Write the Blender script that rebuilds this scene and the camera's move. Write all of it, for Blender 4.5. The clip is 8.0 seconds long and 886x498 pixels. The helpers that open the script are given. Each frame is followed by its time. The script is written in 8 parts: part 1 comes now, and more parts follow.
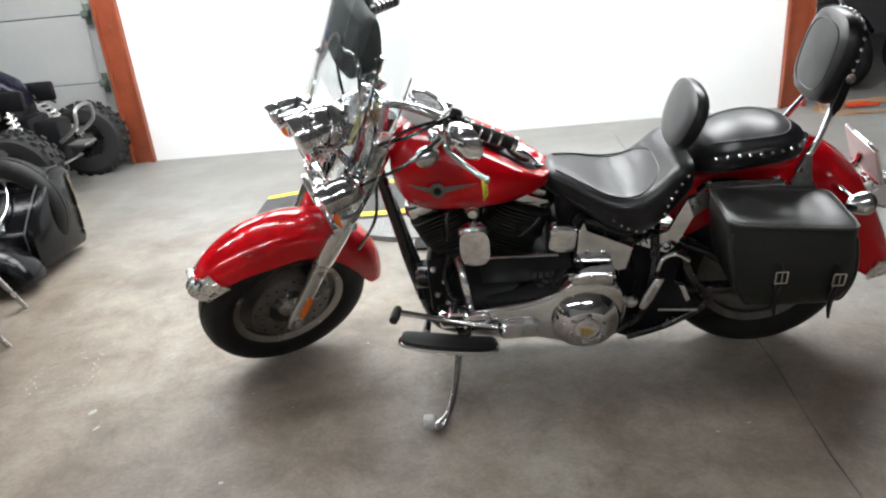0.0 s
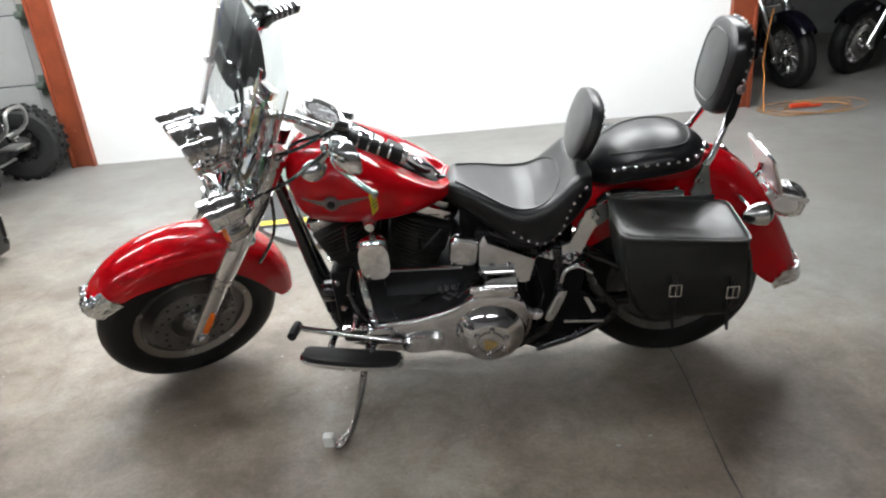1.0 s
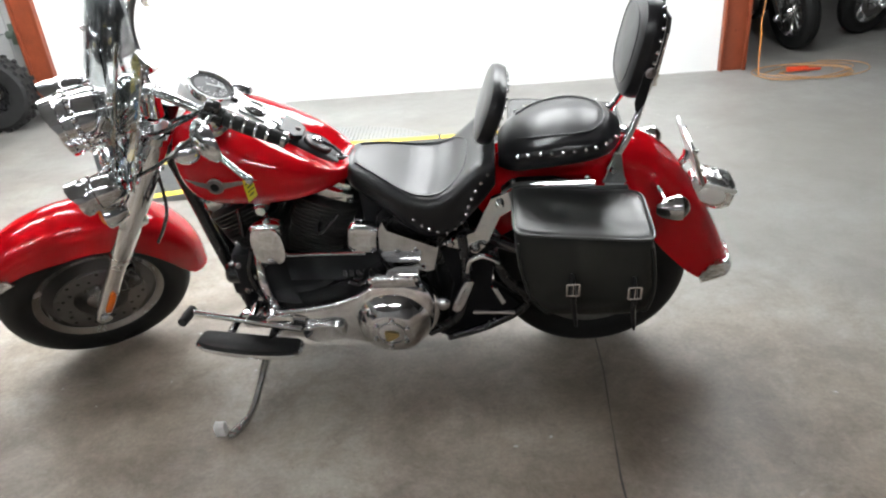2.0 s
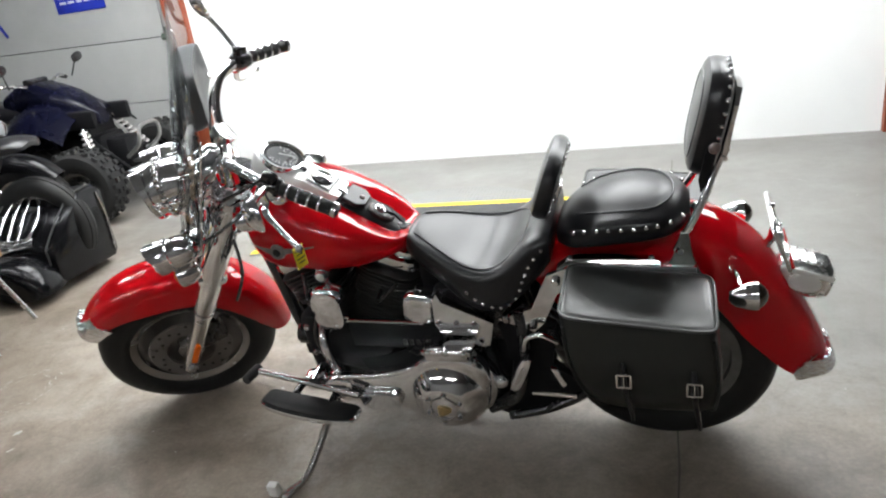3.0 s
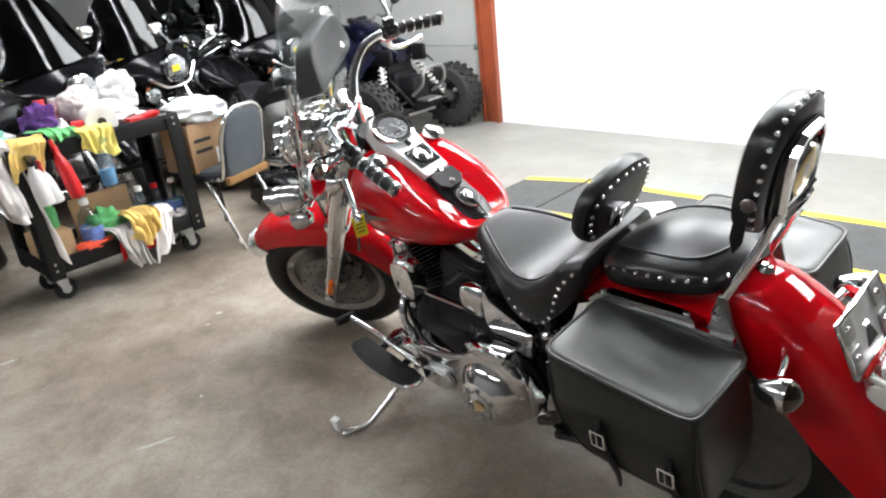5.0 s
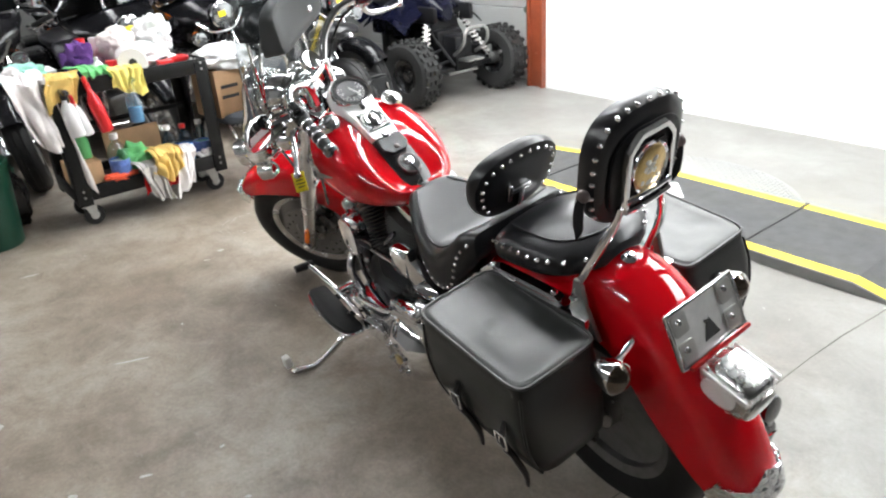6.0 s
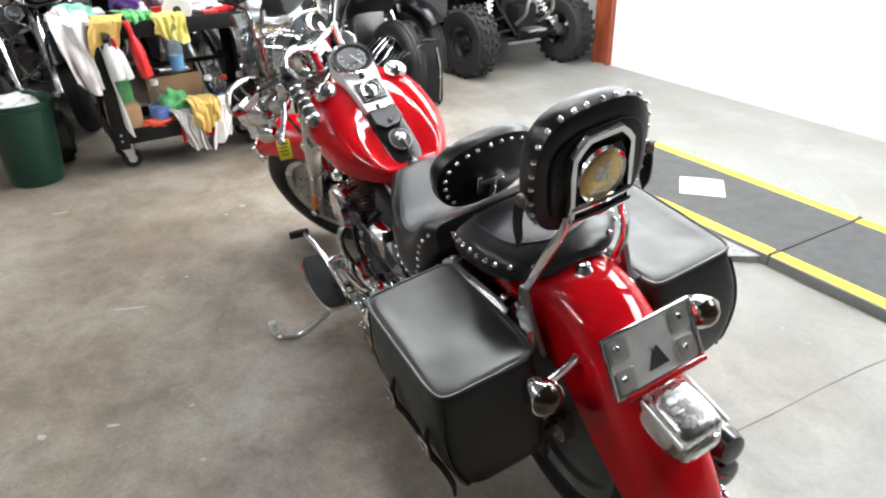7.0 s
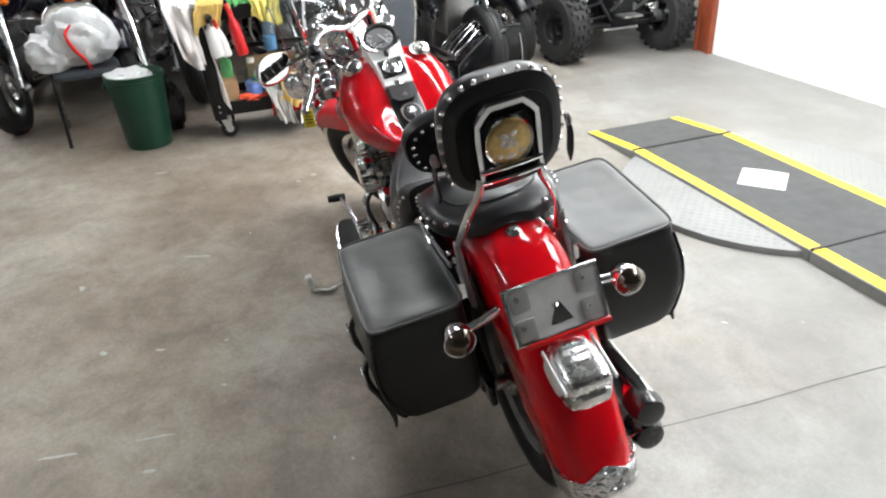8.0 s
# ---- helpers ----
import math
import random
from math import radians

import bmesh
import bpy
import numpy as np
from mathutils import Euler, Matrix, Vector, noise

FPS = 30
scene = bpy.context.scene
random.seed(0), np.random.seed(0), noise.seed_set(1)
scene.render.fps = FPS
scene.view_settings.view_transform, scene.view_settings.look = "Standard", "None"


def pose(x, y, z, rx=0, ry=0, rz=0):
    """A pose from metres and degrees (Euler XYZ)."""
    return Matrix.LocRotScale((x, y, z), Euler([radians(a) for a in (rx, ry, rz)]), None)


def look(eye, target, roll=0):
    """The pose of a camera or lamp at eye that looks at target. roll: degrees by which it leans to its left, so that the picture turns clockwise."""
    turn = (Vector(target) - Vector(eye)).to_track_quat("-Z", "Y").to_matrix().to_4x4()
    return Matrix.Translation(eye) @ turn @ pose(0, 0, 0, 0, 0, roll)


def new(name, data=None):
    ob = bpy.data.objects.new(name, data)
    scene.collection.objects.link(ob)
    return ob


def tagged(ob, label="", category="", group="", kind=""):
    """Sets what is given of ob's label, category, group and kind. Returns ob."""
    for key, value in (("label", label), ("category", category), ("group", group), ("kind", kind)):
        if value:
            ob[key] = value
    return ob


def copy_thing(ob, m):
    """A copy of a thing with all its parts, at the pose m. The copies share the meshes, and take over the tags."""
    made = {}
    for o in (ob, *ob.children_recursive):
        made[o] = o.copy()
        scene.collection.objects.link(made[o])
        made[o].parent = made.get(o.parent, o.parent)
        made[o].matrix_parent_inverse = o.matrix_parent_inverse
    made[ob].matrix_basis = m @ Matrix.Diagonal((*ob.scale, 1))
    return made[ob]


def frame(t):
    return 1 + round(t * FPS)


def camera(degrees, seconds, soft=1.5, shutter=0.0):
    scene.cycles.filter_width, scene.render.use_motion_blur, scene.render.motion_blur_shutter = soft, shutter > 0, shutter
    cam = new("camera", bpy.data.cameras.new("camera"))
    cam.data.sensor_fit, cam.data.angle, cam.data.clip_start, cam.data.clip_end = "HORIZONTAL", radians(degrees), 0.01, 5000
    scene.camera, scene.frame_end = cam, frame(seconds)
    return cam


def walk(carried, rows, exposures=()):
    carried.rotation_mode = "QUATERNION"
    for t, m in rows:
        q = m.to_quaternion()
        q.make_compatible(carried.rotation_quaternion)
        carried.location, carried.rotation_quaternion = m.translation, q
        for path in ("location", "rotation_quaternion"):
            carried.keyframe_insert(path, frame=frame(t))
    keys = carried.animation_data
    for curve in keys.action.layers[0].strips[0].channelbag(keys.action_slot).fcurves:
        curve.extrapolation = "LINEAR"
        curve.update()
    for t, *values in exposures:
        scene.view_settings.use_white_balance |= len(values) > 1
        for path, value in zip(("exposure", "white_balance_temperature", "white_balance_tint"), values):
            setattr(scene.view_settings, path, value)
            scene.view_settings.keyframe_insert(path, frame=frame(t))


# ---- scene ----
cam = camera(64.8, 8.0, 2.2)
PATH = [
    (0, (-0.014, -0.017, 1.396), (-0.081, 1.825, 0.62), -5.4),
    (0.5, (0.13, -0.046, 1.406), (0.003, 1.785, 0.612), -4.0),
    (1, (0.235, 0.042, 1.405), (0.229, 1.879, 0.615), -5.2),
    (1.2, (0.277, 0.104, 1.411), (0.279, 1.927, 0.587), -4.4),
    (2.3, (0.721, 0.201, 1.429), (0.528, 1.968, 0.513), -5.7),
    (2.5, (0.775, 0.194, 1.425), (0.425, 1.969, 0.573), -7.1),
    (3, (0.887, 0.311, 1.43), (0.373, 2.097, 0.692), -7.8),
    (3.5, (0.985, 0.49, 1.417), (0.359, 2.167, 0.525), -4.8),
    (4, (1.242, 0.542, 1.416), (0.343, 2.091, 0.526), -7.6),
    (4.5, (1.458, 0.575, 1.438), (0.281, 1.991, 0.657), -7.4),
    (4.7, (1.485, 0.629, 1.442), (0.222, 1.99, 0.699), -7.6),
    (5.8, (1.793, 0.928, 1.478), (0.39, 2.05, 0.6), -4.0),
    (6, (1.899, 0.967, 1.481), (0.467, 2.067, 0.622), -3.8),
    (6.5, (2.0, 1.059, 1.469), (0.492, 2.076, 0.637), -6.0),
    (7, (1.966, 1.252, 1.481), (0.45, 2.158, 0.541), -1.0),
    (7.5, (2.089, 1.407, 1.475), (0.542, 2.153, 0.45), -2.3),
    (8, (2.305, 1.528, 1.49), (0.647, 2.1, 0.531), -2.7),
]
STOPS = ((0, 0.9), (0.5, 0.72), (1.2, 0.9), (2.3, 1.17), (2.5, 1.2), (3, 0.84), (3.5, 0.8), (4, 1.07), (4.5, 1.2), (6, 1.26), (7, 1.24), (8, 1.15))
walk(cam, [(t, look(eye, target, roll)) for t, eye, target, roll in PATH], STOPS)

# ---- light ----
world = bpy.data.worlds.new("world")
scene.world = world
world.use_nodes = True
world.node_tree.nodes["Background"].inputs[0].default_value = (0.9, 0.95, 1.0, 1)
world.node_tree.nodes["Background"].inputs[1].default_value = 0.05
scene.view_settings.exposure = 1.08
TUBE_POWER = 42.0
PANEL_POWER = 8.8
CEILING = 3.5


# ---- materials ----
def material(name, color, rough=0.5, metal=0.0, coat=0.0, vary=0.0, scale=8.0, bump=0.0, bump_scale=60.0, alpha=1.0,
             transmission=0.0, emit=0.0, rough_vary=0.0, dent=0.0, dent_scale=9.0, specular=0.5, detail=8):
    m = bpy.data.materials.new(name)
    m.use_nodes = True
    nt = m.node_tree
    p = nt.nodes["Principled BSDF"]
    col = (*color, 1)
    p.inputs["Base Color"].default_value = col
    p.inputs["Roughness"].default_value = rough
    p.inputs["Metallic"].default_value = metal
    p.inputs["Coat Weight"].default_value = coat
    p.inputs["Coat Roughness"].default_value = 0.04
    p.inputs["Specular IOR Level"].default_value = specular
    p.inputs["Transmission Weight"].default_value = transmission
    p.inputs["Alpha"].default_value = alpha
    if emit:
        p.inputs["Emission Color"].default_value = col
        p.inputs["Emission Strength"].default_value = emit
    tc = nt.nodes.new("ShaderNodeTexCoord")
    if vary or rough_vary:
        n1 = nt.nodes.new("ShaderNodeTexNoise")
        n1.inputs["Scale"].default_value = scale
        n1.inputs["Detail"].default_value = detail
        n1.inputs["Roughness"].default_value = 0.65
        nt.links.new(tc.outputs["Object"], n1.inputs["Vector"])
        if vary:
            ramp = nt.nodes.new("ShaderNodeMapRange")
            ramp.inputs["From Min"].default_value, ramp.inputs["From Max"].default_value = 0.3, 0.7
            ramp.inputs["To Min"].default_value, ramp.inputs["To Max"].default_value = 1 - vary, 1 + vary
            nt.links.new(n1.outputs["Fac"], ramp.inputs["Value"])
            mul = nt.nodes.new("ShaderNodeMix")
            mul.data_type, mul.blend_type = "RGBA", "MULTIPLY"
            mul.inputs["Factor"].default_value = 1
            mul.inputs["A"].default_value = col
            nt.links.new(ramp.outputs[0], mul.inputs["B"])
            nt.links.new(mul.outputs["Result"], p.inputs["Base Color"])
        if rough_vary:
            rr = nt.nodes.new("ShaderNodeMapRange")
            rr.inputs["From Min"].default_value, rr.inputs["From Max"].default_value = 0.3, 0.7
            rr.inputs["To Min"].default_value = max(0.02, rough - rough_vary)
            rr.inputs["To Max"].default_value = min(1.0, rough + rough_vary)
            nt.links.new(n1.outputs["Fac"], rr.inputs["Value"])
            nt.links.new(rr.outputs[0], p.inputs["Roughness"])
    if bump:
        n2 = nt.nodes.new("ShaderNodeTexNoise")
        n2.inputs["Scale"].default_value = bump_scale
        n2.inputs["Detail"].default_value = 6
        nt.links.new(tc.outputs["Object"], n2.inputs["Vector"])
        b = nt.nodes.new("ShaderNodeBump")
        b.inputs["Strength"].default_value = bump
        b.inputs["Distance"].default_value = 0.002
        nt.links.new(n2.outputs["Fac"], b.inputs["Height"])
        nt.links.new(b.outputs["Normal"], p.inputs["Normal"])
        if dent:
            n3 = nt.nodes.new("ShaderNodeTexNoise")
            n3.inputs["Scale"].default_value, n3.inputs["Detail"].default_value = dent_scale, 2
            nt.links.new(tc.outputs["Object"], n3.inputs["Vector"])
            b2 = nt.nodes.new("ShaderNodeBump")
            b2.inputs["Strength"].default_value, b2.inputs["Distance"].default_value = dent, 0.02
            nt.links.new(n3.outputs["Fac"], b2.inputs["Height"])
            nt.links.new(b2.outputs["Normal"], b.inputs["Normal"])
    return m


def concrete():
    m = bpy.data.materials.new("concrete")
    m.use_nodes = True
    nt = m.node_tree
    p = nt.nodes["Principled BSDF"]
    tc = nt.nodes.new("ShaderNodeTexCoord")

    def noise_node(scale, detail=8, rough=0.6, stretch=(1, 1, 1), distortion=0.0):
        mp = nt.nodes.new("ShaderNodeMapping")
        mp.inputs["Scale"].default_value = stretch
        nt.links.new(tc.outputs["Object"], mp.inputs["Vector"])
        n = nt.nodes.new("ShaderNodeTexNoise")
        n.inputs["Scale"].default_value, n.inputs["Detail"].default_value = scale, detail
        n.inputs["Roughness"].default_value, n.inputs["Distortion"].default_value = rough, distortion
        nt.links.new(mp.outputs[0], n.inputs["Vector"])
        return n

    def ramp(src, stops):
        r = nt.nodes.new("ShaderNodeValToRGB")
        while len(r.color_ramp.elements) < len(stops):
            r.color_ramp.elements.new(0.5)
        for e, (pos, c) in zip(r.color_ramp.elements, stops):
            e.position, e.color = pos, (*c, 1)
        nt.links.new(src, r.inputs[0])
        return r

    def mix(a, b, fac, mode="MULTIPLY"):
        x = nt.nodes.new("ShaderNodeMix")
        x.data_type, x.blend_type = "RGBA", mode
        if isinstance(fac, float):
            x.inputs["Factor"].default_value = fac
        else:
            nt.links.new(fac, x.inputs["Factor"])
        nt.links.new(a, x.inputs["A"])
        nt.links.new(b, x.inputs["B"])
        return x.outputs["Result"]

    big = ramp(noise_node(0.9, 7, 0.62).outputs["Fac"],
               [(0.37, (0.168, 0.133, 0.102)), (0.5, (0.242, 0.204, 0.168)), (0.62, (0.326, 0.292, 0.254))])
    mid = ramp(noise_node(4.2, 12, 0.78, distortion=0.35).outputs["Fac"],
               [(0.34, (0.62, 0.59, 0.56)), (0.45, (0.86, 0.84, 0.815)), (0.53, (1.02, 1.02, 1.01)), (0.64, (1.22, 1.215, 1.2))])
    grain = ramp(noise_node(70, 4, 0.7).outputs["Fac"], [(0.3, (0.84, 0.84, 0.84)), (0.7, (1.12, 1.12, 1.12))])
    scuff = ramp(noise_node(5.0, 10, 0.8, (1, 2.2, 1), 0.4).outputs["Fac"], [(0.58, (0, 0, 0)), (0.68, (1, 1, 1))])
    speck = ramp(noise_node(17, 2, 0.5).outputs["Fac"], [(0.79, (0, 0, 0)), (0.82, (1, 1, 1))])
    c = mix(big.outputs[0], mid.outputs[0], 1.0)
    c = mix(c, grain.outputs[0], 1.0)
    pit = ramp(noise_node(26, 5, 0.75).outputs["Fac"], [(0.27, (0.45, 0.43, 0.41)), (0.36, (1, 1, 1))])
    c = mix(c, pit.outputs[0], 0.8)
    pale = nt.nodes.new("ShaderNodeRGB")
    pale.outputs[0].default_value = (0.44, 0.43, 0.4, 1)
    dim = nt.nodes.new("ShaderNodeMath")
    dim.operation = "MULTIPLY"
    dim.inputs[1].default_value = 0.24
    nt.links.new(scuff.outputs[0], dim.inputs[0])
    c = mix(c, pale.outputs[0], dim.outputs[0], "MIX")
    dim2 = nt.nodes.new("ShaderNodeMath")
    dim2.operation = "MULTIPLY"
    dim2.inputs[1].default_value = 0.55
    nt.links.new(speck.outputs[0], dim2.inputs[0])
    c = mix(c, pale.outputs[0], dim2.outputs[0], "MIX")
    # cooler, more even grey towards the white wall
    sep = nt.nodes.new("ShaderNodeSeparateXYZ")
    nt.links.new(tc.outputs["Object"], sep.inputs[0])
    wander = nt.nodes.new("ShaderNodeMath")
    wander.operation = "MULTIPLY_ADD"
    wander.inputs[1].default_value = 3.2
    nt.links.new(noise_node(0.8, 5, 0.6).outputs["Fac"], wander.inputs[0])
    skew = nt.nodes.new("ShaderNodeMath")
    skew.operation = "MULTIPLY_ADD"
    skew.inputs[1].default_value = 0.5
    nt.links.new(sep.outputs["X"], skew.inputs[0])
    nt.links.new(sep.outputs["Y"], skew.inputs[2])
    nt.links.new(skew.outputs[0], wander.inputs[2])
    wallward = nt.nodes.new("ShaderNodeMapRange")
    wallward.interpolation_type = "SMOOTHSTEP"
    wallward.inputs["From Min"].default_value, wallward.inputs["From Max"].default_value = 3.6, 5.9
    nt.links.new(wander.outputs[0], wallward.inputs["Value"])
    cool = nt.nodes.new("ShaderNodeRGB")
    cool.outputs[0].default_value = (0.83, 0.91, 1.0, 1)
    c = mix(c, cool.outputs[0], wallward.outputs[0])
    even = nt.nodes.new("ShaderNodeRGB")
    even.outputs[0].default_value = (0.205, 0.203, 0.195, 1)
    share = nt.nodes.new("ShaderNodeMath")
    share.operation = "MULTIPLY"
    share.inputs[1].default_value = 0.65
    nt.links.new(wallward.outputs[0], share.inputs[0])
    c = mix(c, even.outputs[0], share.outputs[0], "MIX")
    nt.links.new(c, p.inputs["Base Color"])
    r = nt.nodes.new("ShaderNodeMapRange")
    r.inputs["To Min"].default_value, r.inputs["To Max"].default_value = 0.3, 0.62
    nt.links.new(noise_node(1.7, 6, 0.6).outputs["Fac"], r.inputs["Value"])
    nt.links.new(r.outputs[0], p.inputs["Roughness"])
    b = nt.nodes.new("ShaderNodeBump")
    b.inputs["Strength"].default_value, b.inputs["Distance"].default_value = 0.12, 0.004
    nt.links.new(noise_node(45, 6, 0.6).outputs["Fac"], b.inputs["Height"])
    nt.links.new(b.outputs["Normal"], p.inputs["Normal"])
    return m


RED = material("red_paint", (0.52, 0.003, 0.008), 0.4, coat=1.0, vary=0.04, scale=4, specular=0.0)
CHROME = material("chrome", (0.82, 0.82, 0.83), 0.06, 1.0, rough_vary=0.03, scale=12)
BRIGHT = material("bright_cast_chrome", (0.85, 0.85, 0.85), 0.26, 1.0, rough_vary=0.08, scale=30)
CASTCHROME = material("cast_chrome", (0.78, 0.78, 0.79), 0.14, 1.0, bump=1.0, bump_scale=60, dent=1.0, dent_scale=45)
SATIN = material("polished_alloy", (0.62, 0.61, 0.6), 0.22, 1.0, rough_vary=0.1, vary=0.06, scale=20)
ALLOY = material("cast_alloy", (0.3, 0.295, 0.29), 0.38, 1.0, rough_vary=0.12, vary=0.12, scale=25)
# grey alloy for the side plates; on the rear wheel it paints in shade
DARKALLOY = material("grey_shaded_alloy", (0.22, 0.217, 0.212), 0.42, 0.9, rough_vary=0.12, vary=0.25, scale=25)
LEATHER = material("black_leather", (0.009, 0.009, 0.0105), 0.33, specular=0.48, bump=0.05, bump_scale=420, rough_vary=0.03, scale=9, detail=2)
BAGSKIN = material("bag_leather", (0.01, 0.0115, 0.0105), 0.38, bump=0.2, bump_scale=300, rough_vary=0.05, scale=9, vary=0.12, detail=2, specular=0.45)
# worn lid leather; base paler than the bag's to imitate reflected sheen
LIDSKIN = material("worn_sheen_lid_leather", (0.022, 0.023, 0.022), 0.42, bump=0.12, bump_scale=300, rough_vary=0.12, scale=7, vary=0.6, detail=5, specular=0.85, dent=0.35, dent_scale=6)
# scuffed black piping, its base lifted to grey to imitate edge glints
PIPING = material("worn_glint_piping", (0.05, 0.05, 0.047), 0.33, vary=0.4, scale=25)
VINYL = material("grey_vinyl", (0.085, 0.088, 0.09), 0.42, bump=0.2, bump_scale=200)
RUBBER = material("tyre_rubber", (0.01, 0.01, 0.01), 0.6, specular=0.35, bump=0.3, bump_scale=80, vary=0.25, scale=15)
BLACK = material("black_paint", (0.012, 0.012, 0.013), 0.25, coat=0.6, rough_vary=0.08, scale=10)
MATT = material("black_wrinkle", (0.007, 0.007, 0.008), 0.45, bump=0.25, bump_scale=150, specular=0.18)
FIN = material("engine_fin", (0.022, 0.021, 0.02), 0.4, 0.3, vary=0.2, scale=30)
AMBER = material("amber_lens", (0.85, 0.17, 0.01), 0.15, coat=0.8)
REDLENS = material("red_lens", (0.45, 0.01, 0.01), 0.12, coat=0.8)
LENS = material("lamp_lens", (0.75, 0.76, 0.76), 0.08, 0.6, coat=1.0, bump=1.0, bump_scale=55)
YELLOW = material("yellow_tag", (0.8, 0.62, 0.02), 0.5, vary=0.1, scale=30)
INK = material("dark_ink", (0.03, 0.03, 0.03), 0.6)
DIAL = material("dial_face", (0.13, 0.13, 0.135), 0.5, specular=0.2)
WHITEINK = material("white_ink", (0.75, 0.75, 0.75), 0.5)
GOLD = material("gold_badge", (0.55, 0.4, 0.17), 0.3, 0.9, vary=0.2, scale=60)
EMBLEM = material("grey_emblem", (0.17, 0.14, 0.135), 0.35, 0.5, vary=0.2, scale=90)
BRACKET = material("plate_bracket", (0.68, 0.68, 0.67), 0.36, 0.3, vary=0.12, scale=20, rough_vary=0.1)


def clear(name, tint, rough=0.0, gloss=0.75):
    """Thin clear plastic: mostly see-through with a gloss on top."""
    m = bpy.data.materials.new(name)
    m.use_nodes = True
    nt = m.node_tree
    nt.nodes.remove(nt.nodes["Principled BSDF"])
    t = nt.nodes.new("ShaderNodeBsdfTransparent")
    t.inputs[0].default_value = (*tint, 1)
    g = nt.nodes.new("ShaderNodeBsdfGlossy")
    g.inputs["Roughness"].default_value = rough
    w = nt.nodes.new("ShaderNodeLayerWeight")
    w.inputs[0].default_value = 0.12
    f = nt.nodes.new("ShaderNodeMapRange")
    f.inputs["To Min"].default_value, f.inputs["To Max"].default_value = 0.03, gloss
    nt.links.new(w.outputs["Facing"], f.inputs["Value"])
    x = nt.nodes.new("ShaderNodeMixShader")
    nt.links.new(f.outputs[0], x.inputs[0])
    nt.links.new(t.outputs[0], x.inputs[1])
    nt.links.new(g.outputs[0], x.inputs[2])
    nt.links.new(x.outputs[0], nt.nodes["Material Output"].inputs[0])
    return m


SCREEN = clear("clear_screen", (0.86, 0.88, 0.88), 0.02)
BOTTLE = clear("clear_plastic", (0.8, 0.86, 0.9), 0.05)
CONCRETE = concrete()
WALL = material("white_wall", (0.84, 0.85, 0.84), 0.55, vary=0.02, scale=1.5, bump=0.05, bump_scale=25)
DOORSKIN = material("door_panel", (0.42, 0.425, 0.415), 0.5, vary=0.05, scale=3, bump=0.06, bump_scale=18)
RUST = material("brown_red_steel", (0.27, 0.06, 0.025), 0.42, vary=0.22, scale=7, bump=0.1, bump_scale=40)
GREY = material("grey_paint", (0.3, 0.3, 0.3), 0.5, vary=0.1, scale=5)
DECK = material("ceiling_deck", (0.17, 0.17, 0.17), 0.6, vary=0.08, scale=2)
TUBE = material("lamp_tube", (0.96, 0.985, 1.0), 0.5, emit=TUBE_POWER)
PANEL = material("lamp_panel", (0.96, 0.985, 1.0), 0.5, emit=PANEL_POWER)
# chrome with a pale, half-metal base: the bright ceiling reflection is painted in
CONSOLE = material("whitened_chrome", (0.86, 0.86, 0.85), 0.42, 0.4, rough_vary=0.05, scale=14)


# ---- mesh helpers ----
def finish(name, bm, mat, smooth=True, angle=38):
    bmesh.ops.recalc_face_normals(bm, faces=bm.faces)
    me = bpy.data.meshes.new(name)
    if smooth:
        for f in bm.faces:
            f.smooth = True
        lim = radians(angle)
        for e in bm.edges:
            if len(e.link_faces) == 2 and e.calc_face_angle(0.0) > lim:
                e.smooth = False
    bm.to_mesh(me)
    bm.free()
    me.materials.append(mat)
    return me


def part(name, bm, mat, parent=None, label="", mx=None, smooth=True, angle=38):
    if mx is not None:
        bmesh.ops.transform(bm, matrix=mx, verts=bm.verts)
    ob = new(name, finish(name, bm, mat, smooth, angle))
    ob.parent = parent
    if label:
        ob["label"] = label
    return ob


def thing(name, label, category, m=None, group="", kind=""):
    ob = new(name)
    ob.empty_display_size = 0.1
    if m is not None:
        ob.matrix_basis = m
    return tagged(ob, label, category, group, kind)


def join(*bms):
    a = bms[0]
    for b in bms[1:]:
        me = bpy.data.meshes.new("tmp")
        b.to_mesh(me)
        b.free()
        a.from_mesh(me)
        bpy.data.meshes.remove(me)
    return a


def box(c, s, bevel=0.0, seg=2, m=None):
    bm = bmesh.new()
    bmesh.ops.create_cube(bm, size=1, matrix=Matrix.Translation(c) @ Matrix.Diagonal((*s, 1)))
    if bevel:
        bmesh.ops.bevel(bm, geom=bm.edges[:], offset=bevel, segments=seg, profile=0.5, affect="EDGES")
    if m is not None:
        bmesh.ops.transform(bm, matrix=m, verts=bm.verts)
    return bm


def loft(rings, caps=True, closed=True, wrap=False):
    """Quads between successive rings of points; closed: each ring is a loop; wrap: the last ring meets the first."""
    bm = bmesh.new()
    vs = [[bm.verts.new(p) for p in r] for r in rings]
    n = len(vs[0])
    pairs = list(zip(vs, vs[1:])) + ([(vs[-1], vs[0])] if wrap else [])
    for a, b in pairs:
        for i in range(n if closed else n - 1):
            j = (i + 1) % n
            bm.faces.new((a[i], a[j], b[j], b[i]))
    if caps and closed and not wrap:
        bm.faces.new(vs[0][::-1])
        bm.faces.new(vs[-1])
    return bm


def lathe(profile, seg=32, m=None, wrap=False):
    """Turn (radius, height) pairs about z."""
    rings = []
    for r, h in profile:
        r = max(r, 1e-4)
        rings.append([(r * math.cos(2 * math.pi * i / seg), r * math.sin(2 * math.pi * i / seg), h) for i in range(seg)])
    bm = loft(rings, True, True, wrap)
    if m is not None:
        bmesh.ops.transform(bm, matrix=m, verts=bm.verts)
    return bm


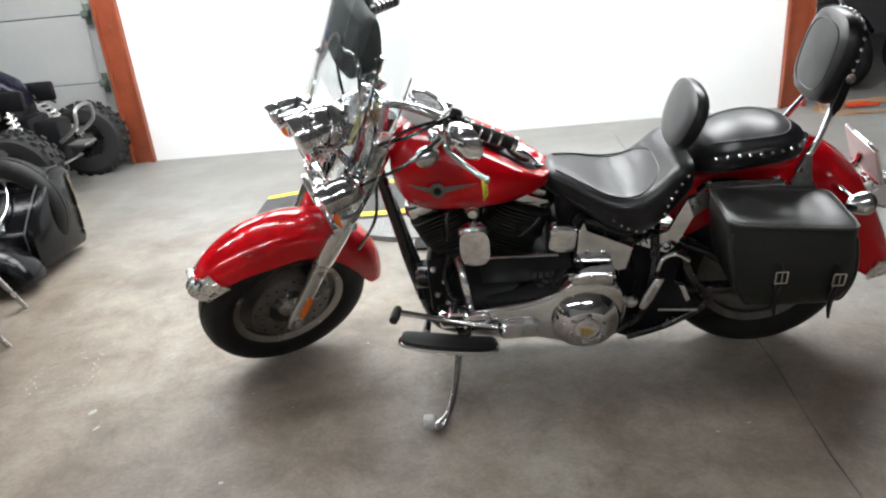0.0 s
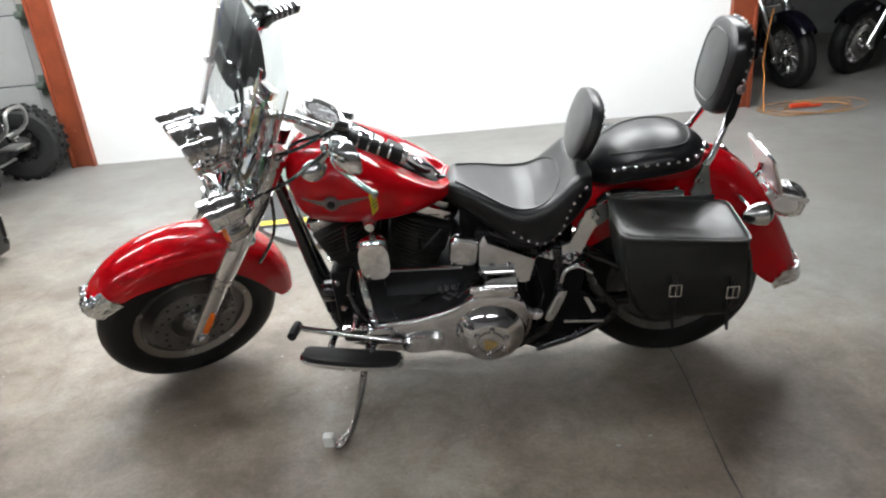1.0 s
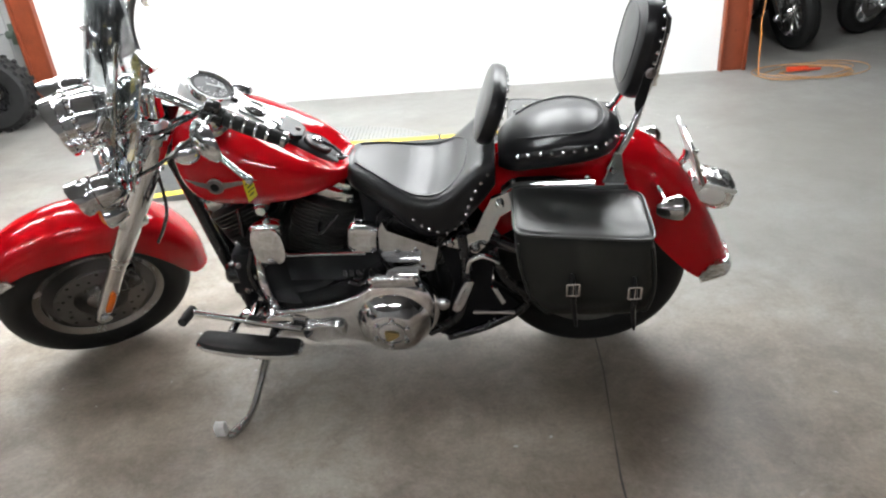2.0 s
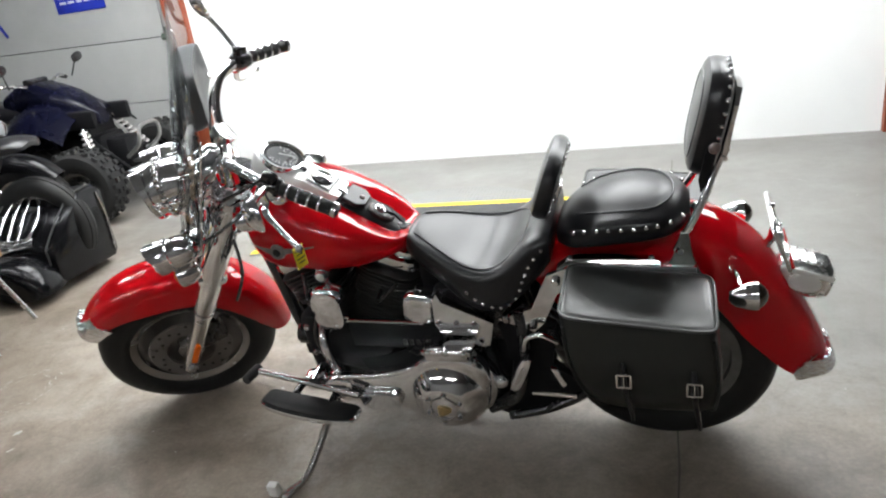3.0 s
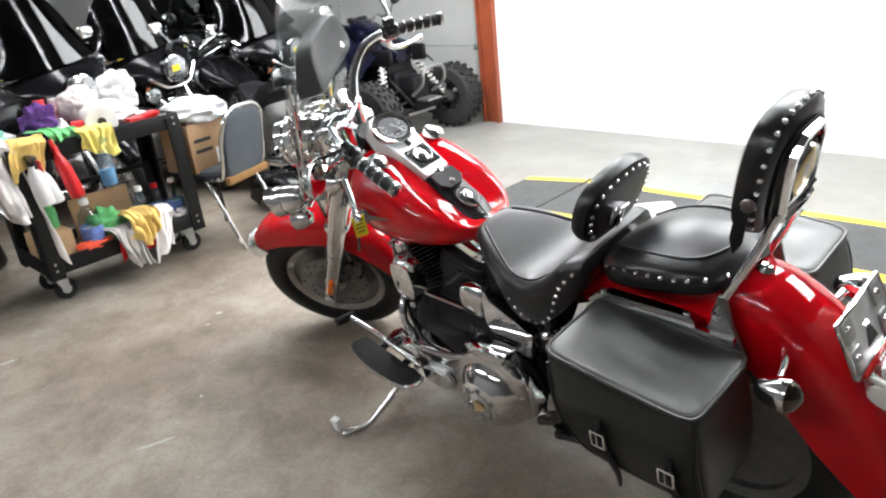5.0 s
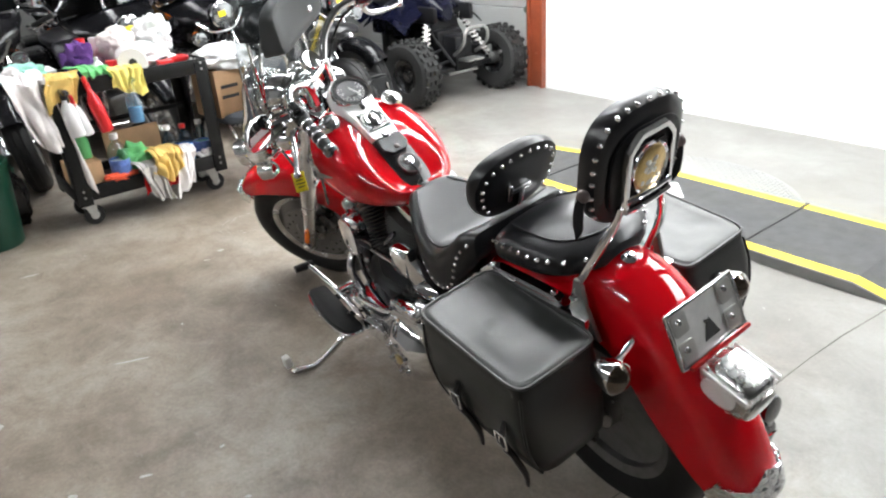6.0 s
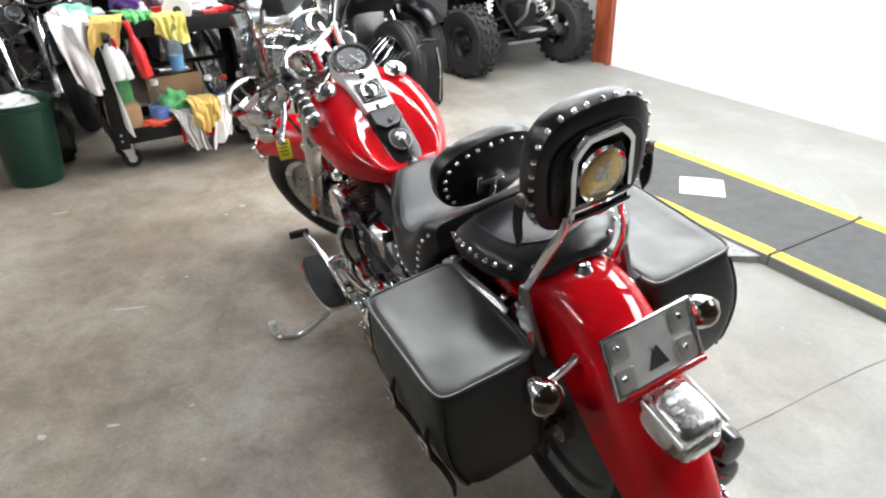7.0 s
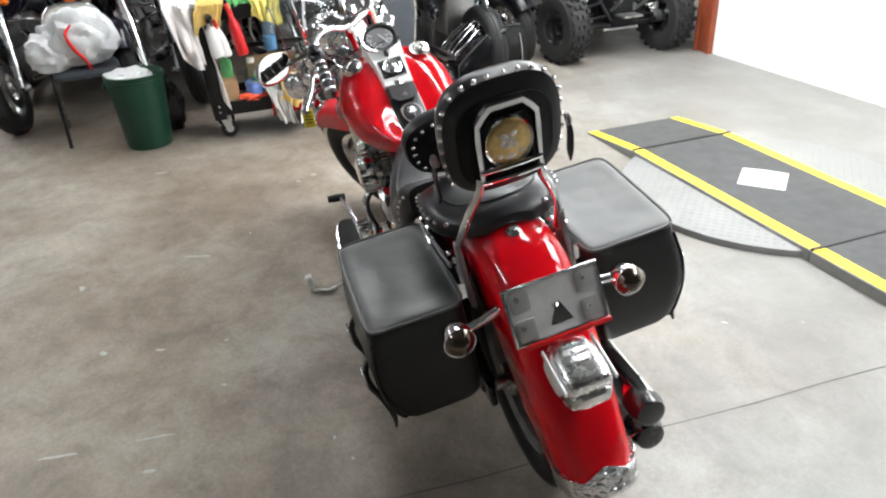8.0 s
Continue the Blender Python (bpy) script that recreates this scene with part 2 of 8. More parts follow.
def along(p, d, roll=0):
    """The pose that lays z along d at p."""
    return Matrix.Translation(p) @ Vector(d).to_track_quat("Z", "Y").to_matrix().to_4x4() @ pose(0, 0, 0, 0, 0, roll)


def smooth_path(pts, n=6):
    """Catmull-Rom through the points."""
    P = [Vector(p) for p in pts]
    if len(P) < 3:
        return P
    out = []
    for i in range(len(P) - 1):
        a, b, c, d = P[max(i - 1, 0)], P[i], P[i + 1], P[min(i + 2, len(P) - 1)]
        for k in range(n):
            t = k / n
            out.append(0.5 * (2 * b + (c - a) * t + (2 * a - 5 * b + 4 * c - d) * t * t + (3 * b - a - 3 * c + d) * t ** 3))
    return out + [P[-1]]


def tube(pts, r, seg=12, n=6, caps=True):
    """A round bar along the points; r: one radius, or one for each point."""
    P = smooth_path(pts, n)
    radii = r if isinstance(r, (list, tuple)) else [r] * len(pts)
    m = len(P) - 1
    rings, up = [], Vector((0, 0, 1))
    for i, p in enumerate(P):
        d = (P[min(i + 1, m)] - P[max(i - 1, 0)]).normalized()
        if abs(d.dot(up)) > 0.98:
            up = Vector((0, 1, 0)) if abs(d.y) < 0.9 else Vector((1, 0, 0))
        x = d.cross(up).normalized()
        y = x.cross(d).normalized()
        up = y
        f = i / m * (len(radii) - 1)
        k = min(int(f), len(radii) - 2) if len(radii) > 1 else 0
        rr = radii[k] + (radii[min(k + 1, len(radii) - 1)] - radii[k]) * (f - k)
        rings.append([p + rr * (math.cos(2 * math.pi * j / seg) * x + math.sin(2 * math.pi * j / seg) * y) for j in range(seg)])
    return loft(rings, caps)


def superring(w, h, n=2.5, seg=28):
    """A rounded rectangle's outline, half sizes w and h."""
    out = []
    for i in range(seg):
        a = 2 * math.pi * i / seg
        c, s = math.cos(a), math.sin(a)
        out.append((math.copysign(abs(c) ** (2 / n), c) * w, math.copysign(abs(s) ** (2 / n), s) * h))
    return out


def pad(w, h, d, n=3.0, m=None, seg=40, puff=0.5):
    """A stuffed cushion: outline in x and y, thickness d along z, with domed faces."""
    rings = []
    for f, k in ((-0.5, 0.0), (-0.5, 0.55), (-0.48, 0.86), (-0.36, 0.97), (-0.1, 1.0), (0.1, 1.0), (0.36, 0.96), (0.47, 0.86), (0.5 + 0.06 * puff, 0.6), (0.5 + 0.12 * puff, 0.3), (0.5 + 0.14 * puff, 0.0)):
        k = max(k, 0.002)
        rings.append([(x * k, y * k, f * d) for x, y in superring(w, h, n, seg)])
    bm = loft(rings)
    if m is not None:
        bmesh.ops.transform(bm, matrix=m, verts=bm.verts)
    return bm


def slope_at(keys, i):
    """The slope of a smooth curve without overshoot at the table's row i."""
    rate = [(v - u) / (b - a) for (a, u), (b, v) in zip(keys, keys[1:])]
    if i == 0 or i == len(keys) - 1:
        return rate[0] if i == 0 else rate[-1]
    p, q = rate[i - 1], rate[i]
    return 0.0 if p * q <= 0 else 2 * p * q / (p + q)


def interp(x, keys):
    """Smooth interpolation in a short table of (x, value)."""
    if x <= keys[0][0]:
        return keys[0][1]
    for (a, u), (b, v) in zip(keys, keys[1:]):
        if x <= b:
            i = keys.index((a, u))
            h, t = b - a, (x - a) / (b - a)
            p, q = slope_at(keys, i) * h, slope_at(keys, i + 1) * h
            return u + t * (p + t * (3 * (v - u) - 2 * p - q + t * (2 * (u - v) + p + q)))
    return keys[-1][1]


def shell(f, nu, nv, thick):
    """A curved sheet f(u, v) with thickness along its normals; u and v run from 0 to 1."""
    P = [[Vector(f(i / nu, j / nv)) for j in range(nv + 1)] for i in range(nu + 1)]
    bm = bmesh.new()
    outer, inner = [], []
    for i in range(nu + 1):
        ro, ri = [], []
        for j in range(nv + 1):
            du = P[min(i + 1, nu)][j] - P[max(i - 1, 0)][j]
            dv = P[i][min(j + 1, nv)] - P[i][max(j - 1, 0)]
            nrm = du.cross(dv)
            nrm = nrm.normalized() if nrm.length > 1e-9 else Vector((0, 0, 1))
            ro.append(bm.verts.new(P[i][j]))
            ri.append(bm.verts.new(P[i][j] - nrm * thick))
        outer.append(ro)
        inner.append(ri)
    for i in range(nu):
        for j in range(nv):
            bm.faces.new((outer[i][j], outer[i + 1][j], outer[i + 1][j + 1], outer[i][j + 1]))
            bm.faces.new((inner[i][j], inner[i][j + 1], inner[i + 1][j + 1], inner[i + 1][j]))
    for i in range(nu):
        bm.faces.new((outer[i][0], inner[i][0], inner[i + 1][0], outer[i + 1][0]))
        bm.faces.new((outer[i][nv], outer[i + 1][nv], inner[i + 1][nv], inner[i][nv]))
    for j in range(nv):
        bm.faces.new((outer[0][j], outer[0][j + 1], inner[0][j + 1], inner[0][j]))
        bm.faces.new((outer[nu][j], inner[nu][j], inner[nu][j + 1], outer[nu][j + 1]))
    return bm


def ball(c, r, seg=16, sq=(1, 1, 1), m=None):
    bm = bmesh.new()
    bmesh.ops.create_uvsphere(bm, u_segments=seg, v_segments=max(6, seg // 2), radius=r,
                              matrix=Matrix.Translation(c) @ Matrix.Diagonal((*sq, 1)))
    if m is not None:
        bmesh.ops.transform(bm, matrix=m, verts=bm.verts)
    return bm


def slab(outline, d, bevel=0.004, m=None):
    """A plate cut to an outline in x and y, d thick in z, with its edges eased."""
    rings = []
    c = Vector((sum(p[0] for p in outline) / len(outline), sum(p[1] for p in outline) / len(outline)))
    size = max((Vector(p) - c).length for p in outline)
    k = 1 - bevel / size
    for z, s in ((-d / 2, k), (-d / 2 + bevel * 0.7, 1), (d / 2 - bevel * 0.7, 1), (d / 2, k)):
        rings.append([(c.x + (p[0] - c.x) * s, c.y + (p[1] - c.y) * s, z) for p in outline])
    bm = loft(rings)
    if m is not None:
        bmesh.ops.transform(bm, matrix=m, verts=bm.verts)
    return bm


def mesh_only(name, bm, mat, smooth=True):
    return finish(name, bm, mat, smooth)


def piece(name, mesh, parent, m):
    ob = new(name, mesh)
    ob.parent = parent
    ob.matrix_basis = m
    return ob


SIDE = Matrix(((1, 0, 0, 0), (0, 0, -1, 0), (0, 1, 0, 0), (0, 0, 0, 1)))  # z of a lathe to -y: faces the left side


# ---- structure ----
def slab_box(name, lo, hi, mat, label, category="wall"):
    c = [(a + b) / 2 for a, b in zip(lo, hi)]
    s = [b - a for a, b in zip(lo, hi)]
    return tagged(part(name, box(c, s), mat, None, smooth=False), label, category, kind="structure")


DIM = material("grey_wall", (0.19, 0.19, 0.185), 0.7, vary=0.08, scale=2)
WALL_Y = 5.71
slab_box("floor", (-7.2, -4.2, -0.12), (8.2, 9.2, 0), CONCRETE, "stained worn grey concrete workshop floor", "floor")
slab_box("ceiling", (-7.2, -4.2, CEILING + 0.1), (8.2, 9.2, CEILING + 0.25), DECK, "plain grey workshop ceiling over the lamps", "ceiling")
slab_box("wall_north", (-2.56, WALL_Y, 0), (2.62, WALL_Y + 0.2, CEILING + 0.1), WALL, "smooth white painted wall between two doorways")
slab_box("wall_south", (-7.2, -4.4, 0), (8.2, -4.2, CEILING + 0.1), DIM, "plain grey workshop wall")
slab_box("wall_west", (-7.4, -4.4, 0), (-7.2, 9.4, CEILING + 0.1), DIM, "plain grey workshop wall behind the parked motorcycles")
slab_box("wall_east", (8.2, -4.4, 0), (8.4, 9.4, CEILING + 0.1), DIM, "plain grey workshop wall")
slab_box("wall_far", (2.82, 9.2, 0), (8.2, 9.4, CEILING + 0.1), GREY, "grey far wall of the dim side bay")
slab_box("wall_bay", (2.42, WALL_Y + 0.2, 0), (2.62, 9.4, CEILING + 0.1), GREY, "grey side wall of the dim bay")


def door_post(x0, x1, label):
    """A steel channel beside a doorway: web with two proud lips and bolts."""
    t = thing("door_post", label, "door frame", pose(0, 0, 0), "door posts", "structure")
    y0 = WALL_Y - 0.035
    part("web", box(((x0 + x1) / 2, y0 + 0.11, (CEILING + 0.1) / 2), (x1 - x0, 0.2, CEILING + 0.1), 0.006), RUST, t)
    for x in (x0 + 0.012, x1 - 0.012):
        part("lip", box((x, y0 - 0.004, (CEILING + 0.1) / 2), (0.024, 0.03, CEILING + 0.1), 0.004), RUST, t)
    bolt = mesh_only("bolt", lathe([(0, 0), (0.012, 0), (0.012, 0.006), (0.006, 0.01), (0, 0.01)], 8), RUST)
    for z in (0.3, 1.1, 1.9):
        piece("bolt", bolt, t, along(((x0 + x1) / 2, y0 + 0.008, z), (0, -1, 0)))
    return t


door_post(-2.75, -2.56, "brown-red painted steel post at the garage door")
door_post(2.62, 2.82, "brown-red painted steel post beside the side bay")

# sectional garage door, closed, behind the left post
door = thing("door_1", "closed white sectional garage door with ribbed panels", "garage door", pose(0, 0, 0), kind="structure")
panel = mesh_only("panel", box((0, 0, 0), (4.4, 0.04, 0.532), 0.006), DOORSKIN, False)
for k in range(6):
    piece("panel", panel, door, pose(-4.96, WALL_Y + 0.17, 0.39 + 0.54 * k))
part("bottom_seal", box((-4.96, WALL_Y + 0.17, 0.061), (4.4, 0.038, 0.118), 0.005), DOORSKIN, door, smooth=False)
hinge = mesh_only("hinge", join(box((0, 0, 0), (0.05, 0.012, 0.16), 0.004), lathe([(0, -0.03), (0.03, -0.03), (0.03, 0.03), (0, 0.03)], 12, pose(0, -0.03, 0, 0, 90, 0))),
                  material("hinge_green", (0.12, 0.15, 0.12), 0.5, 0.3, vary=0.2))
for k in range(1, 7):
    piece("hinge", hinge, door, pose(-2.87, WALL_Y + 0.12, 0.12 + 0.54 * k))
part("track", join(box((-2.80, WALL_Y + 0.1, 1.75), (0.03, 0.06, 3.5), 0.004), box((-2.78, WALL_Y + 0.07, 1.75), (0.06, 0.008, 3.5), 0.002)), GREY, door)
part("cable", tube([(-2.92, WALL_Y + 0.1, 0.15), (-2.9, WALL_Y + 0.1, 0.7), (-2.88, WALL_Y + 0.1, 1.6), (-2.86, WALL_Y + 0.1, 3)], 0.005, 6), GREY, door)
slab_box("wall_door_end", (-7.2, WALL_Y, 0), (-7.16, WALL_Y + 0.2, CEILING + 0.1), WALL, "white wall beside the garage door")
SIGNBLUE = material("sign_blue", (0.015, 0.035, 0.42), 0.45, vary=0.1, scale=12)
SIGNWHITE = material("sign_white", (0.72, 0.74, 0.78), 0.5)
sign = thing("wall_sign", "blue sticker with white bars on the garage door", "sign", pose(-3.665, WALL_Y + 0.143, 1.6, 0, -1, 0))
part("card", box((0, 0, 0), (0.5, 0.006, 0.22), 0.002), SIGNBLUE, sign)
for k, (z, w, h) in enumerate(((-0.025, 0.42, 0.02), (0.035, 0.4, 0.05))):
    for j in range(5):
        part("bar", box((-0.42 * 0.4 + 0.085 * j, -0.0045, z), (0.07 - 0.008 * ((j + k) % 3), 0.003, h), 0.001), SIGNWHITE, sign)
mark = thing("wall_sign", "blue cut-out sticker on the garage door", "sign", pose(-4.62, WALL_Y + 0.143, 1.46))
part("stroke", box((0, 0, 0.06), (0.05, 0.006, 0.2), 0.002), SIGNBLUE, mark)
part("stroke", box((0.035, -0.001, -0.07), (0.03, 0.006, 0.14), 0.002, m=pose(0, 0, 0, 0, -28, 0)), SIGNBLUE, mark)
part("stroke", box((-0.05, -0.001, -0.06), (0.03, 0.006, 0.13), 0.002, m=pose(0, 0, 0, 0, 20, 0)), SIGNBLUE, mark)

# floor joint: a sawn groove, cut as a dark recessed strip
JOINT = material("joint_dirt", (0.09, 0.082, 0.073), 0.9, vary=0.7, scale=3.5)
seam = []
for k in range(41):
    y = -4.0 + 0.232 * k
    seam.append((0.972 + 0.06 * (y - 1.5) + 0.006 * math.sin(7 * y) + 0.004 * math.sin(23 * y), y))
bm = bmesh.new()
prev = None
for i, (x, y) in enumerate(seam):
    w = 0.0024 + 0.001 * math.sin(13 * y)
    a, b = bm.verts.new((x - w, y, 0.0012)), bm.verts.new((x + w, y, 0.0012))
    if prev:
        bm.faces.new((prev[0], prev[1], b, a))
    prev = (a, b)
tagged(part("floor_joint", bm, JOINT, None, smooth=False), "dark dirt-filled joint in the concrete floor", "floor joint", kind="structure")

# dried paint spots and scrapes on the concrete
rng = random.Random(4)
bm = bmesh.new()


def fleck(x, y, a, b, turn):
    """One ragged flat spot, half sizes a and b."""
    vs = []
    for k in range(11):
        w = 2 * math.pi * k / 11
        r = 0.7 + 0.5 * rng.random()
        u, v = a * r * math.cos(w), b * r * math.sin(w)
        vs.append(bm.verts.new((x + u * math.cos(turn) - v * math.sin(turn), y + u * math.sin(turn) + v * math.cos(turn), 0.0011)))
    bm.faces.new(vs)


for x, y, a, b, turn in ((-0.045, 1.027, 0.017, 0.012, 0.4), (0.016, 1.222, 0.02, 0.007, 1.2), (0.456, 0.923, 0.055, 0.006, 1.4), (0.626, 1.183, 0.018, 0.008, 1.3), (0.484, 1.199, 0.07, 0.004, 1.45), (0.309, 1.419, 0.012, 0.006, 1.0),
                         (-0.579, 0.914, 0.025, 0.012, 0.2), (-0.669, 1.385, 0.06, 0.006, 1.2), (-1.817, 1.246, 0.045, 0.01, 1.4), (0.05, 1.449, 0.012, 0.006, 2), (-1.391, 2.057, 0.02, 0.01, 1), (0.7, 1.709, 0.008, 0.006, 0), (-0.802, 1.635, 0.008, 0.006, 0)):
    fleck(x, y, a, b, turn)
for k in range(45):
    x, y = rng.uniform(-2.0, 2.6), rng.uniform(0.3, 4.9)
    a = rng.uniform(0.0015, 0.0055)
    fleck(x, y, a * rng.choice((1, 1, 3)), a, rng.uniform(0, 3))
for k in range(34):     # a smudged chalk ring
    w = 2 * math.pi * k / 34
    r = rng.uniform(0.75, 1.1)
    fleck(-1.63 + 0.13 * r * math.cos(w), 2.33 + 0.16 * r * math.sin(w), rng.uniform(0.004, 0.02), rng.uniform(0.001, 0.003), w + 1.57)
tagged(part("paint_spots", bm, material("dried_paint", (0.42, 0.41, 0.39), 0.7, vary=0.25, scale=40), None, smooth=False), "scattered dried white paint spots on the concrete floor", "paint spots", kind="stuff")

# lit ceiling fixtures: diffuser panels along the white wall, twin-tube strips over the floor
FIXTURE = material("fixture_white", (0.8, 0.8, 0.8), 0.4)


def panel_light(m):
    t = thing("ceiling_light", "white ceiling fixture with a lit square diffuser hung on rods", "ceiling light", m, "panel lights")
    part("housing", box((0, 0, 0.05), (1.26, 1.21, 0.08), 0.01), FIXTURE, t, smooth=False)
    part("diffuser", box((0, 0, 0.0), (1.2, 1.15, 0.016), 0.004), PANEL, t, smooth=False)
    for s in (-1, 1):
        part("hanger", tube([(0.5 * s, 0, 0.08), (0.5 * s, 0, 0.82)], 0.006, 6), GREY, t)
    return t


def strip_light(m):
    t = thing("ceiling_light", "long white fluorescent fixture with two lit tubes", "ceiling light", m, "strip lights")
    part("housing", box((0, 0, 0.06), (2.44, 0.34, 0.06), 0.01), FIXTURE, t, smooth=False)
    for k in (-1, 1):
        part("tube", lathe([(0, -1.17), (0.0125, -1.17), (0.0125, 1.17), (0, 1.17)], 10, pose(0, 0.1 * k, -0.005, 0, 90, 0)), TUBE, t)
    return t


def row(maker, spots, z):
    first = None
    for x, y in spots:
        m = pose(x, y, z)
        first = copy_thing(first, m) if first else maker(m)


row(panel_light, ((-2.3, 4.3), (-0.8, 4.3), (0.7, 4.3), (2.2, 4.3)), 2.76)
row(strip_light, ((-3.4, 2.5), (-0.75, 2.8), (0.9, -1.7), (-2.6, -1.4), (-5.2, -1.4)), CEILING - 0.02)

# ---- turntable with drive-over ramp ----
PLATE = material("tread_plate", (0.23, 0.23, 0.226), 0.6, 0.1, vary=0.14, scale=6, rough_vary=0.1, specular=0.35)
GRIT = material("black_grip", (0.055, 0.056, 0.057), 0.8, vary=0.2, scale=14, bump=0.4, bump_scale=240)
SAFETY = material("yellow_paint", (0.78, 0.55, 0.03), 0.55, vary=0.12, scale=10)
PAPER = material("paper", (0.8, 0.8, 0.79), 0.6)
CX, CY = -0.18, 4.08
lift = thing("turntable_ramp", "steel motorcycle turntable with black ramp strip and yellow edges", "turntable", pose(CX, CY, 0))
part("disc", lathe([(0, 0.001), (0.7, 0.001), (0.7, 0.03), (0.692, 0.034), (0, 0.034)], 72, pose(0, 0.03, 0)), PLATE, lift, "bright diamond tread plate disc")
bm = bmesh.new()
for i in range(-27, 28):
    for j in range(-27, 28):
        x, y = i * 0.0255, j * 0.0255
        if x * x + (y - 0.03) ** 2 < 0.46 and abs(y) > 0.30:
            a = 0.785 if (i + j) % 2 else -0.785
            c, s = math.cos(a), math.sin(a)
            ring = [(-0.0125, 0), (0, 0.0038), (0.0125, 0), (0, -0.0038)]
            top = bm.verts.new((x, y, 0.0372))
            vs = [bm.verts.new((x + c * u - s * v, y + s * u + c * v, 0.0338)) for u, v in ring]
            for k in range(4):
                bm.faces.new((vs[k], vs[(k + 1) % 4], top))
tagged(part("tread", bm, PLATE, lift, smooth=False), kind="stuff")


def deck(name, xs, zs, mat, y0, y1, under=0.0, lift_by=0.0):
    """A strip of the ramp through (x, z) stations, between y0 and y1."""
    rings = []
    for x, z in zip(xs, zs):
        rings.append([(x, y0, under), (x, y1, under), (x, y1, z + lift_by), (x, y0, z + lift_by)])
    return loft(rings)


SEGS = (((-1.12, -0.642), (0.006, 0.05)), ((-0.634, 0.634), (0.05, 0.05)), ((0.642, 1.14, 1.34), (0.05, 0.05, 0.004)))
for xs, zs in SEGS:
    part("ramp_body", deck("ramp_body", xs, [z - 0.004 for z in zs], None, -0.315, 0.343, 0.0), GREY, lift, smooth=False)
    part("grip_mat", deck("grip_mat", xs, zs, None, -0.255, 0.283, 0.002, 0.001), GRIT, lift, "black non-slip mat", smooth=False)
    for s, y1 in ((-1, 0.317), (1, 0.345)):
        a, b = sorted((s * (y1 - 0.062), s * y1))
        part("edge_stripe", deck("edge_stripe", xs, [z - 0.003 for z in zs], None, a, b, 0.003, 0.004), SAFETY, lift, "yellow safety stripe", smooth=False)
        part("side_rail", deck("side_rail", xs, [z - 0.002 for z in zs], None, s * (y1 + 0.004) - 0.004, s * (y1 + 0.004) + 0.004), PLATE, lift, "bright steel side rail", smooth=False)
for x in (-0.638, 0.638):
    part("hinge_gap", box((x, 0.014, 0.027), (0.014, 0.662, 0.06)), INK, lift)
sheet = thing("paper_sheet", "blank white sheet of paper lying on the ramp", "paper", pose(-0.195, 4.105, 0.0525, 0, 0, 42))
part("leaf", shell(lambda u, v: (0.22 * (u - 0.5), 0.225 * (v - 0.5), 0.001 + 0.004 * math.sin(3 * u) * v), 8, 6, 0.0008), material("sheet_paper", (0.5, 0.5, 0.5), 0.6, vary=0.04, scale=12), sheet)

# ---- the red motorcycle ----
BIKE = pose(0.169, 2.314, 0, 0, 0, -3.5) @ pose(0, 0, 0, 9.8, 0, 0)
HEAD = Vector((-1.004, 0, 0))                      # where the steering line meets the ground
RAKE = Vector((math.sin(radians(32)), 0, math.cos(radians(32))))
STEER = Matrix.Translation(HEAD) @ Matrix.Rotation(radians(34.7), 4, RAKE) @ Matrix.Translation(-HEAD)
bike = thing("motorcycle", "red cruiser motorcycle with black leather bags on its side stand", "motorcycle", BIKE)
FX, RX, WZ, WR = -0.866, 0.82, 0.308, 0.31


def tyre(c, mx=None, half=0.066):
    prof = [(0.205, -0.048), (0.212, -0.056), (0.24, -half), (0.272, -half), (0.292, -0.055), (0.304, -0.034)]
    prof += [(0.307, -0.022), (0.302, -0.021), (0.302, -0.016), (0.309, -0.015), (0.31, 0.0)]
    prof += [(r, -h) for r, h in prof[-2::-1]]
    prof += [(0.198, 0.04), (0.198, -0.04)]
    bm = lathe(prof, 64, Matrix.Translation(c) @ SIDE, wrap=True)
    return bm


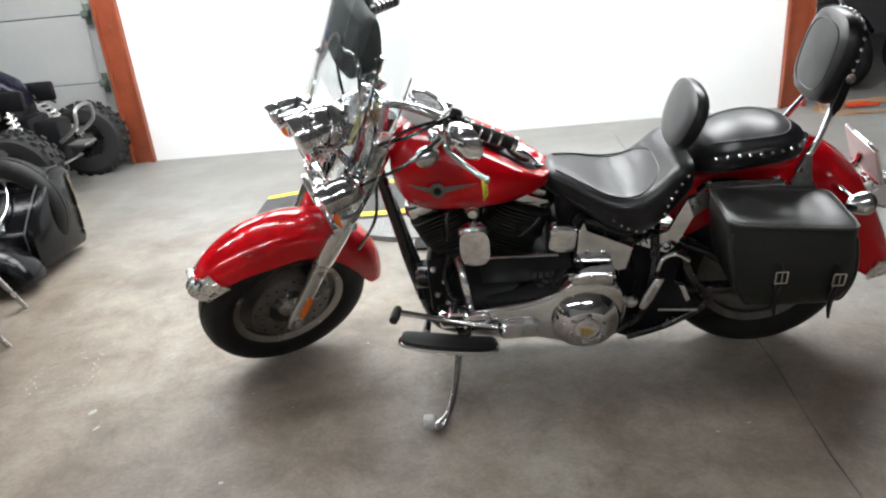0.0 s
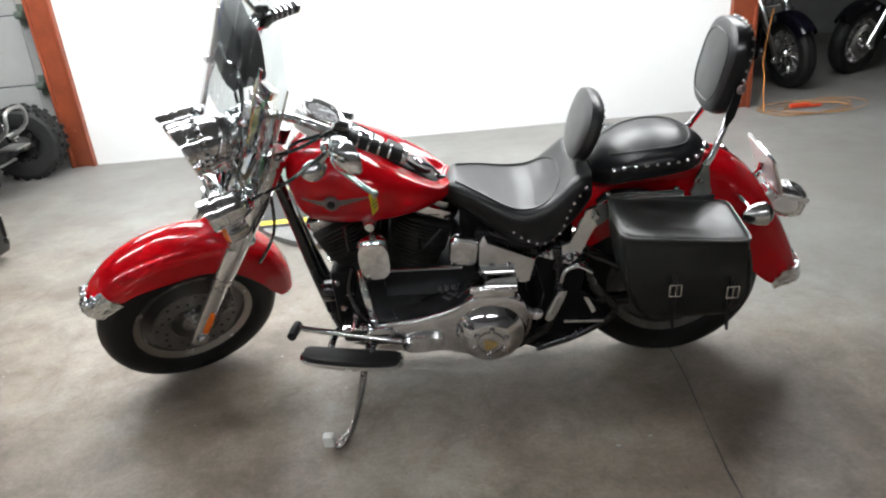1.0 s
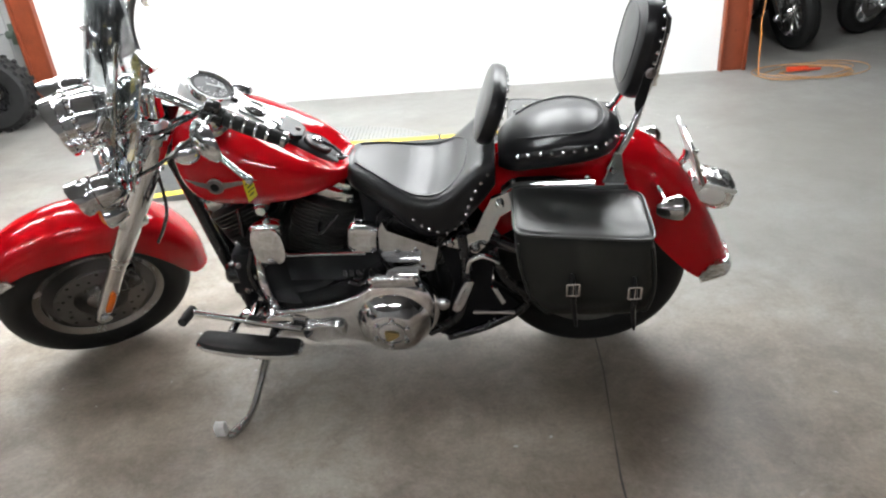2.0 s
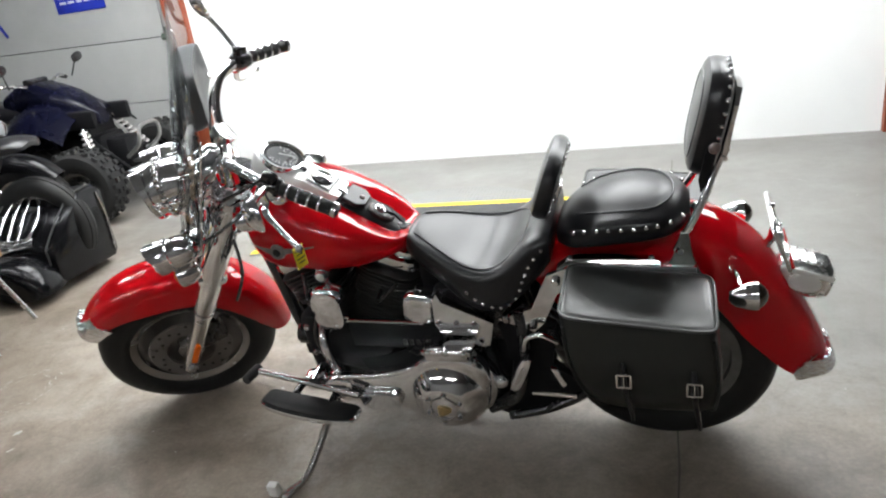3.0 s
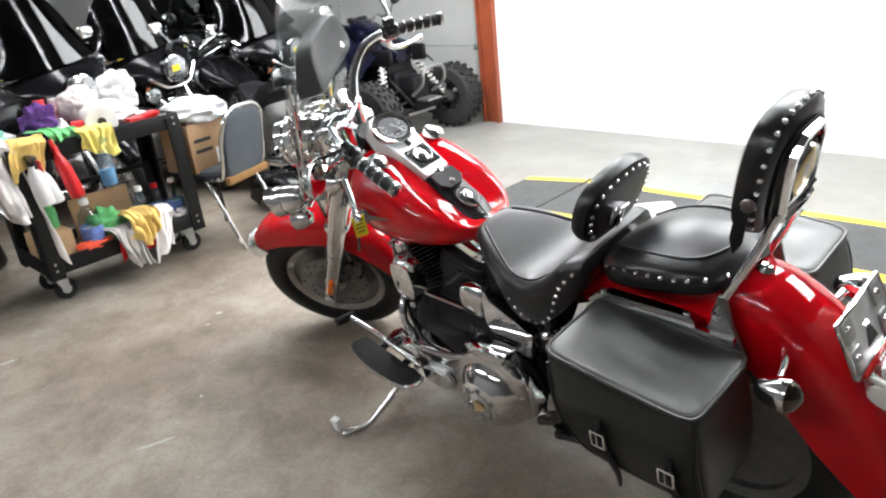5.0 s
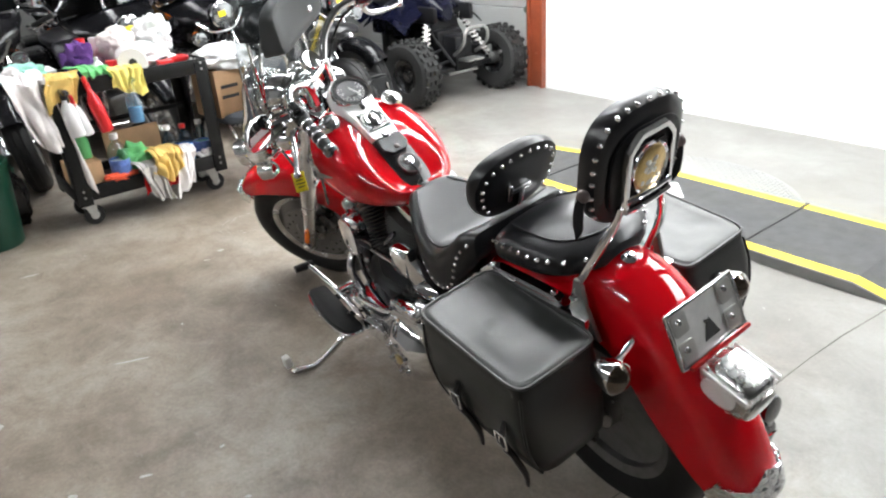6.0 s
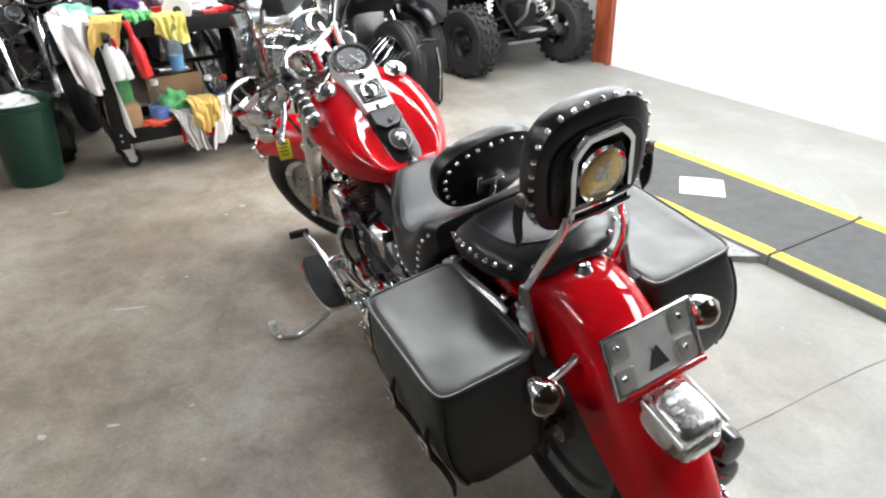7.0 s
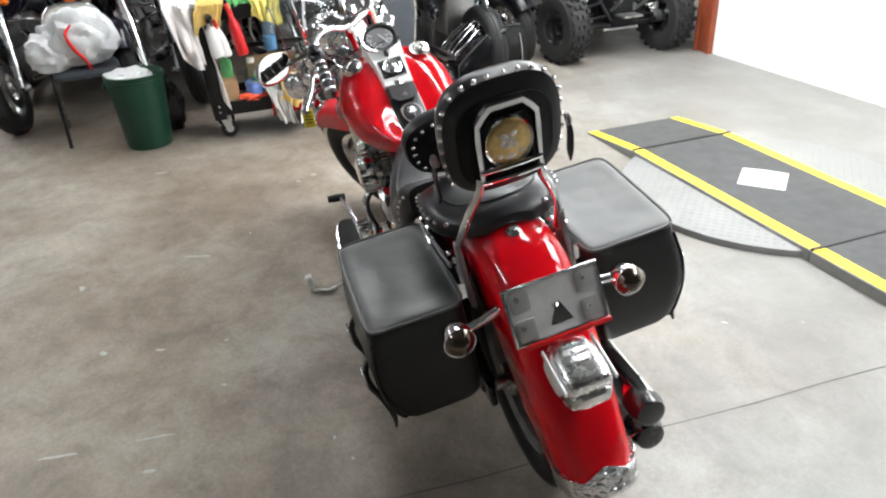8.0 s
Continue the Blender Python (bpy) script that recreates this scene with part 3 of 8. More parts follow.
def wheel(name, x, mx, disc_side):
    c = Vector((x, 0, WZ))
    w = part(name, tyre(c), RUBBER, bike, "black road tyre on a solid disc wheel", mx)
    at = Matrix.Translation(c) @ SIDE
    # rear rim and disc get a darker alloy that stands in for shade
    part("rim", lathe([(0.206, -0.05), (0.2165, -0.054), (0.2165, -0.046), (0.203, -0.03), (0.2, 0.0), (0.203, 0.03), (0.2165, 0.046),
                       (0.2165, 0.054), (0.206, 0.05), (0.182, 0.04), (0.178, 0.0), (0.182, -0.04)], 64, at, True), SATIN if mx is not None else DARKALLOY, w, "polished alloy rim", mx)
    part("disc", lathe([(0.03, -0.03), (0.07, -0.026), (0.15, -0.012), (0.183, -0.022), (0.183, 0.022), (0.15, 0.012), (0.07, 0.026), (0.03, 0.03)], 64, at, True),
         ALLOY if mx is not None else DARKALLOY, w, "solid dished alloy wheel disc", mx)
    part("hub", lathe([(0, -0.1), (0.018, -0.1), (0.02, -0.07), (0.045, -0.066), (0.05, -0.03), (0.05, 0.03), (0.045, 0.066), (0.02, 0.07), (0.018, 0.1), (0, 0.1)], 32, at), SATIN, w, mx=mx)
    h = 0.062 * disc_side
    part("brake_disc", lathe([(0.085, h - 0.003), (0.146, h - 0.003), (0.146, h + 0.003), (0.085, h + 0.003)], 64, at, True), ALLOY, w, "drilled steel brake disc", mx)
    hole = mesh_only("drilling", lathe([(0, h - 0.0045), (0.006, h - 0.0045), (0.006, h + 0.0045), (0, h + 0.0045)], 8), INK)
    for k in range(24):
        a = 2 * math.pi * k / 24
        r = 0.105 + 0.014 * (k % 3)
        piece("drilling", hole, w, (mx if mx is not None else Matrix()) @ at @ pose(r * math.cos(a), r * math.sin(a), 0))
    return w


wheel("front_wheel", FX, STEER, 1)
rear = wheel("rear_wheel", RX, None, -1)
# fenders
def crown(path, width, skirt, round_=0.055, thick=0.004, nu=40, nv=22, cut=None):
    """A fender: a rounded crown along a side profile, with skirts; width and skirt are functions of u."""
    P = smooth_path(path, 8)
    tang = [(P[min(i + 2, len(P) - 1)] - P[max(i - 2, 0)]).normalized() for i in range(len(P))]

    def f(u, v):
        if cut:
            u = cut(v) + (1 - cut(v)) * u
        k = u * (len(P) - 1)
        i = min(int(k), len(P) - 2)
        p = P[i].lerp(P[i + 1], k - i)
        d = tang[i].lerp(tang[i + 1], k - i).normalized()
        n = Vector((d.z, 0, -d.x))
        w, s = width(u), skirt(u)
        t = 2 * v - 1
        a = abs(t)
        if a < 0.62:
            b = a / 0.62 * math.pi / 2
            y, dep = w * math.sin(b) ** 0.85, round_ * (1 - math.cos(b) ** 0.9)
        else:
            y, dep = w + 0.003 * (a - 0.62), round_ + (s - round_) * (a - 0.62) / 0.38
        return p + n * dep + Vector((0, math.copysign(y, t), 0))
    return shell(f, nu, nv, thick)


arc = []
for k in range(13):
    a = radians(43 + (187 - 43) * k / 12)
    r = 0.372 + 0.01 * math.sin(a)
    arc.append((FX + 0.004 - r * math.cos(a), 0, WZ + 0.0 + r * math.sin(a)))
skirt_f = lambda u: interp(u, [(0, 0.055), (0.12, 0.08), (0.35, 0.122), (0.7, 0.122), (0.92, 0.1), (1, 0.06)])
width_f = lambda u: interp(u, [(0, 0.055), (0.08, 0.076), (0.25, 0.088), (0.8, 0.088), (1, 0.075)])
ff = part("front_fender", crown(arc, width_f, skirt_f), RED, bike, "deep glossy red front fender", STEER)
tip = [(FX + 0.004 - 0.378 * math.cos(radians(a)), 0, WZ + 0.378 * math.sin(radians(a))) for a in (37, 42, 48, 54)]
part("fender_tip", join(crown(tip, lambda u: 0.055 + 0.028 * u, lambda u: 0.062 + 0.02 * u, 0.054, 0.006, 8, 20),
                        *[ball((FX + 0.004 - 0.384 * math.cos(radians(45)), y, WZ + 0.384 * math.sin(radians(45)) - abs(y) * 0.3), 0.012, 10) for y in (-0.04, -0.02, 0, 0.02, 0.04)]),
     CASTCHROME, ff, "cast chrome fender tip", STEER)

RF = [(0.44, 0, 0.66), (0.55, 0, 0.725), (0.66, 0, 0.765), (0.77, 0, 0.788), (0.87, 0, 0.793), (0.965, 0, 0.766), (1.05, 0, 0.702), (1.117, 0, 0.61),
      (1.175, 0, 0.51), (1.22, 0, 0.42), (1.256, 0, 0.33)]
rf = part("rear_fender", crown(RF, lambda u: interp(u, [(0, 0.075), (0.4, 0.096), (0.7, 0.092), (1, 0.082)]),
                               lambda u: interp(u, [(0, 0.2), (0.4, 0.19), (0.75, 0.175), (0.92, 0.14), (1, 0.095)]), 0.06, nu=52), RED, bike, "long glossy red rear fender")
part("fender_tip", join(crown([(1.232, 0, 0.408), (1.249, 0, 0.37), (1.263, 0, 0.333), (1.27, 0, 0.312)], lambda u: 0.095 - 0.012 * u, lambda u: 0.02 + 0.09 * min(1, 2 * u), 0.06, 0.008, 10, 36, lambda v: 0.5 * (1 - abs(2 * v - 1)) + 0.06 - 0.3 * max(0, 1 - 5 * abs(2 * v - 1)))), CASTCHROME, rf, "scalloped chrome rear fender tip")
part("fender_screw", lathe([(0, 0), (0.016, 0), (0.018, 0.006), (0.011, 0.016), (0, 0.018)], 16, along((0.9, 0, 0.784), (0.25, 0, 0.95))), CHROME, rf, "chrome seat screw")

# front fork
def basis(p, x, y):
    """The pose at p whose x and y run along x and y."""
    x, y = Vector(x).normalized(), Vector(y).normalized()
    z = x.cross(y)
    return Matrix(((x.x, y.x, z.x, p[0]), (x.y, y.y, z.y, p[1]), (x.z, y.z, z.z, p[2]), (0, 0, 0, 1)))


def fork_leg(y):
    base = Vector((FX, y, WZ)) - RAKE * 0.05
    L = part("fork_leg", lathe([(0, 0), (0.018, 0), (0.024, 0.01), (0.027, 0.06), (0.028, 0.3), (0.033, 0.305), (0.033, 0.32), (0.0, 0.32)], 24, along(base, RAKE)), SATIN, bike, "satin alloy fork slider", STEER)
    part("fork_cover", lathe([(0, 0.318), (0.03, 0.318), (0.036, 0.34), (0.04, 0.46), (0.043, 0.6), (0.041, 0.78), (0.03, 0.8), (0, 0.8)], 28, along(base, RAKE)), CHROME, L, "tall chrome fork cover", STEER)
    side = math.copysign(1, y)
    part("reflector", pad(0.011, 0.048, 0.01, 5, basis(base + RAKE * 0.125 + Vector((0.0, side * 0.03, 0)), (-RAKE.z, 0, RAKE.x), RAKE) @ pose(0, 0, 0, 0, 0 if side < 0 else 180, 0), puff=0.3), AMBER, L, "amber side reflector", STEER)
    part("axle_nut", lathe([(0, -0.02), (0.019, -0.02), (0.019, 0.016), (0.011, 0.022), (0, 0.022)], 6, Matrix.Translation((FX, y * 1.18, WZ)) @ SIDE), CHROME, L, mx=STEER)
    return L


for y in (-0.115, 0.115):
    fork_leg(y)
part("front_caliper", join(box((FX + 0.115, -0.062, WZ + 0.075), (0.07, 0.06, 0.11), 0.014, 2, None), box((FX + 0.08, -0.09, WZ + 0.06), (0.05, 0.03, 0.06), 0.008)), BLACK, bike, "black front brake caliper", STEER)
at = Vector((FX, 0, WZ)) + RAKE * 0.44
part("lower_clamp", join(box(tuple(at), (0.09, 0.3, 0.05), 0.015, 2), box(tuple(at + Vector((-0.01, 0, 0.05))), (0.05, 0.2, 0.12), 0.012)), CHROME, bike, "chrome lower fork clamp", STEER)
at2 = Vector((FX, 0, WZ)) + RAKE * 0.76
part("upper_clamp", slab(superring(0.155, 0.055, 3, 28), 0.035, 0.008, along(at2, RAKE)), CHROME, bike, "chrome upper fork clamp", STEER)
part("steering_stem", tube([tuple(at - RAKE * 0.03 + Vector((0.05, 0, 0))), tuple(at2 + Vector((0.05, 0, 0)))], 0.034, 16), BLACK, bike, mx=STEER)
for s in (-1, 1):   # broad chrome shroud plates between cover and clamp
    part("fork_shroud", shell(lambda u, v: Vector((FX - 0.042 + 0.02 * math.cos(3 * (v - 0.5)), s * (0.085 + 0.075 * v), WZ)) + RAKE * (0.36 + 0.38 * u) + Vector((0.05 * abs(v - 0.3), 0, 0)), 10, 10, 0.004),
         CHROME, bike, "broad chrome fork shroud plate", STEER)

# headlamps
def lamp(name, c, r, depth, label, mx=STEER):
    d = Vector((-1, 0, -0.06))
    m = along(c, d)
    prof = [(0, -depth), (r * 0.35, -depth * 0.98), (r * 0.68, -depth * 0.85), (r * 0.9, -depth * 0.55), (r * 0.96, -0.02), (r * 0.96, 0.0)]
    prof += [(r * 1.02, 0.002), (r * 1.03, 0.012), (r * 0.98, 0.014), (r * 0.99, 0.026), (r * 1.04, 0.03), (r * 1.03, 0.045), (r * 0.93, 0.05), (r * 0.9, 0.04), (0, 0.038)]
    b = part(name, lathe(prof, 40, m), CHROME, bike, label, mx)
    part("lens", lathe([(0, 0.056), (r * 0.4, 0.054), (r * 0.75, 0.048), (r * 0.9, 0.042), (r * 0.9, 0.036), (0, 0.036)], 32, m), LENS, b, "clear fluted glass lens", mx)
    part("visor", shell(lambda u, v: m @ Vector((r * 1.05 * math.cos(math.pi * (u - 0.0)), r * 1.05 * math.sin(math.pi * u), 0.03 + 0.035 * v * math.sin(math.pi * u))), 20, 4, 0.002), CHROME, b, mx=mx)
    return b


hlamp = lamp("headlamp", (-0.637, 0, 0.987), 0.084, 0.13, "large chrome bucket headlamp")
BEAD = mesh_only("bead", ball((0, 0, 0), 0.008, 8), CHROME)
for k in range(26):
    a = 2 * math.pi * k / 26
    piece("bead", BEAD, hlamp, STEER @ pose(-0.634, 0.087 * math.cos(a), 0.987 + 0.087 * math.sin(a)))
for s in (-1, 1):
    lamp("spot_lamp", (-0.655, s * 0.222, 0.925), 0.049, 0.078, "chrome passing lamp")
    sig = part("front_indicator", lathe([(0, -0.05), (0.02, -0.045), (0.034, -0.02), (0.037, 0.01), (0.033, 0.016), (0, 0.016)], 24, along((-0.655, s * 0.235, 0.845), (-1, 0, 0))), CHROME, bike, "small chrome indicator under the lamp", STEER)
    part("lens", lathe([(0, 0.03), (0.02, 0.026), (0.032, 0.016), (0, 0.014)], 20, along((-0.655, s * 0.235, 0.845), (-1, 0, 0))), AMBER, sig, "amber lens", STEER)
    part("stem", tube([(-0.64, s * 0.235, 0.845), (-0.62, s * 0.232, 0.875), (-0.61, s * 0.225, 0.9)], 0.009, 8), CHROME, sig, mx=STEER)
part("lamp_bar", tube([(-0.59, -0.235, 0.9), (-0.57, -0.15, 0.91), (-0.58, 0, 0.92), (-0.57, 0.15, 0.91), (-0.59, 0.235, 0.9)], 0.014, 12), CHROME, bike, "chrome lamp bar", STEER)
part("nacelle", loft([[(x, yy, zc + zz) for yy, zz in superring(w, h, 3, 24)] for x, w, h, zc in
                      ((-0.58, 0.05, 0.05, 0.975), (-0.53, 0.07, 0.065, 0.985), (-0.47, 0.075, 0.06, 1.0), (-0.44, 0.05, 0.04, 1.01))]), CHROME, bike, "chrome headlamp nacelle", STEER)

# handlebar and controls
def bar_half(s):
    """One half of the bar, from its middle out to the grip."""
    dz = -0.04 if s < 0 else 0.0
    return [(-0.42, s * 0.06, 1.055), (-0.412, s * 0.13, 1.115 + dz * 0.4), (-0.375, s * 0.21, 1.152 + dz * 0.8), (-0.32, s * 0.275, 1.147 + dz), (-0.27, s * 0.312, 1.128 + dz)]


bar = part("handlebar", tube(bar_half(-1)[::-1] + [(-0.42, 0.0, 1.05)] + bar_half(1), 0.0135, 14), CHROME, bike, "wide chrome handlebar", STEER)
for s in (-1, 1):
    part("riser", lathe([(0, 0), (0.024, 0), (0.022, 0.05), (0.026, 0.06), (0.026, 0.085), (0, 0.09)], 20, along((-0.44, s * 0.06, 0.975), (0.2, 0, 1))), CHROME, bar, mx=STEER)
    dz = -0.04 if s < 0 else 0.0
    a, b = Vector((-0.285, s * 0.303, 1.132 + dz)), Vector((-0.172, s * 0.39, 1.082 + dz))
    d = b - a
    L = d.length
    g = part("grip", lathe([(0, 0), (0.019, 0), (0.02, L * 0.5), (0.019, L), (0, L)], 20, along(a, d)), RUBBER, bike, "black rubber grip with chrome rings", STEER)
    for k in range(4):
        h = L * (0.16 + 0.2 * k)
        part("ring", lathe([(0.019, h - 0.004), (0.0216, h - 0.003), (0.0216, h + 0.003), (0.019, h + 0.004)], 20, along(a, d), True), CHROME, g, mx=STEER)
    part("end_cap", lathe([(0, L), (0.022, L), (0.022, L + 0.012), (0.012, L + 0.018), (0, L + 0.018)], 20, along(a, d)), CHROME, g, mx=STEER)
    part("switch_box", join(box((0, 0, -0.028), (0.05, 0.046, 0.064), 0.014, 3, along(a, d)), box((0.0, 0.03, -0.03), (0.03, 0.03, 0.04), 0.008, 2, along(a, d))), BLACK, bike, "black switch housing", STEER)
    lev = part("hand_lever", tube([tuple(a + Vector((-0.05, 0, -0.03))), (-0.345, s * 0.325, 1.062 + dz * 0.4), (-0.325, s * 0.37, 1.03 + dz * 0.2), (-0.29, s * 0.445, 1.004)],
                                  [0.011, 0.01, 0.008, 0.008], 10), CHROME, bike, "polished hand lever with ball end", STEER)
    part("lever_ball", ball((-0.289, s * 0.447, 1.003), 0.0125, 12), CHROME, lev, mx=STEER)
    part("perch", join(box(tuple(a + Vector((-0.035, -s * 0.01, -0.005))), (0.06, 0.045, 0.035), 0.01), lathe([(0, 0), (0.018, 0), (0.018, 0.03), (0, 0.03)], 16, Matrix.Translation(a + Vector((-0.05, 0, -0.02))))), CHROME, lev, mx=STEER)
part("perch_indicator", join(ball((-0.4, -0.301, 1.023), 0.031, 20, (1.25, 1, 1)), tube([(-0.385, -0.3, 1.035), (-0.33, -0.3, 1.1)], 0.012, 10)), CHROME, bike, "chrome bullet below the clutch lever", STEER)
# mirrors: the left one is folded down beside the lamp, the right one stands up
def mirror(m, stem):
    shape = [(0.07 * math.copysign(abs(math.cos(a)) ** 0.8, math.cos(a)), 0.048 * math.copysign(abs(math.sin(a)) ** 0.8, math.sin(a)) + 0.012 * math.cos(a)) for a in [2 * math.pi * k / 32 for k in range(32)]]
    rings = [[(x * k, y * k, z) for x, y in shape] for z, k in ((-0.035, 0.05), (-0.032, 0.4), (-0.02, 0.8), (-0.004, 1.0), (0.004, 1.0), (0.005, 0.95))]
    bm = loft(rings)
    bmesh.ops.transform(bm, matrix=m, verts=bm.verts)
    o = part("mirror", bm, CHROME, bike, "chrome-backed oval mirror", STEER)
    bm = loft([[(x * 0.86, y * 0.84, z) for x, y in shape] for z in (0.0052, 0.0062)])
    bmesh.ops.transform(bm, matrix=m, verts=bm.verts)
    part("glass", bm, material("mirror_glass", (0.75, 0.76, 0.77), 0.02, 1.0), o, "clear mirror glass", STEER)
    part("stem", tube(stem, 0.0075, 8), CHROME, o, mx=STEER)


TURN = (BIKE.to_3x3() @ STEER.to_3x3()).inverted()
face = TURN @ Vector((0.8, 0.56, 0.08)).normalized()
wide = TURN @ Vector((-0.585, 0.8, -0.1)).normalized()
wide = (wide - face * wide.dot(face)).normalized()
mirror(basis((-0.345, -0.425, 1.155), wide, face.cross(wide)), [(-0.365, -0.425, 1.155), (-0.35, -0.36, 1.13), (-0.315, -0.31, 1.12)])
mirror(along((-0.36, 0.43, 1.30), (1, 0.1, 0.15)), [(-0.38, 0.43, 1.29), (-0.34, 0.4, 1.2), (-0.3, 0.31, 1.13)])
TAGM = BIKE.inverted() @ pose(0.05, 1.855, 0.815, 0, -7, 68)
tag = part("price_tag", box((0, 0, -0.034), (0.037, 0.002, 0.062), 0.0008), YELLOW, bike, "yellow hang tag on the lever", TAGM)
part("tag_loop", tube([(0, 0, -0.006), (0.004, 0, 0.006), (0, 0, 0.012)], 0.001, 6), INK, tag, mx=TAGM)
for k in range(4):
    part("bar", box((0, -0.0016, -0.016 - 0.011 * k), (0.027 - 0.006 * (k % 2), 0.001, 0.003)), INK, tag, mx=TAGM)

# windscreen and pouch
def screen(u, v):
    y = 0.275 * (2 * u - 1)
    k = abs(2 * u - 1)
    zb = 1.10 - 0.22 * min(1, max(0, (k - 0.3) / 0.25)) + 0.16 * max(0, k - 0.6) ** 1.2
    zt = 1.50 - 0.32 * max(0, k - 0.35) ** 2.0 * 1.6
    z = zb + (zt - zb) * v
    return Vector((-0.53 + (z - 1.17) * 0.43 + 0.85 * y * y, y, z))


ws = part("windscreen", shell(screen, 36, 20, 0.004), SCREEN, bike, "clear acrylic windscreen", STEER)
edge = [tuple(screen(i / 24, 1.0)) for i in range(25)]
part("edge_trim", tube([tuple(screen(0, k / 6)) for k in range(7)] + edge + [tuple(screen(1, 1 - k / 6)) for k in range(7)], 0.0028, 6, 2), SATIN, ws, mx=STEER)
for s in (0.2, 0.8):
    part("strap", tube([tuple(screen(s, t) + Vector((0.008, 0, 0))) for t in (0.02, 0.25, 0.5, 0.7)], 0.006, 8), CHROME, ws, "chrome windscreen strut", STEER)
    for t in (0.1, 0.45):
        part("screw", ball(tuple(screen(s, t) + Vector((-0.006, 0, 0))), 0.01, 10), CHROME, ws, mx=STEER)
part("cross_strap", tube([tuple(screen(0.5 + 0.5 * k, 0.33) + Vector((0.008, 0, 0))) for k in (-0.62, -0.3, 0, 0.3, 0.62)], 0.007, 8), CHROME, ws, "chrome windscreen brace", STEER)
def pouch_ring(dx, k, sag):
    out = []
    for px, pz in superring(0.125, 0.078, 5.0, 44):
        y, z = 0.05 + px * k * (1 - 0.12 * pz / 0.078), 1.25 + pz * k
        swell = sag * (0.5 - 0.5 * pz / 0.078)
        out.append((-0.53 + (z - 1.17) * 0.43 + 0.85 * y * y + dx + swell, y, z))
    return out


po = part("screen_pouch", loft([pouch_ring(dx, k, g) for dx, k, g in ((0.008, 0.95, 0), (0.012, 1.0, 0), (0.038, 1.0, 0.025), (0.054, 0.985, 0.038), (0.062, 0.95, 0.04), (0.065, 0.88, 0.04), (0.0665, 0.75, 0.04), (0.0675, 0.55, 0.04))]),
          VINYL, bike, "dark grey vinyl windscreen pouch", STEER)
part("pouch_snap", lathe([(0, 0), (0.011, 0), (0.01, 0.004), (0.005, 0.006), (0, 0.004)], 14, along((-0.387, 0.1, 1.232), (1, 0, 0.3))), CHROME, po, mx=STEER)
part("clock", lathe([(0, -0.03), (0.03, -0.028), (0.036, 0.0), (0.034, 0.006), (0.03, 0.004), (0, 0.003)], 24, along((-0.405, 0.0, 1.105), (0.8, 0, 0.6))), CHROME, bike, "small chrome bar-mounted clock", STEER)
for k, pts in enumerate(([(-0.31, -0.29, 1.13), (-0.43, -0.27, 1.09), (-0.5, -0.15, 0.98), (-0.49, -0.09, 0.8)], [(-0.31, -0.29, 1.12), (-0.40, -0.2, 1.05), (-0.42, -0.1, 0.93), (-0.4, -0.06, 0.8)],
                         [(-0.31, 0.29, 1.13), (-0.43, 0.26, 1.08), (-0.48, 0.12, 0.97), (-0.45, 0.06, 0.84)], [(-0.3, -0.3, 1.1), (-0.47, -0.3, 1.02), (-0.6, -0.17, 0.86), (-0.68, -0.1, 0.64), (-0.72, -0.075, 0.44)],
                         [(-0.5, -0.13, 0.86), (-0.53, -0.16, 0.7), (-0.6, -0.14, 0.56)])):
    part("control_cable", tube(pts, 0.0055, 8, 8), BLACK, bike, mx=STEER)

# frame
part("frame", join(tube([(-0.47, 0, 0.93), (-0.42, 0, 0.62), (-0.34, -0.03, 0.24), (-0.24, -0.09, 0.165), (0.1, -0.1, 0.16), (0.42, -0.1, 0.17), (0.5, -0.1, 0.24)], 0.021, 14),
                        tube([(-0.44, 0.02, 0.72), (-0.34, 0.06, 0.24), (-0.24, 0.09, 0.165), (0.1, 0.1, 0.16), (0.42, 0.1, 0.17), (0.5, 0.1, 0.24)], 0.021, 14),
                        tube([(-0.47, 0, 0.88), (-0.2, 0, 0.76), (0.1, 0, 0.72), (0.35, 0, 0.62), (0.42, 0, 0.45)], 0.03, 14)), BLACK, bike, "gloss black tubular frame")
part("steering_head", tube([tuple(Vector((-0.50, 0, 0.80))), tuple(Vector((-0.50, 0, 0.80)) + RAKE * 0.2)], 0.04, 20), BLACK, bike)
for s in (-1, 1):
    part("swingarm", join(tube([(0.42, s * 0.1, 0.3), (0.6, s * 0.11, 0.3), (RX, s * 0.115, WZ)], 0.024, 12), tube([(0.45, s * 0.1, 0.52), (0.62, s * 0.11, 0.45), (RX, s * 0.115, WZ)], 0.02, 12),
                          box((RX, s * 0.12, WZ), (0.09, 0.02, 0.07), 0.008)), BLACK, bike, "black rear swingarm")
    part("frame_casting", slab([(0.36, 0.5), (0.44, 0.56), (0.53, 0.5), (0.51, 0.36), (0.575, 0.3), (0.62, 0.24), (0.5, 0.165), (0.38, 0.125), (0.3, 0.16), (0.36, 0.22), (0.39, 0.36)], 0.03, 0.008, Matrix.Translation((0, s * 0.135, 0)) @ SIDE), MATT, bike, "black cast frame side")

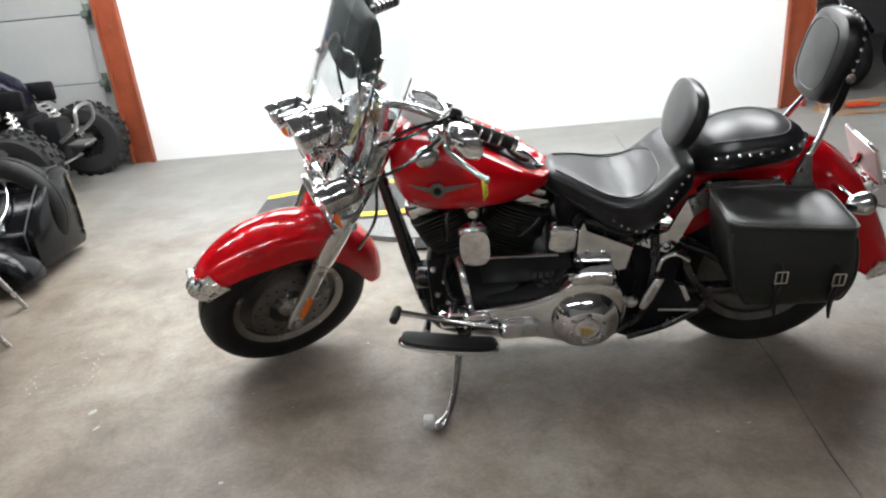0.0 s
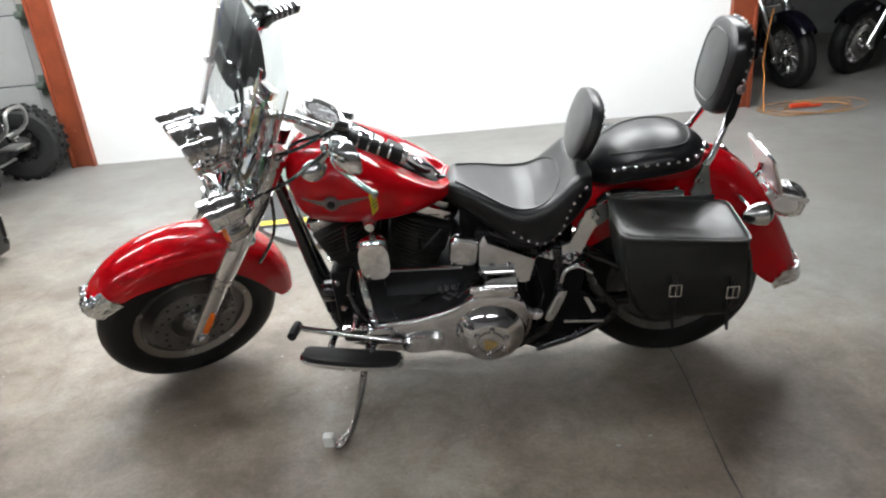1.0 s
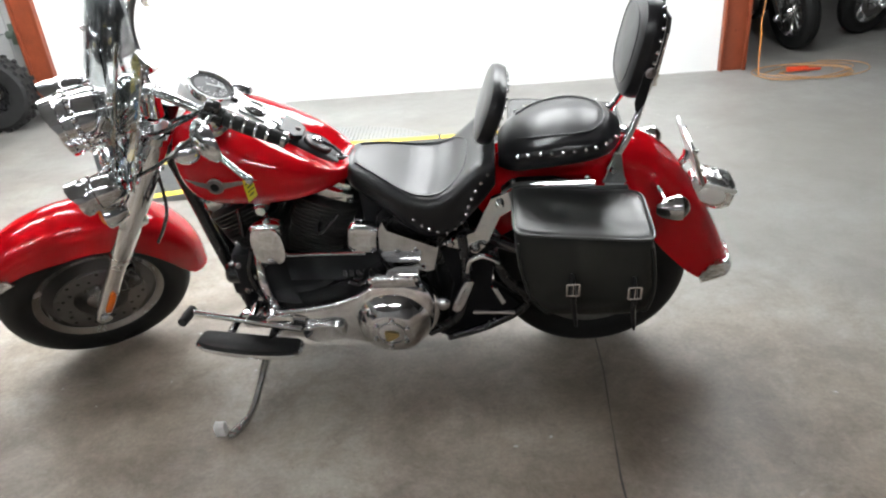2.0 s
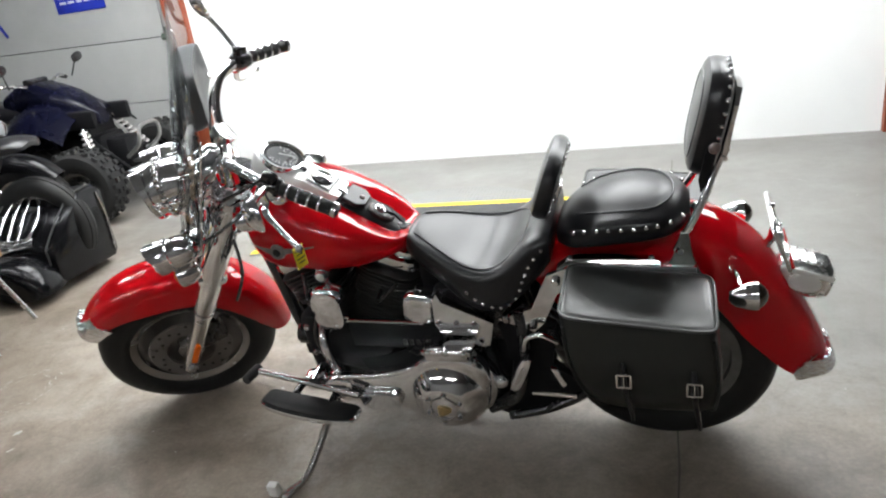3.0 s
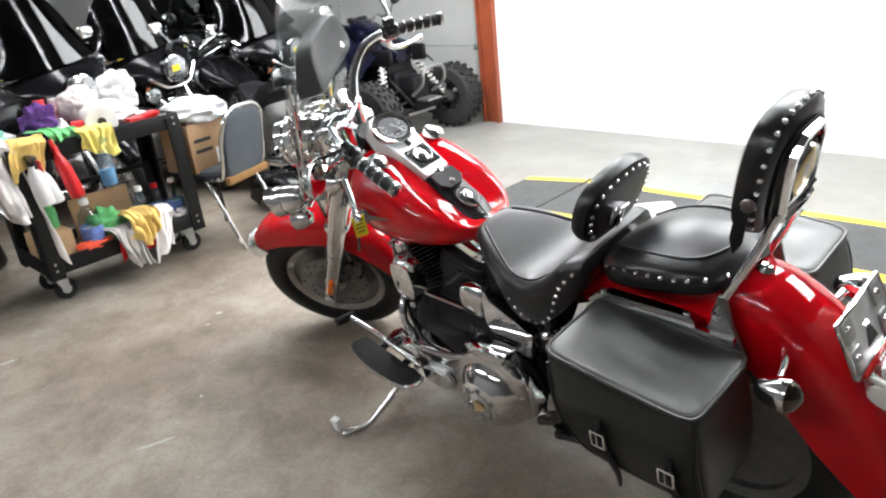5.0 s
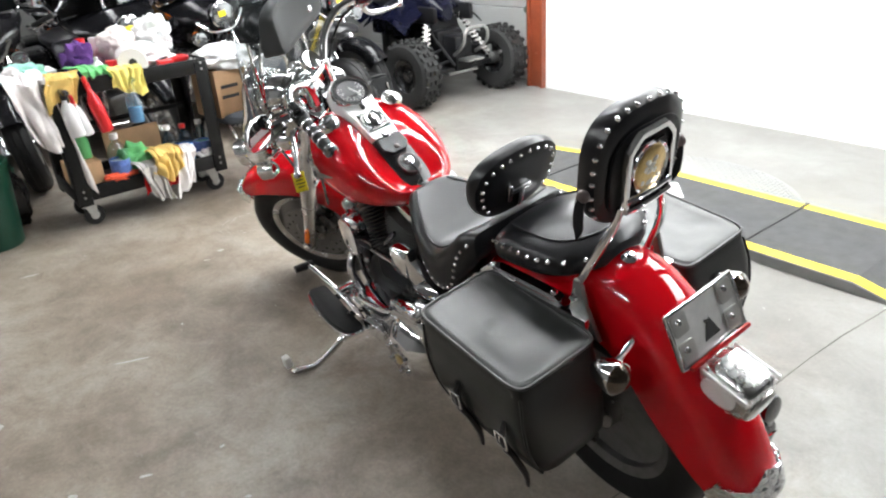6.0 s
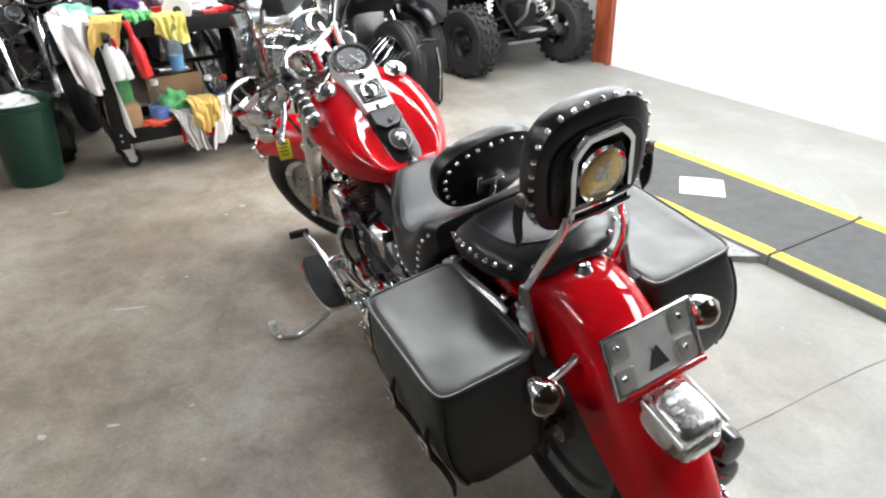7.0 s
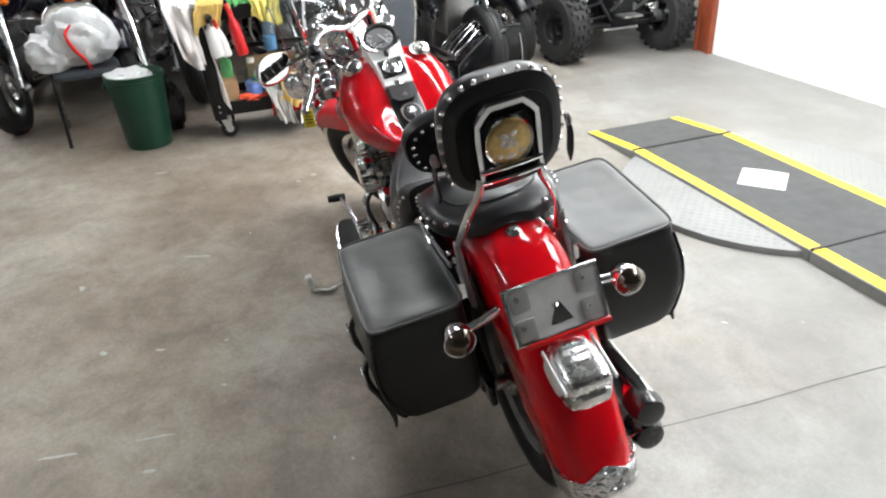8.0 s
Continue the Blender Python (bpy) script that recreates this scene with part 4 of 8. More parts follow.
# fuel tank
def tank_ring(x):
    w = interp(x, [(-0.395, 0.06), (-0.375, 0.135), (-0.33, 0.183), (-0.24, 0.208), (-0.14, 0.209), (-0.04, 0.187), (0.04, 0.143), (0.09, 0.098), (0.122, 0.045)])
    top = interp(x, [(-0.395, 0.87), (-0.375, 0.915), (-0.33, 0.945), (-0.24, 0.945), (-0.1, 0.885), (0.03, 0.822), (0.09, 0.786), (0.122, 0.762)])
    bot = interp(x, [(-0.395, 0.79), (-0.375, 0.73), (-0.33, 0.69), (-0.24, 0.675), (-0.08, 0.683), (0.04, 0.706), (0.09, 0.724), (0.122, 0.742)])
    ring = []
    for i in range(36):
        a = 2 * math.pi * i / 36
        c, s = math.cos(a), math.sin(a)
        y = math.copysign(abs(c) ** (2 / 2.7), c) * w
        h = (top - bot) / 2
        z = (top + bot) / 2 - 0.015 + math.copysign(abs(s) ** (2 / 2.5), s) * (h + 0.015 if s < 0 else h + 0.015)
        y *= 1 - 0.12 * max(0, -s)
        low = 0.985 - 0.643 * (x + 0.262) - 0.034 + 0.5 * max(0, abs(y) - 0.045)
        ring.append((x, y, min(z, max(low, bot + 0.02)) if s > 0 else z))
    return ring


xs = [-0.395 + 0.517 * (0.5 - 0.5 * math.cos(math.pi * k / 30)) for k in range(31)]
tk = loft([tank_ring(x) for x in xs])
for _ in range(9):
    bmesh.ops.smooth_vert(tk, verts=tk.verts, factor=0.45, use_axis_x=True, use_axis_y=True, use_axis_z=True)
tank = part("fuel_tank", tk, RED, bike, "glossy red teardrop fuel tank", angle=60)
DASH = Vector((0.841, 0, -0.541))                   # along the dash, to the rear
UPD = Vector((0.541, 0, 0.841))
D0 = Vector((-0.262, 0, 0.985))
DM = Matrix(((DASH.x, 0, UPD.x, D0.x), (0, 1, 0, 0), (DASH.z, 0, UPD.z, D0.z), (0, 0, 0, 1)))
con = part("dash_console", loft([[(x, y, z) for y, z in ((-w, -0.05), (-w, -0.012), (-w * 0.9, 0.0), (w * 0.9, 0.0), (w, -0.012), (w, -0.05))] for x, w in
                                 ((-0.075, 0.03), (-0.05, 0.058), (0.0, 0.069), (0.05, 0.063), (0.1, 0.056), (0.2, 0.051), (0.206, 0.044))]), CONSOLE, bike, "chrome dash console, whitened for its bright reflection", DM)
sp = part("speedometer", lathe([(0, -0.05), (0.055, -0.05), (0.065, -0.01), (0.068, 0.008), (0.066, 0.016), (0.058, 0.014), (0.055, 0.007), (0, 0.007)], 48, DM), CHROME, bike, "round tank-top speedometer with chrome bezel")
part("dial", lathe([(0, 0.0085), (0.055, 0.0085), (0.055, 0.0105), (0, 0.0105)], 40, DM), DIAL, sp, "grey dial face")
part("inner_ring", lathe([(0.047, 0.011), (0.056, 0.0135), (0.057, 0.0105), (0.047, 0.0105)], 40, DM, True), MATT, sp, "dark inner ring")
part("needle", box((0.012, 0.006, 0.013), (0.05, 0.003, 0.002), 0, m=DM @ pose(0, 0, 0, 0, 0, 25)), WHITEINK, sp)
for k in range(17):
    a = radians(-215 + 250 * k / 16) + math.pi / 2
    part("tick", box((0.042, 0, 0.0112), (0.008 if k % 2 == 0 else 0.005, 0.0016, 0.0008), 0, m=DM @ Matrix.Rotation(a, 4, "Z")), WHITEINK, sp)
for k, txt in enumerate(("0", "20", "40", "60", "80", "100", "120")):
    a = radians(-215 + 250 * k / 6.6) + math.pi / 2
    cu = bpy.data.curves.new("numeral", "FONT")
    cu.body, cu.size, cu.align_x, cu.align_y = txt, 0.009, "CENTER", "CENTER"
    o = new("numeral", cu)
    me = o.to_mesh().copy()
    bpy.data.objects.remove(o)
    me.materials.append(WHITEINK)
    o = new("numeral", me)
    o.parent = sp
    o.matrix_basis = DM @ pose(0.031 * math.cos(a), 0.031 * math.sin(a), 0.0114, 0, 0, -90)
part("window", box((0.022, 0, 0.0112), (0.008, 0.03, 0.0008), 0, m=DM), INK, sp)
part("badge_plate", slab([(-0.04, -0.041), (0.04, -0.041), (0.04, 0.041), (-0.04, 0.041)], 0.006, 0.003, DM @ pose(0.135, 0, 0.003)), BLACK, con, "black badge plate")
part("badge", join(lathe([(0, 0.004), (0.03, 0.004), (0.032, 0.008), (0.028, 0.011), (0.024, 0.008), (0, 0.008)], 28, DM @ pose(0.135, 0, 0.002)), ball((0, 0, 0), 0.02, 14, (1.1, 0.8, 0.3), DM @ pose(0.135, 0, 0.01))), CHROME, con, "embossed chrome badge")
part("knob", ball((0.074, 0.0, 0.004), 0.009, 10, (1, 1, 0.8), DM), INK, con)
part("latch", box((0.203, 0.0, -0.004), (0.03, 0.028, 0.014), 0.004, m=DM), CHROME, con)
lp = part("dash_panel", loft([[(x, y, z + dz) for y, z in ((-w, -0.03), (-w, -0.006), (-w * 0.82, 0.0), (w * 0.82, 0.0), (w, -0.006), (w, -0.03))] for x, w, dz in
                              ((0.205, 0.049, -0.006), (0.24, 0.05, -0.008), (0.3, 0.051, -0.01), (0.36, 0.05, -0.012), (0.41, 0.045, -0.018), (0.44, 0.041, -0.024), (0.46, 0.036, -0.03))]), LEATHER, bike, "black leather dash panel", DM)
part("pocket_flap", slab([(-0.035, -0.044), (0.01, -0.046), (0.034, -0.024), (0.034, 0.024), (0.01, 0.046), (-0.035, 0.044)], 0.016, 0.004, DM @ pose(0.252, 0, 0.0)), LEATHER, lp, "stiff leather pocket flap")
part("badge_pad", pad(0.044, 0.036, 0.016, 2.4, DM @ pose(0.335, 0, -0.008), 32, 0.4), LEATHER, lp, "raised oval leather pad")
part("badge_ring", lathe([(0.03, 0.0), (0.033, 0.002), (0.036, 0.0)], 28, DM @ pose(0.335, 0, -0.001) @ Matrix.Diagonal((1.15, 0.95, 1, 1))), EMBLEM, lp)
part("star_badge", join(lathe([(0, 0.005), (0.01, 0.005), (0.017, 0.002), (0.018, -0.002), (0, -0.002)], 20, DM @ pose(0.33, 0, 0.002)), *[ball((0, 0, 0), 0.011, 8, (1.5, 0.3, 0.3), DM @ pose(0.33, 0, 0.007, 0, 0, r)) for r in (25, 85, 145)]), CHROME, lp, "small chrome winged badge")
part("tassel", tube([tuple(DM @ Vector(p)) for p in ((0.345, 0.0, 0.004), (0.37, 0.004, 0.003), (0.4, 0.002, -0.006), (0.425, 0.006, -0.014))], 0.0035, 6), LEATHER, lp, "thin leather tassel")
part("snap", lathe([(0, 0.004), (0.004, 0.004), (0.008, 0.002), (0.009, -0.001), (0, -0.001)], 14, DM @ pose(0.266, 0, 0.009)), EMBLEM, lp)
for s, nm in ((-1, "fuel_cap"), (1, "fuel_gauge_cap")):
    part(nm, lathe([(0, 0.022), (0.02, 0.022), (0.03, 0.018), (0.036, 0.008), (0.036, -0.004), (0, -0.004)], 28, along((-0.222, s * 0.122, 0.928), (0.28, s * 0.25, 0.92))), CHROME, tank, "chrome fuel cap")


def wing(s):
    """The tank emblem: a round badge with two swept wings, laid on the flank."""
    def on(x, z):
        r = tank_ring(x)
        best = min((p for p in r if p[1] * s > 0), key=lambda p: abs(p[2] - z))
        return Vector((x, best[1] + s * 0.003, z))
    def quadstrip(fn, n):
        bm = bmesh.new()
        prev = None
        for i in range(n + 1):
            lo, hi = fn(i / n)
            a, b = bm.verts.new(lo), bm.verts.new(hi)
            if prev:
                bm.faces.new((prev[0], a, b, prev[1]))
            prev = (a, b)
        return bm
    c = (-0.235, 0.79)
    e1 = quadstrip(lambda t: (on(c[0] + 0.022 + 0.1 * t, c[1] - 0.008 + 0.022 * t), on(c[0] + 0.022 + 0.1 * t, c[1] + 0.012 + 0.004 * t)), 10)
    e2 = quadstrip(lambda t: (on(c[0] - 0.022 - 0.07 * t, c[1] - 0.008 + 0.022 * t), on(c[0] - 0.022 - 0.07 * t, c[1] + 0.012 + 0.004 * t)), 10)
    for e in (e1, e2):
        part("wing_emblem", e, EMBLEM, tank, "grey swept wing emblem")
    part("emblem_disc", lathe([(0, 0.004), (0.016, 0.004), (0.022, 0.002), (0.024, -0.004), (0, -0.004)], 24, along(tuple(on(*c)), (0, s, 0.05))), EMBLEM, tank, "round grey badge")
    part("emblem_core", lathe([(0, 0.006), (0.007, 0.006), (0.012, 0.005), (0.013, 0.003), (0, 0.003)], 16, along(tuple(on(*c)), (0, s, 0.05))), MATT, tank)


for s in (-1, 1):
    wing(s)

# engine: two finned cylinders in a vee
CRANK = Vector((-0.115, 0, 0.30))
eng = part("crankcase", join(lathe([(0, -0.13), (0.12, -0.13), (0.15, -0.11), (0.155, 0.11), (0.12, 0.13), (0, 0.13)], 32, Matrix.Translation(CRANK) @ SIDE),
                             box((0.16, 0, 0.33), (0.36, 0.24, 0.24), 0.03), box((-0.1, 0, 0.21), (0.34, 0.2, 0.1), 0.02)), MATT, bike, "black engine crankcase")
for lean, nm in ((-24, "front_cylinder"), (22, "rear_cylinder")):
    m = Matrix.Translation(CRANK) @ pose(0, 0, 0, 0, lean, 0)
    cyl = part(nm, join(lathe([(0, 0.11), (0.066, 0.11), (0.066, 0.39), (0, 0.39)], 24, m)), FIN, bike, "black finned engine cylinder")
    for k in range(18):
        w = 0.094 if k < 10 else 0.103
        part("fin", slab(superring(w, w * 1.02, 3.4, 24), 0.0052, 0.0015, m @ pose(0, 0, 0.135 + 0.0135 * k)), FIN, cyl)
    part("rocker_cover", join(pad(0.1, 0.085, 0.045, 4, m @ pose(0, 0, 0.398), puff=0.3), pad(0.08, 0.066, 0.028, 4, m @ pose(0, 0, 0.426), puff=0.5)), CHROME, cyl, "chrome rocker cover")
    part("plug_lead", tube([tuple(m @ Vector((0.0, -0.09, 0.31))), tuple(m @ Vector((0.01, -0.15, 0.3))), tuple(m @ Vector((0.05, -0.14, 0.38)))], 0.006, 8), BLACK, cyl)
horn = part("horn_cover", loft([[(-0.138 + x, -0.155 - 0.055 * k, z) for x, z in [(px * (1 - 0.05 * k), 0.575 + pz * (1 - 0.04 * k)) for px, pz in superring(0.05, 0.068, 3.0, 32)]] for k in (0, 0.6, 0.9, 1.0)] +
                               [[(-0.138 + px * 0.5, -0.216, 0.575 + pz * 0.5) for px, pz in superring(0.05, 0.068, 3.0, 32)]]), CHROME, bike, "chrome horn cover between the cylinders")
part("horn_dome", ball((-0.138, -0.183, 0.622), 0.05, 24, (1.02, 0.62, 0.62)), CHROME, horn, "domed chrome top")
part("horn_knob", ball((-0.138, -0.165, 0.688), 0.025, 16), CHROME, horn)
part("horn_bracket", join(tube([(-0.138, -0.15, 0.64), (-0.138, -0.16, 0.69), (-0.135, -0.1, 0.71)], 0.01, 10), lathe([(0, 0), (0.02, 0), (0.022, 0.02), (0.014, 0.035), (0, 0.036)], 20, along((-0.138, -0.155, 0.688), (0, -1, 0)))), CHROME, horn)
part("carburettor", join(box((-0.1, 0.1, 0.58), (0.08, 0.1, 0.09), 0.015), lathe([(0, 0), (0.1, 0), (0.105, 0.02), (0.09, 0.05), (0, 0.06)], 36, along((-0.12, 0.17, 0.56), (0, 1, 0)))), CHROME, bike, "round chrome air cleaner")

# primary drive on the left
PRIM = [(-0.21, 0.295), (-0.2, 0.335), (-0.14, 0.352), (-0.02, 0.366), (0.08, 0.392), (0.17, 0.45), (0.27, 0.452), (0.325, 0.4), (0.335, 0.32), (0.31, 0.24), (0.25, 0.195), (0.15, 0.198), (0.05, 0.226), (-0.1, 0.236), (-0.185, 0.256)]
PO = [(p.x, p.y) for p in smooth_path([(x, z, 0) for x, z in PRIM + PRIM[:1]], 4)[:-1]]
pr = part("primary_cover", loft([[(0.06 + (x - 0.06) * k, -d, 0.31 + (z - 0.31) * k) for x, z in PO] for d, k in ((0.12, 1.0), (0.215, 1.0), (0.232, 0.985), (0.244, 0.95), (0.25, 0.88), (0.252, 0.5))]), CHROME, bike, "long chrome primary drive cover")
part("derby_cover", lathe([(0.0, 0.027), (0.058, 0.027), (0.068, 0.025), (0.074, 0.02), (0.09, 0.008), (0.106, -0.01), (0.119, -0.034), (0.126, -0.06), (0.128, -0.09), (0, -0.09)], 48, Matrix.Translation((0.205, -0.274, 0.3)) @ SIDE), CHROME, pr, "round domed chrome derby cover")
part("derby_ring", lathe([(0.122, -0.056), (0.132, -0.06), (0.139, -0.07), (0.142, -0.09), (0.142, -0.13), (0.11, -0.13)], 48, Matrix.Translation((0.21, -0.274, 0.314)) @ SIDE, True), CHROME, pr, "broad chrome swell round the derby cover")
part("derby_badge", lathe([(0.04, 0.0295), (0.044, 0.0295), (0.044, 0.0312), (0.04, 0.0312)], 40, Matrix.Translation((0.205, -0.274, 0.3)) @ SIDE, True), SATIN, pr, "engraved badge ring")
part("derby_crest", join(*[ball((0, 0, 0), 0.014, 12, (1.6, 0.6, 0.1), Matrix.Translation((0.205, -0.305, 0.292 + dz)) @ SIDE @ pose(0, 0, 0, 0, 0, r)) for dz, r in ((0, 8), (0.008, -14), (-0.006, 30))]), GOLD, pr, "small pale gold crest")
part("top_bracket", join(box((0.225, -0.225, 0.468), (0.15, 0.06, 0.016), 0.005), box((0.225, -0.25, 0.458), (0.13, 0.014, 0.03), 0.004)), CHROME, pr, "chrome bracket over the primary cover")
for x in (0.17, 0.225, 0.28):
    part("bracket_bolt", ball((x, -0.252, 0.472), 0.011, 10), CHROME, pr)
part("inspection_cover", slab(superring(0.068, 0.034, 3.2, 32), 0.026, 0.009, Matrix.Translation((-0.012, -0.262, 0.282)) @ SIDE @ pose(0, 0, 0, 0, 0, 4)), CHROME, pr, "oval chrome inspection cover")
part("edge_ridge", tube([(-0.19, -0.24, 0.338), (-0.12, -0.247, 0.354), (-0.02, -0.248, 0.366), (0.06, -0.246, 0.384), (0.12, -0.244, 0.408)], [0.006, 0.009, 0.009, 0.009, 0.006], 10), CHROME, pr, "raised chrome top ridge")
part("chain_cover", pad(0.05, 0.028, 0.04, 2.5, Matrix.Translation((-0.15, -0.245, 0.325)) @ SIDE @ pose(0, 0, 0, 0, 0, 10)), CHROME, pr)
bolt_me = mesh_only("cover_bolt", lathe([(0, 0.008), (0.006, 0.008), (0.009, 0.004), (0.009, -0.006), (0, -0.006)], 10), CHROME)
for x, z in ((-0.185, 0.33), (-0.1, 0.35), (0.0, 0.362), (0.09, 0.388), (0.3, 0.425), (0.32, 0.33), (0.28, 0.225), (0.09, 0.222), (-0.08, 0.243), (-0.175, 0.265)):
    piece("cover_bolt", bolt_me, pr, Matrix.Translation((x, -0.236, z)) @ SIDE)
for k in range(6):
    a = 2 * math.pi * k / 6 + 0.4
    piece("cover_bolt", bolt_me, pr, Matrix.Translation((0.205 + 0.054 * math.cos(a), -0.304, 0.3 + 0.054 * math.sin(a))) @ SIDE)
part("gearbox", join(box((0.42, -0.03, 0.34), (0.17, 0.2, 0.17), 0.04, 3), box((0.36, -0.03, 0.2), (0.26, 0.16, 0.06), 0.02)), MATT, bike, "black gearbox and lower frame")
part("starter_link", join(tube([(-0.17, -0.2, 0.33), (-0.175, -0.22, 0.42), (-0.185, -0.2, 0.47), (-0.2, -0.15, 0.5)], 0.014, 12)), CHROME, bike, "bent chrome oil tube")
part("oil_filter", lathe([(0, 0), (0.036, 0), (0.038, 0.01), (0.038, 0.075), (0.03, 0.085), (0, 0.085)], 24, along((-0.28, -0.05, 0.36), (-1, -0.1, 0.1))), BLACK, bike, "black oil filter")
reg = part("regulator", box((-0.33, 0, 0.32), (0.03, 0.12, 0.1), 0.006), MATT, bike, "black finned regulator")
for k in range(6):
    part("fin", box((-0.353, -0.05 + 0.02 * k, 0.32), (0.02, 0.006, 0.1), 0.001), MATT, reg)
part("side_cover_plate", box((0.02, -0.125, 0.435), (0.3, 0.012, 0.11), 0.005), MATT, bike, "black engine side plate")
part("frame_bridge", join(box((0.175, 0, 0.62), (0.09, 0.2, 0.2), 0.02), box((0.13, 0.02, 0.5), (0.07, 0.2, 0.16), 0.015)), MATT, bike, "black frame bridge under the seat nose")
fe = part("front_bracket", join(box((-0.272, -0.02, 0.36), (0.085, 0.19, 0.24), 0.02), box((-0.24, -0.1, 0.25), (0.1, 0.08, 0.08), 0.012)), MATT, bike, "black engine front bracket")
for x, z in ((-0.29, 0.44), (-0.255, 0.39), (-0.285, 0.335), (-0.25, 0.3)):
    part("bracket_bolt", lathe([(0, 0.008), (0.008, 0.008), (0.012, 0.003), (0.012, -0.006), (0, -0.006)], 12, along((x, -0.118, z), (0, -1, 0))), SATIN, fe)
part("hose", tube([(-0.23, -0.12, 0.5), (-0.25, -0.14, 0.43), (-0.235, -0.15, 0.36), (-0.21, -0.14, 0.3)], 0.009, 10), BLACK, fe)
for k in range(5):
    part("vent_slot", box((0.05 + 0.022 * k, -0.1325, 0.405), (0.012, 0.004, 0.022), 0.001, m=None), FIN, eng)
part("side_rod", tube([(-0.17, -0.14, 0.492), (0.13, -0.14, 0.488)], 0.006, 8), SATIN, bike)
part("coil_cover", pad(0.047, 0.047, 0.05, 5.0, Matrix.Translation((0.14, -0.165, 0.57)) @ SIDE @ pose(0, 0, 0, 0, 0, -8), puff=0.25), CHROME, bike, "square chrome coil cover")
part("oil_tank_cover", loft([[(x, -0.155 - dd, z) for x, z in ((0.205, 0.63), (0.215, 0.6), (0.36, 0.53), (0.34, 0.45), (0.32, 0.445), (0.2, 0.49), (0.185, 0.52), (0.19, 0.6))] for dd in (0, 0.03)]), CHROME, bike, "chrome oil tank cover", smooth=False)
part("battery_box", box((0.28, 0, 0.52), (0.22, 0.28, 0.2), 0.03), BLACK, bike, "black oil tank under the seat")
for s in (-1, 1):
    part("fender_strut", loft([[(x, s * yy, z) for x, z, yy in ((0.37, 0.53, 0.152), (0.47, 0.49, 0.152), (0.5, 0.52, 0.152), (0.545, 0.62, 0.15), (0.62, 0.665, 0.145), (0.9, 0.66, 0.135), (0.9, 0.7, 0.135), (0.6, 0.71, 0.145), (0.52, 0.68, 0.15), (0.47, 0.57, 0.152))],
                               [(x, s * (yy + 0.014), z) for x, z, yy in ((0.37, 0.53, 0.152), (0.47, 0.49, 0.152), (0.5, 0.52, 0.152), (0.545, 0.62, 0.15), (0.62, 0.665, 0.145), (0.9, 0.66, 0.135), (0.9, 0.7, 0.135), (0.6, 0.71, 0.145), (0.52, 0.68, 0.15), (0.47, 0.57, 0.152))]]),
         CHROME, bike, "chrome fender strut", smooth=False)
    for x, z in ((0.395, 0.535), (0.47, 0.515), (0.545, 0.665)):
        part("strut_bolt", lathe([(0, 0.01), (0.008, 0.01), (0.013, 0.004), (0.013, -0.008), (0, -0.008)], 12, along((x, s * 0.168, z), (0, s, 0))), CHROME, bike)

# footboards, levers, stand
def board(half, inner, outer, s, n=14):
    """A D-shaped outline: straight towards the frame, curved on the outside."""
    arc = [(half * math.cos(math.pi * i / n), s * outer * abs(math.sin(math.pi * i / n)) ** 0.75) for i in range(n + 1)]
    back = [(-half * 0.985, -s * inner * 0.8), (-half * 0.93, -s * inner), (half * 0.93, -s * inner), (half * 0.985, -s * inner * 0.8)]
    pts = arc + back
    return pts if s > 0 else pts[::-1]


for s in (-1, 1):
    fb = part("footboard", slab(board(0.168, 0.052, 0.05, s), 0.014, 0.005, pose(-0.245, s * 0.312, 0.269, s * 10, 6, s * 3)), CHROME, bike, "chrome-edged rider footboard")
    part("mat", slab(board(0.16, 0.047, 0.043, s), 0.014, 0.005, pose(-0.245, s * 0.31, 0.279, s * 10, 6, s * 3)), RUBBER, fb, "black ribbed rubber mat")
    for k in (-0.08, 0.06):
        part("arm", tube([(-0.245 + k, s * 0.29, 0.262), (-0.245 + k, s * 0.2, 0.26), (-0.25 + k, s * 0.1, 0.22)], 0.013, 10), BLACK, fb)
sh = part("gear_lever", tube([(-0.4, -0.29, 0.4), (-0.33, -0.275, 0.368), (-0.24, -0.266, 0.336), (-0.15, -0.268, 0.314), (-0.08, -0.272, 0.302)], 0.0095, 10), CHROME, bike, "chrome heel-toe gear lever")
part("peg", lathe([(0, -0.035), (0.014, -0.035), (0.016, 0.0), (0.014, 0.035), (0, 0.035)], 14, along((-0.405, -0.305, 0.4), (0.1, 1, -0.1))), RUBBER, sh, "black rubber peg")
part("pivot", join(lathe([(0, -0.03), (0.02, -0.03), (0.02, 0.03), (0, 0.03)], 16, along((-0.22, -0.24, 0.345), (0, 1, 0))), box((-0.23, -0.22, 0.31), (0.09, 0.05, 0.06), 0.012)), CHROME, sh)
st = part("side_stand", tube([(-0.215, -0.14, 0.19), (-0.222, -0.27, 0.175), (-0.235, -0.36, 0.13), (-0.255, -0.435, 0.092), (-0.285, -0.5, 0.096)], [0.014, 0.013, 0.011, 0.011, 0.012], 10), SATIN, bike, "worn chrome side stand")
part("foot", slab(superring(0.03, 0.016, 2.5, 20), 0.012, 0.003, pose(-0.28, -0.492, 0.094, -10, 0, 65)), SATIN, st)
part("stop", box((-0.312, -0.514, 0.13), (0.034, 0.026, 0.046), 0.006), material("pale_rubber", (0.8, 0.8, 0.78), 0.6, vary=0.1), st, "pale rubber stop")
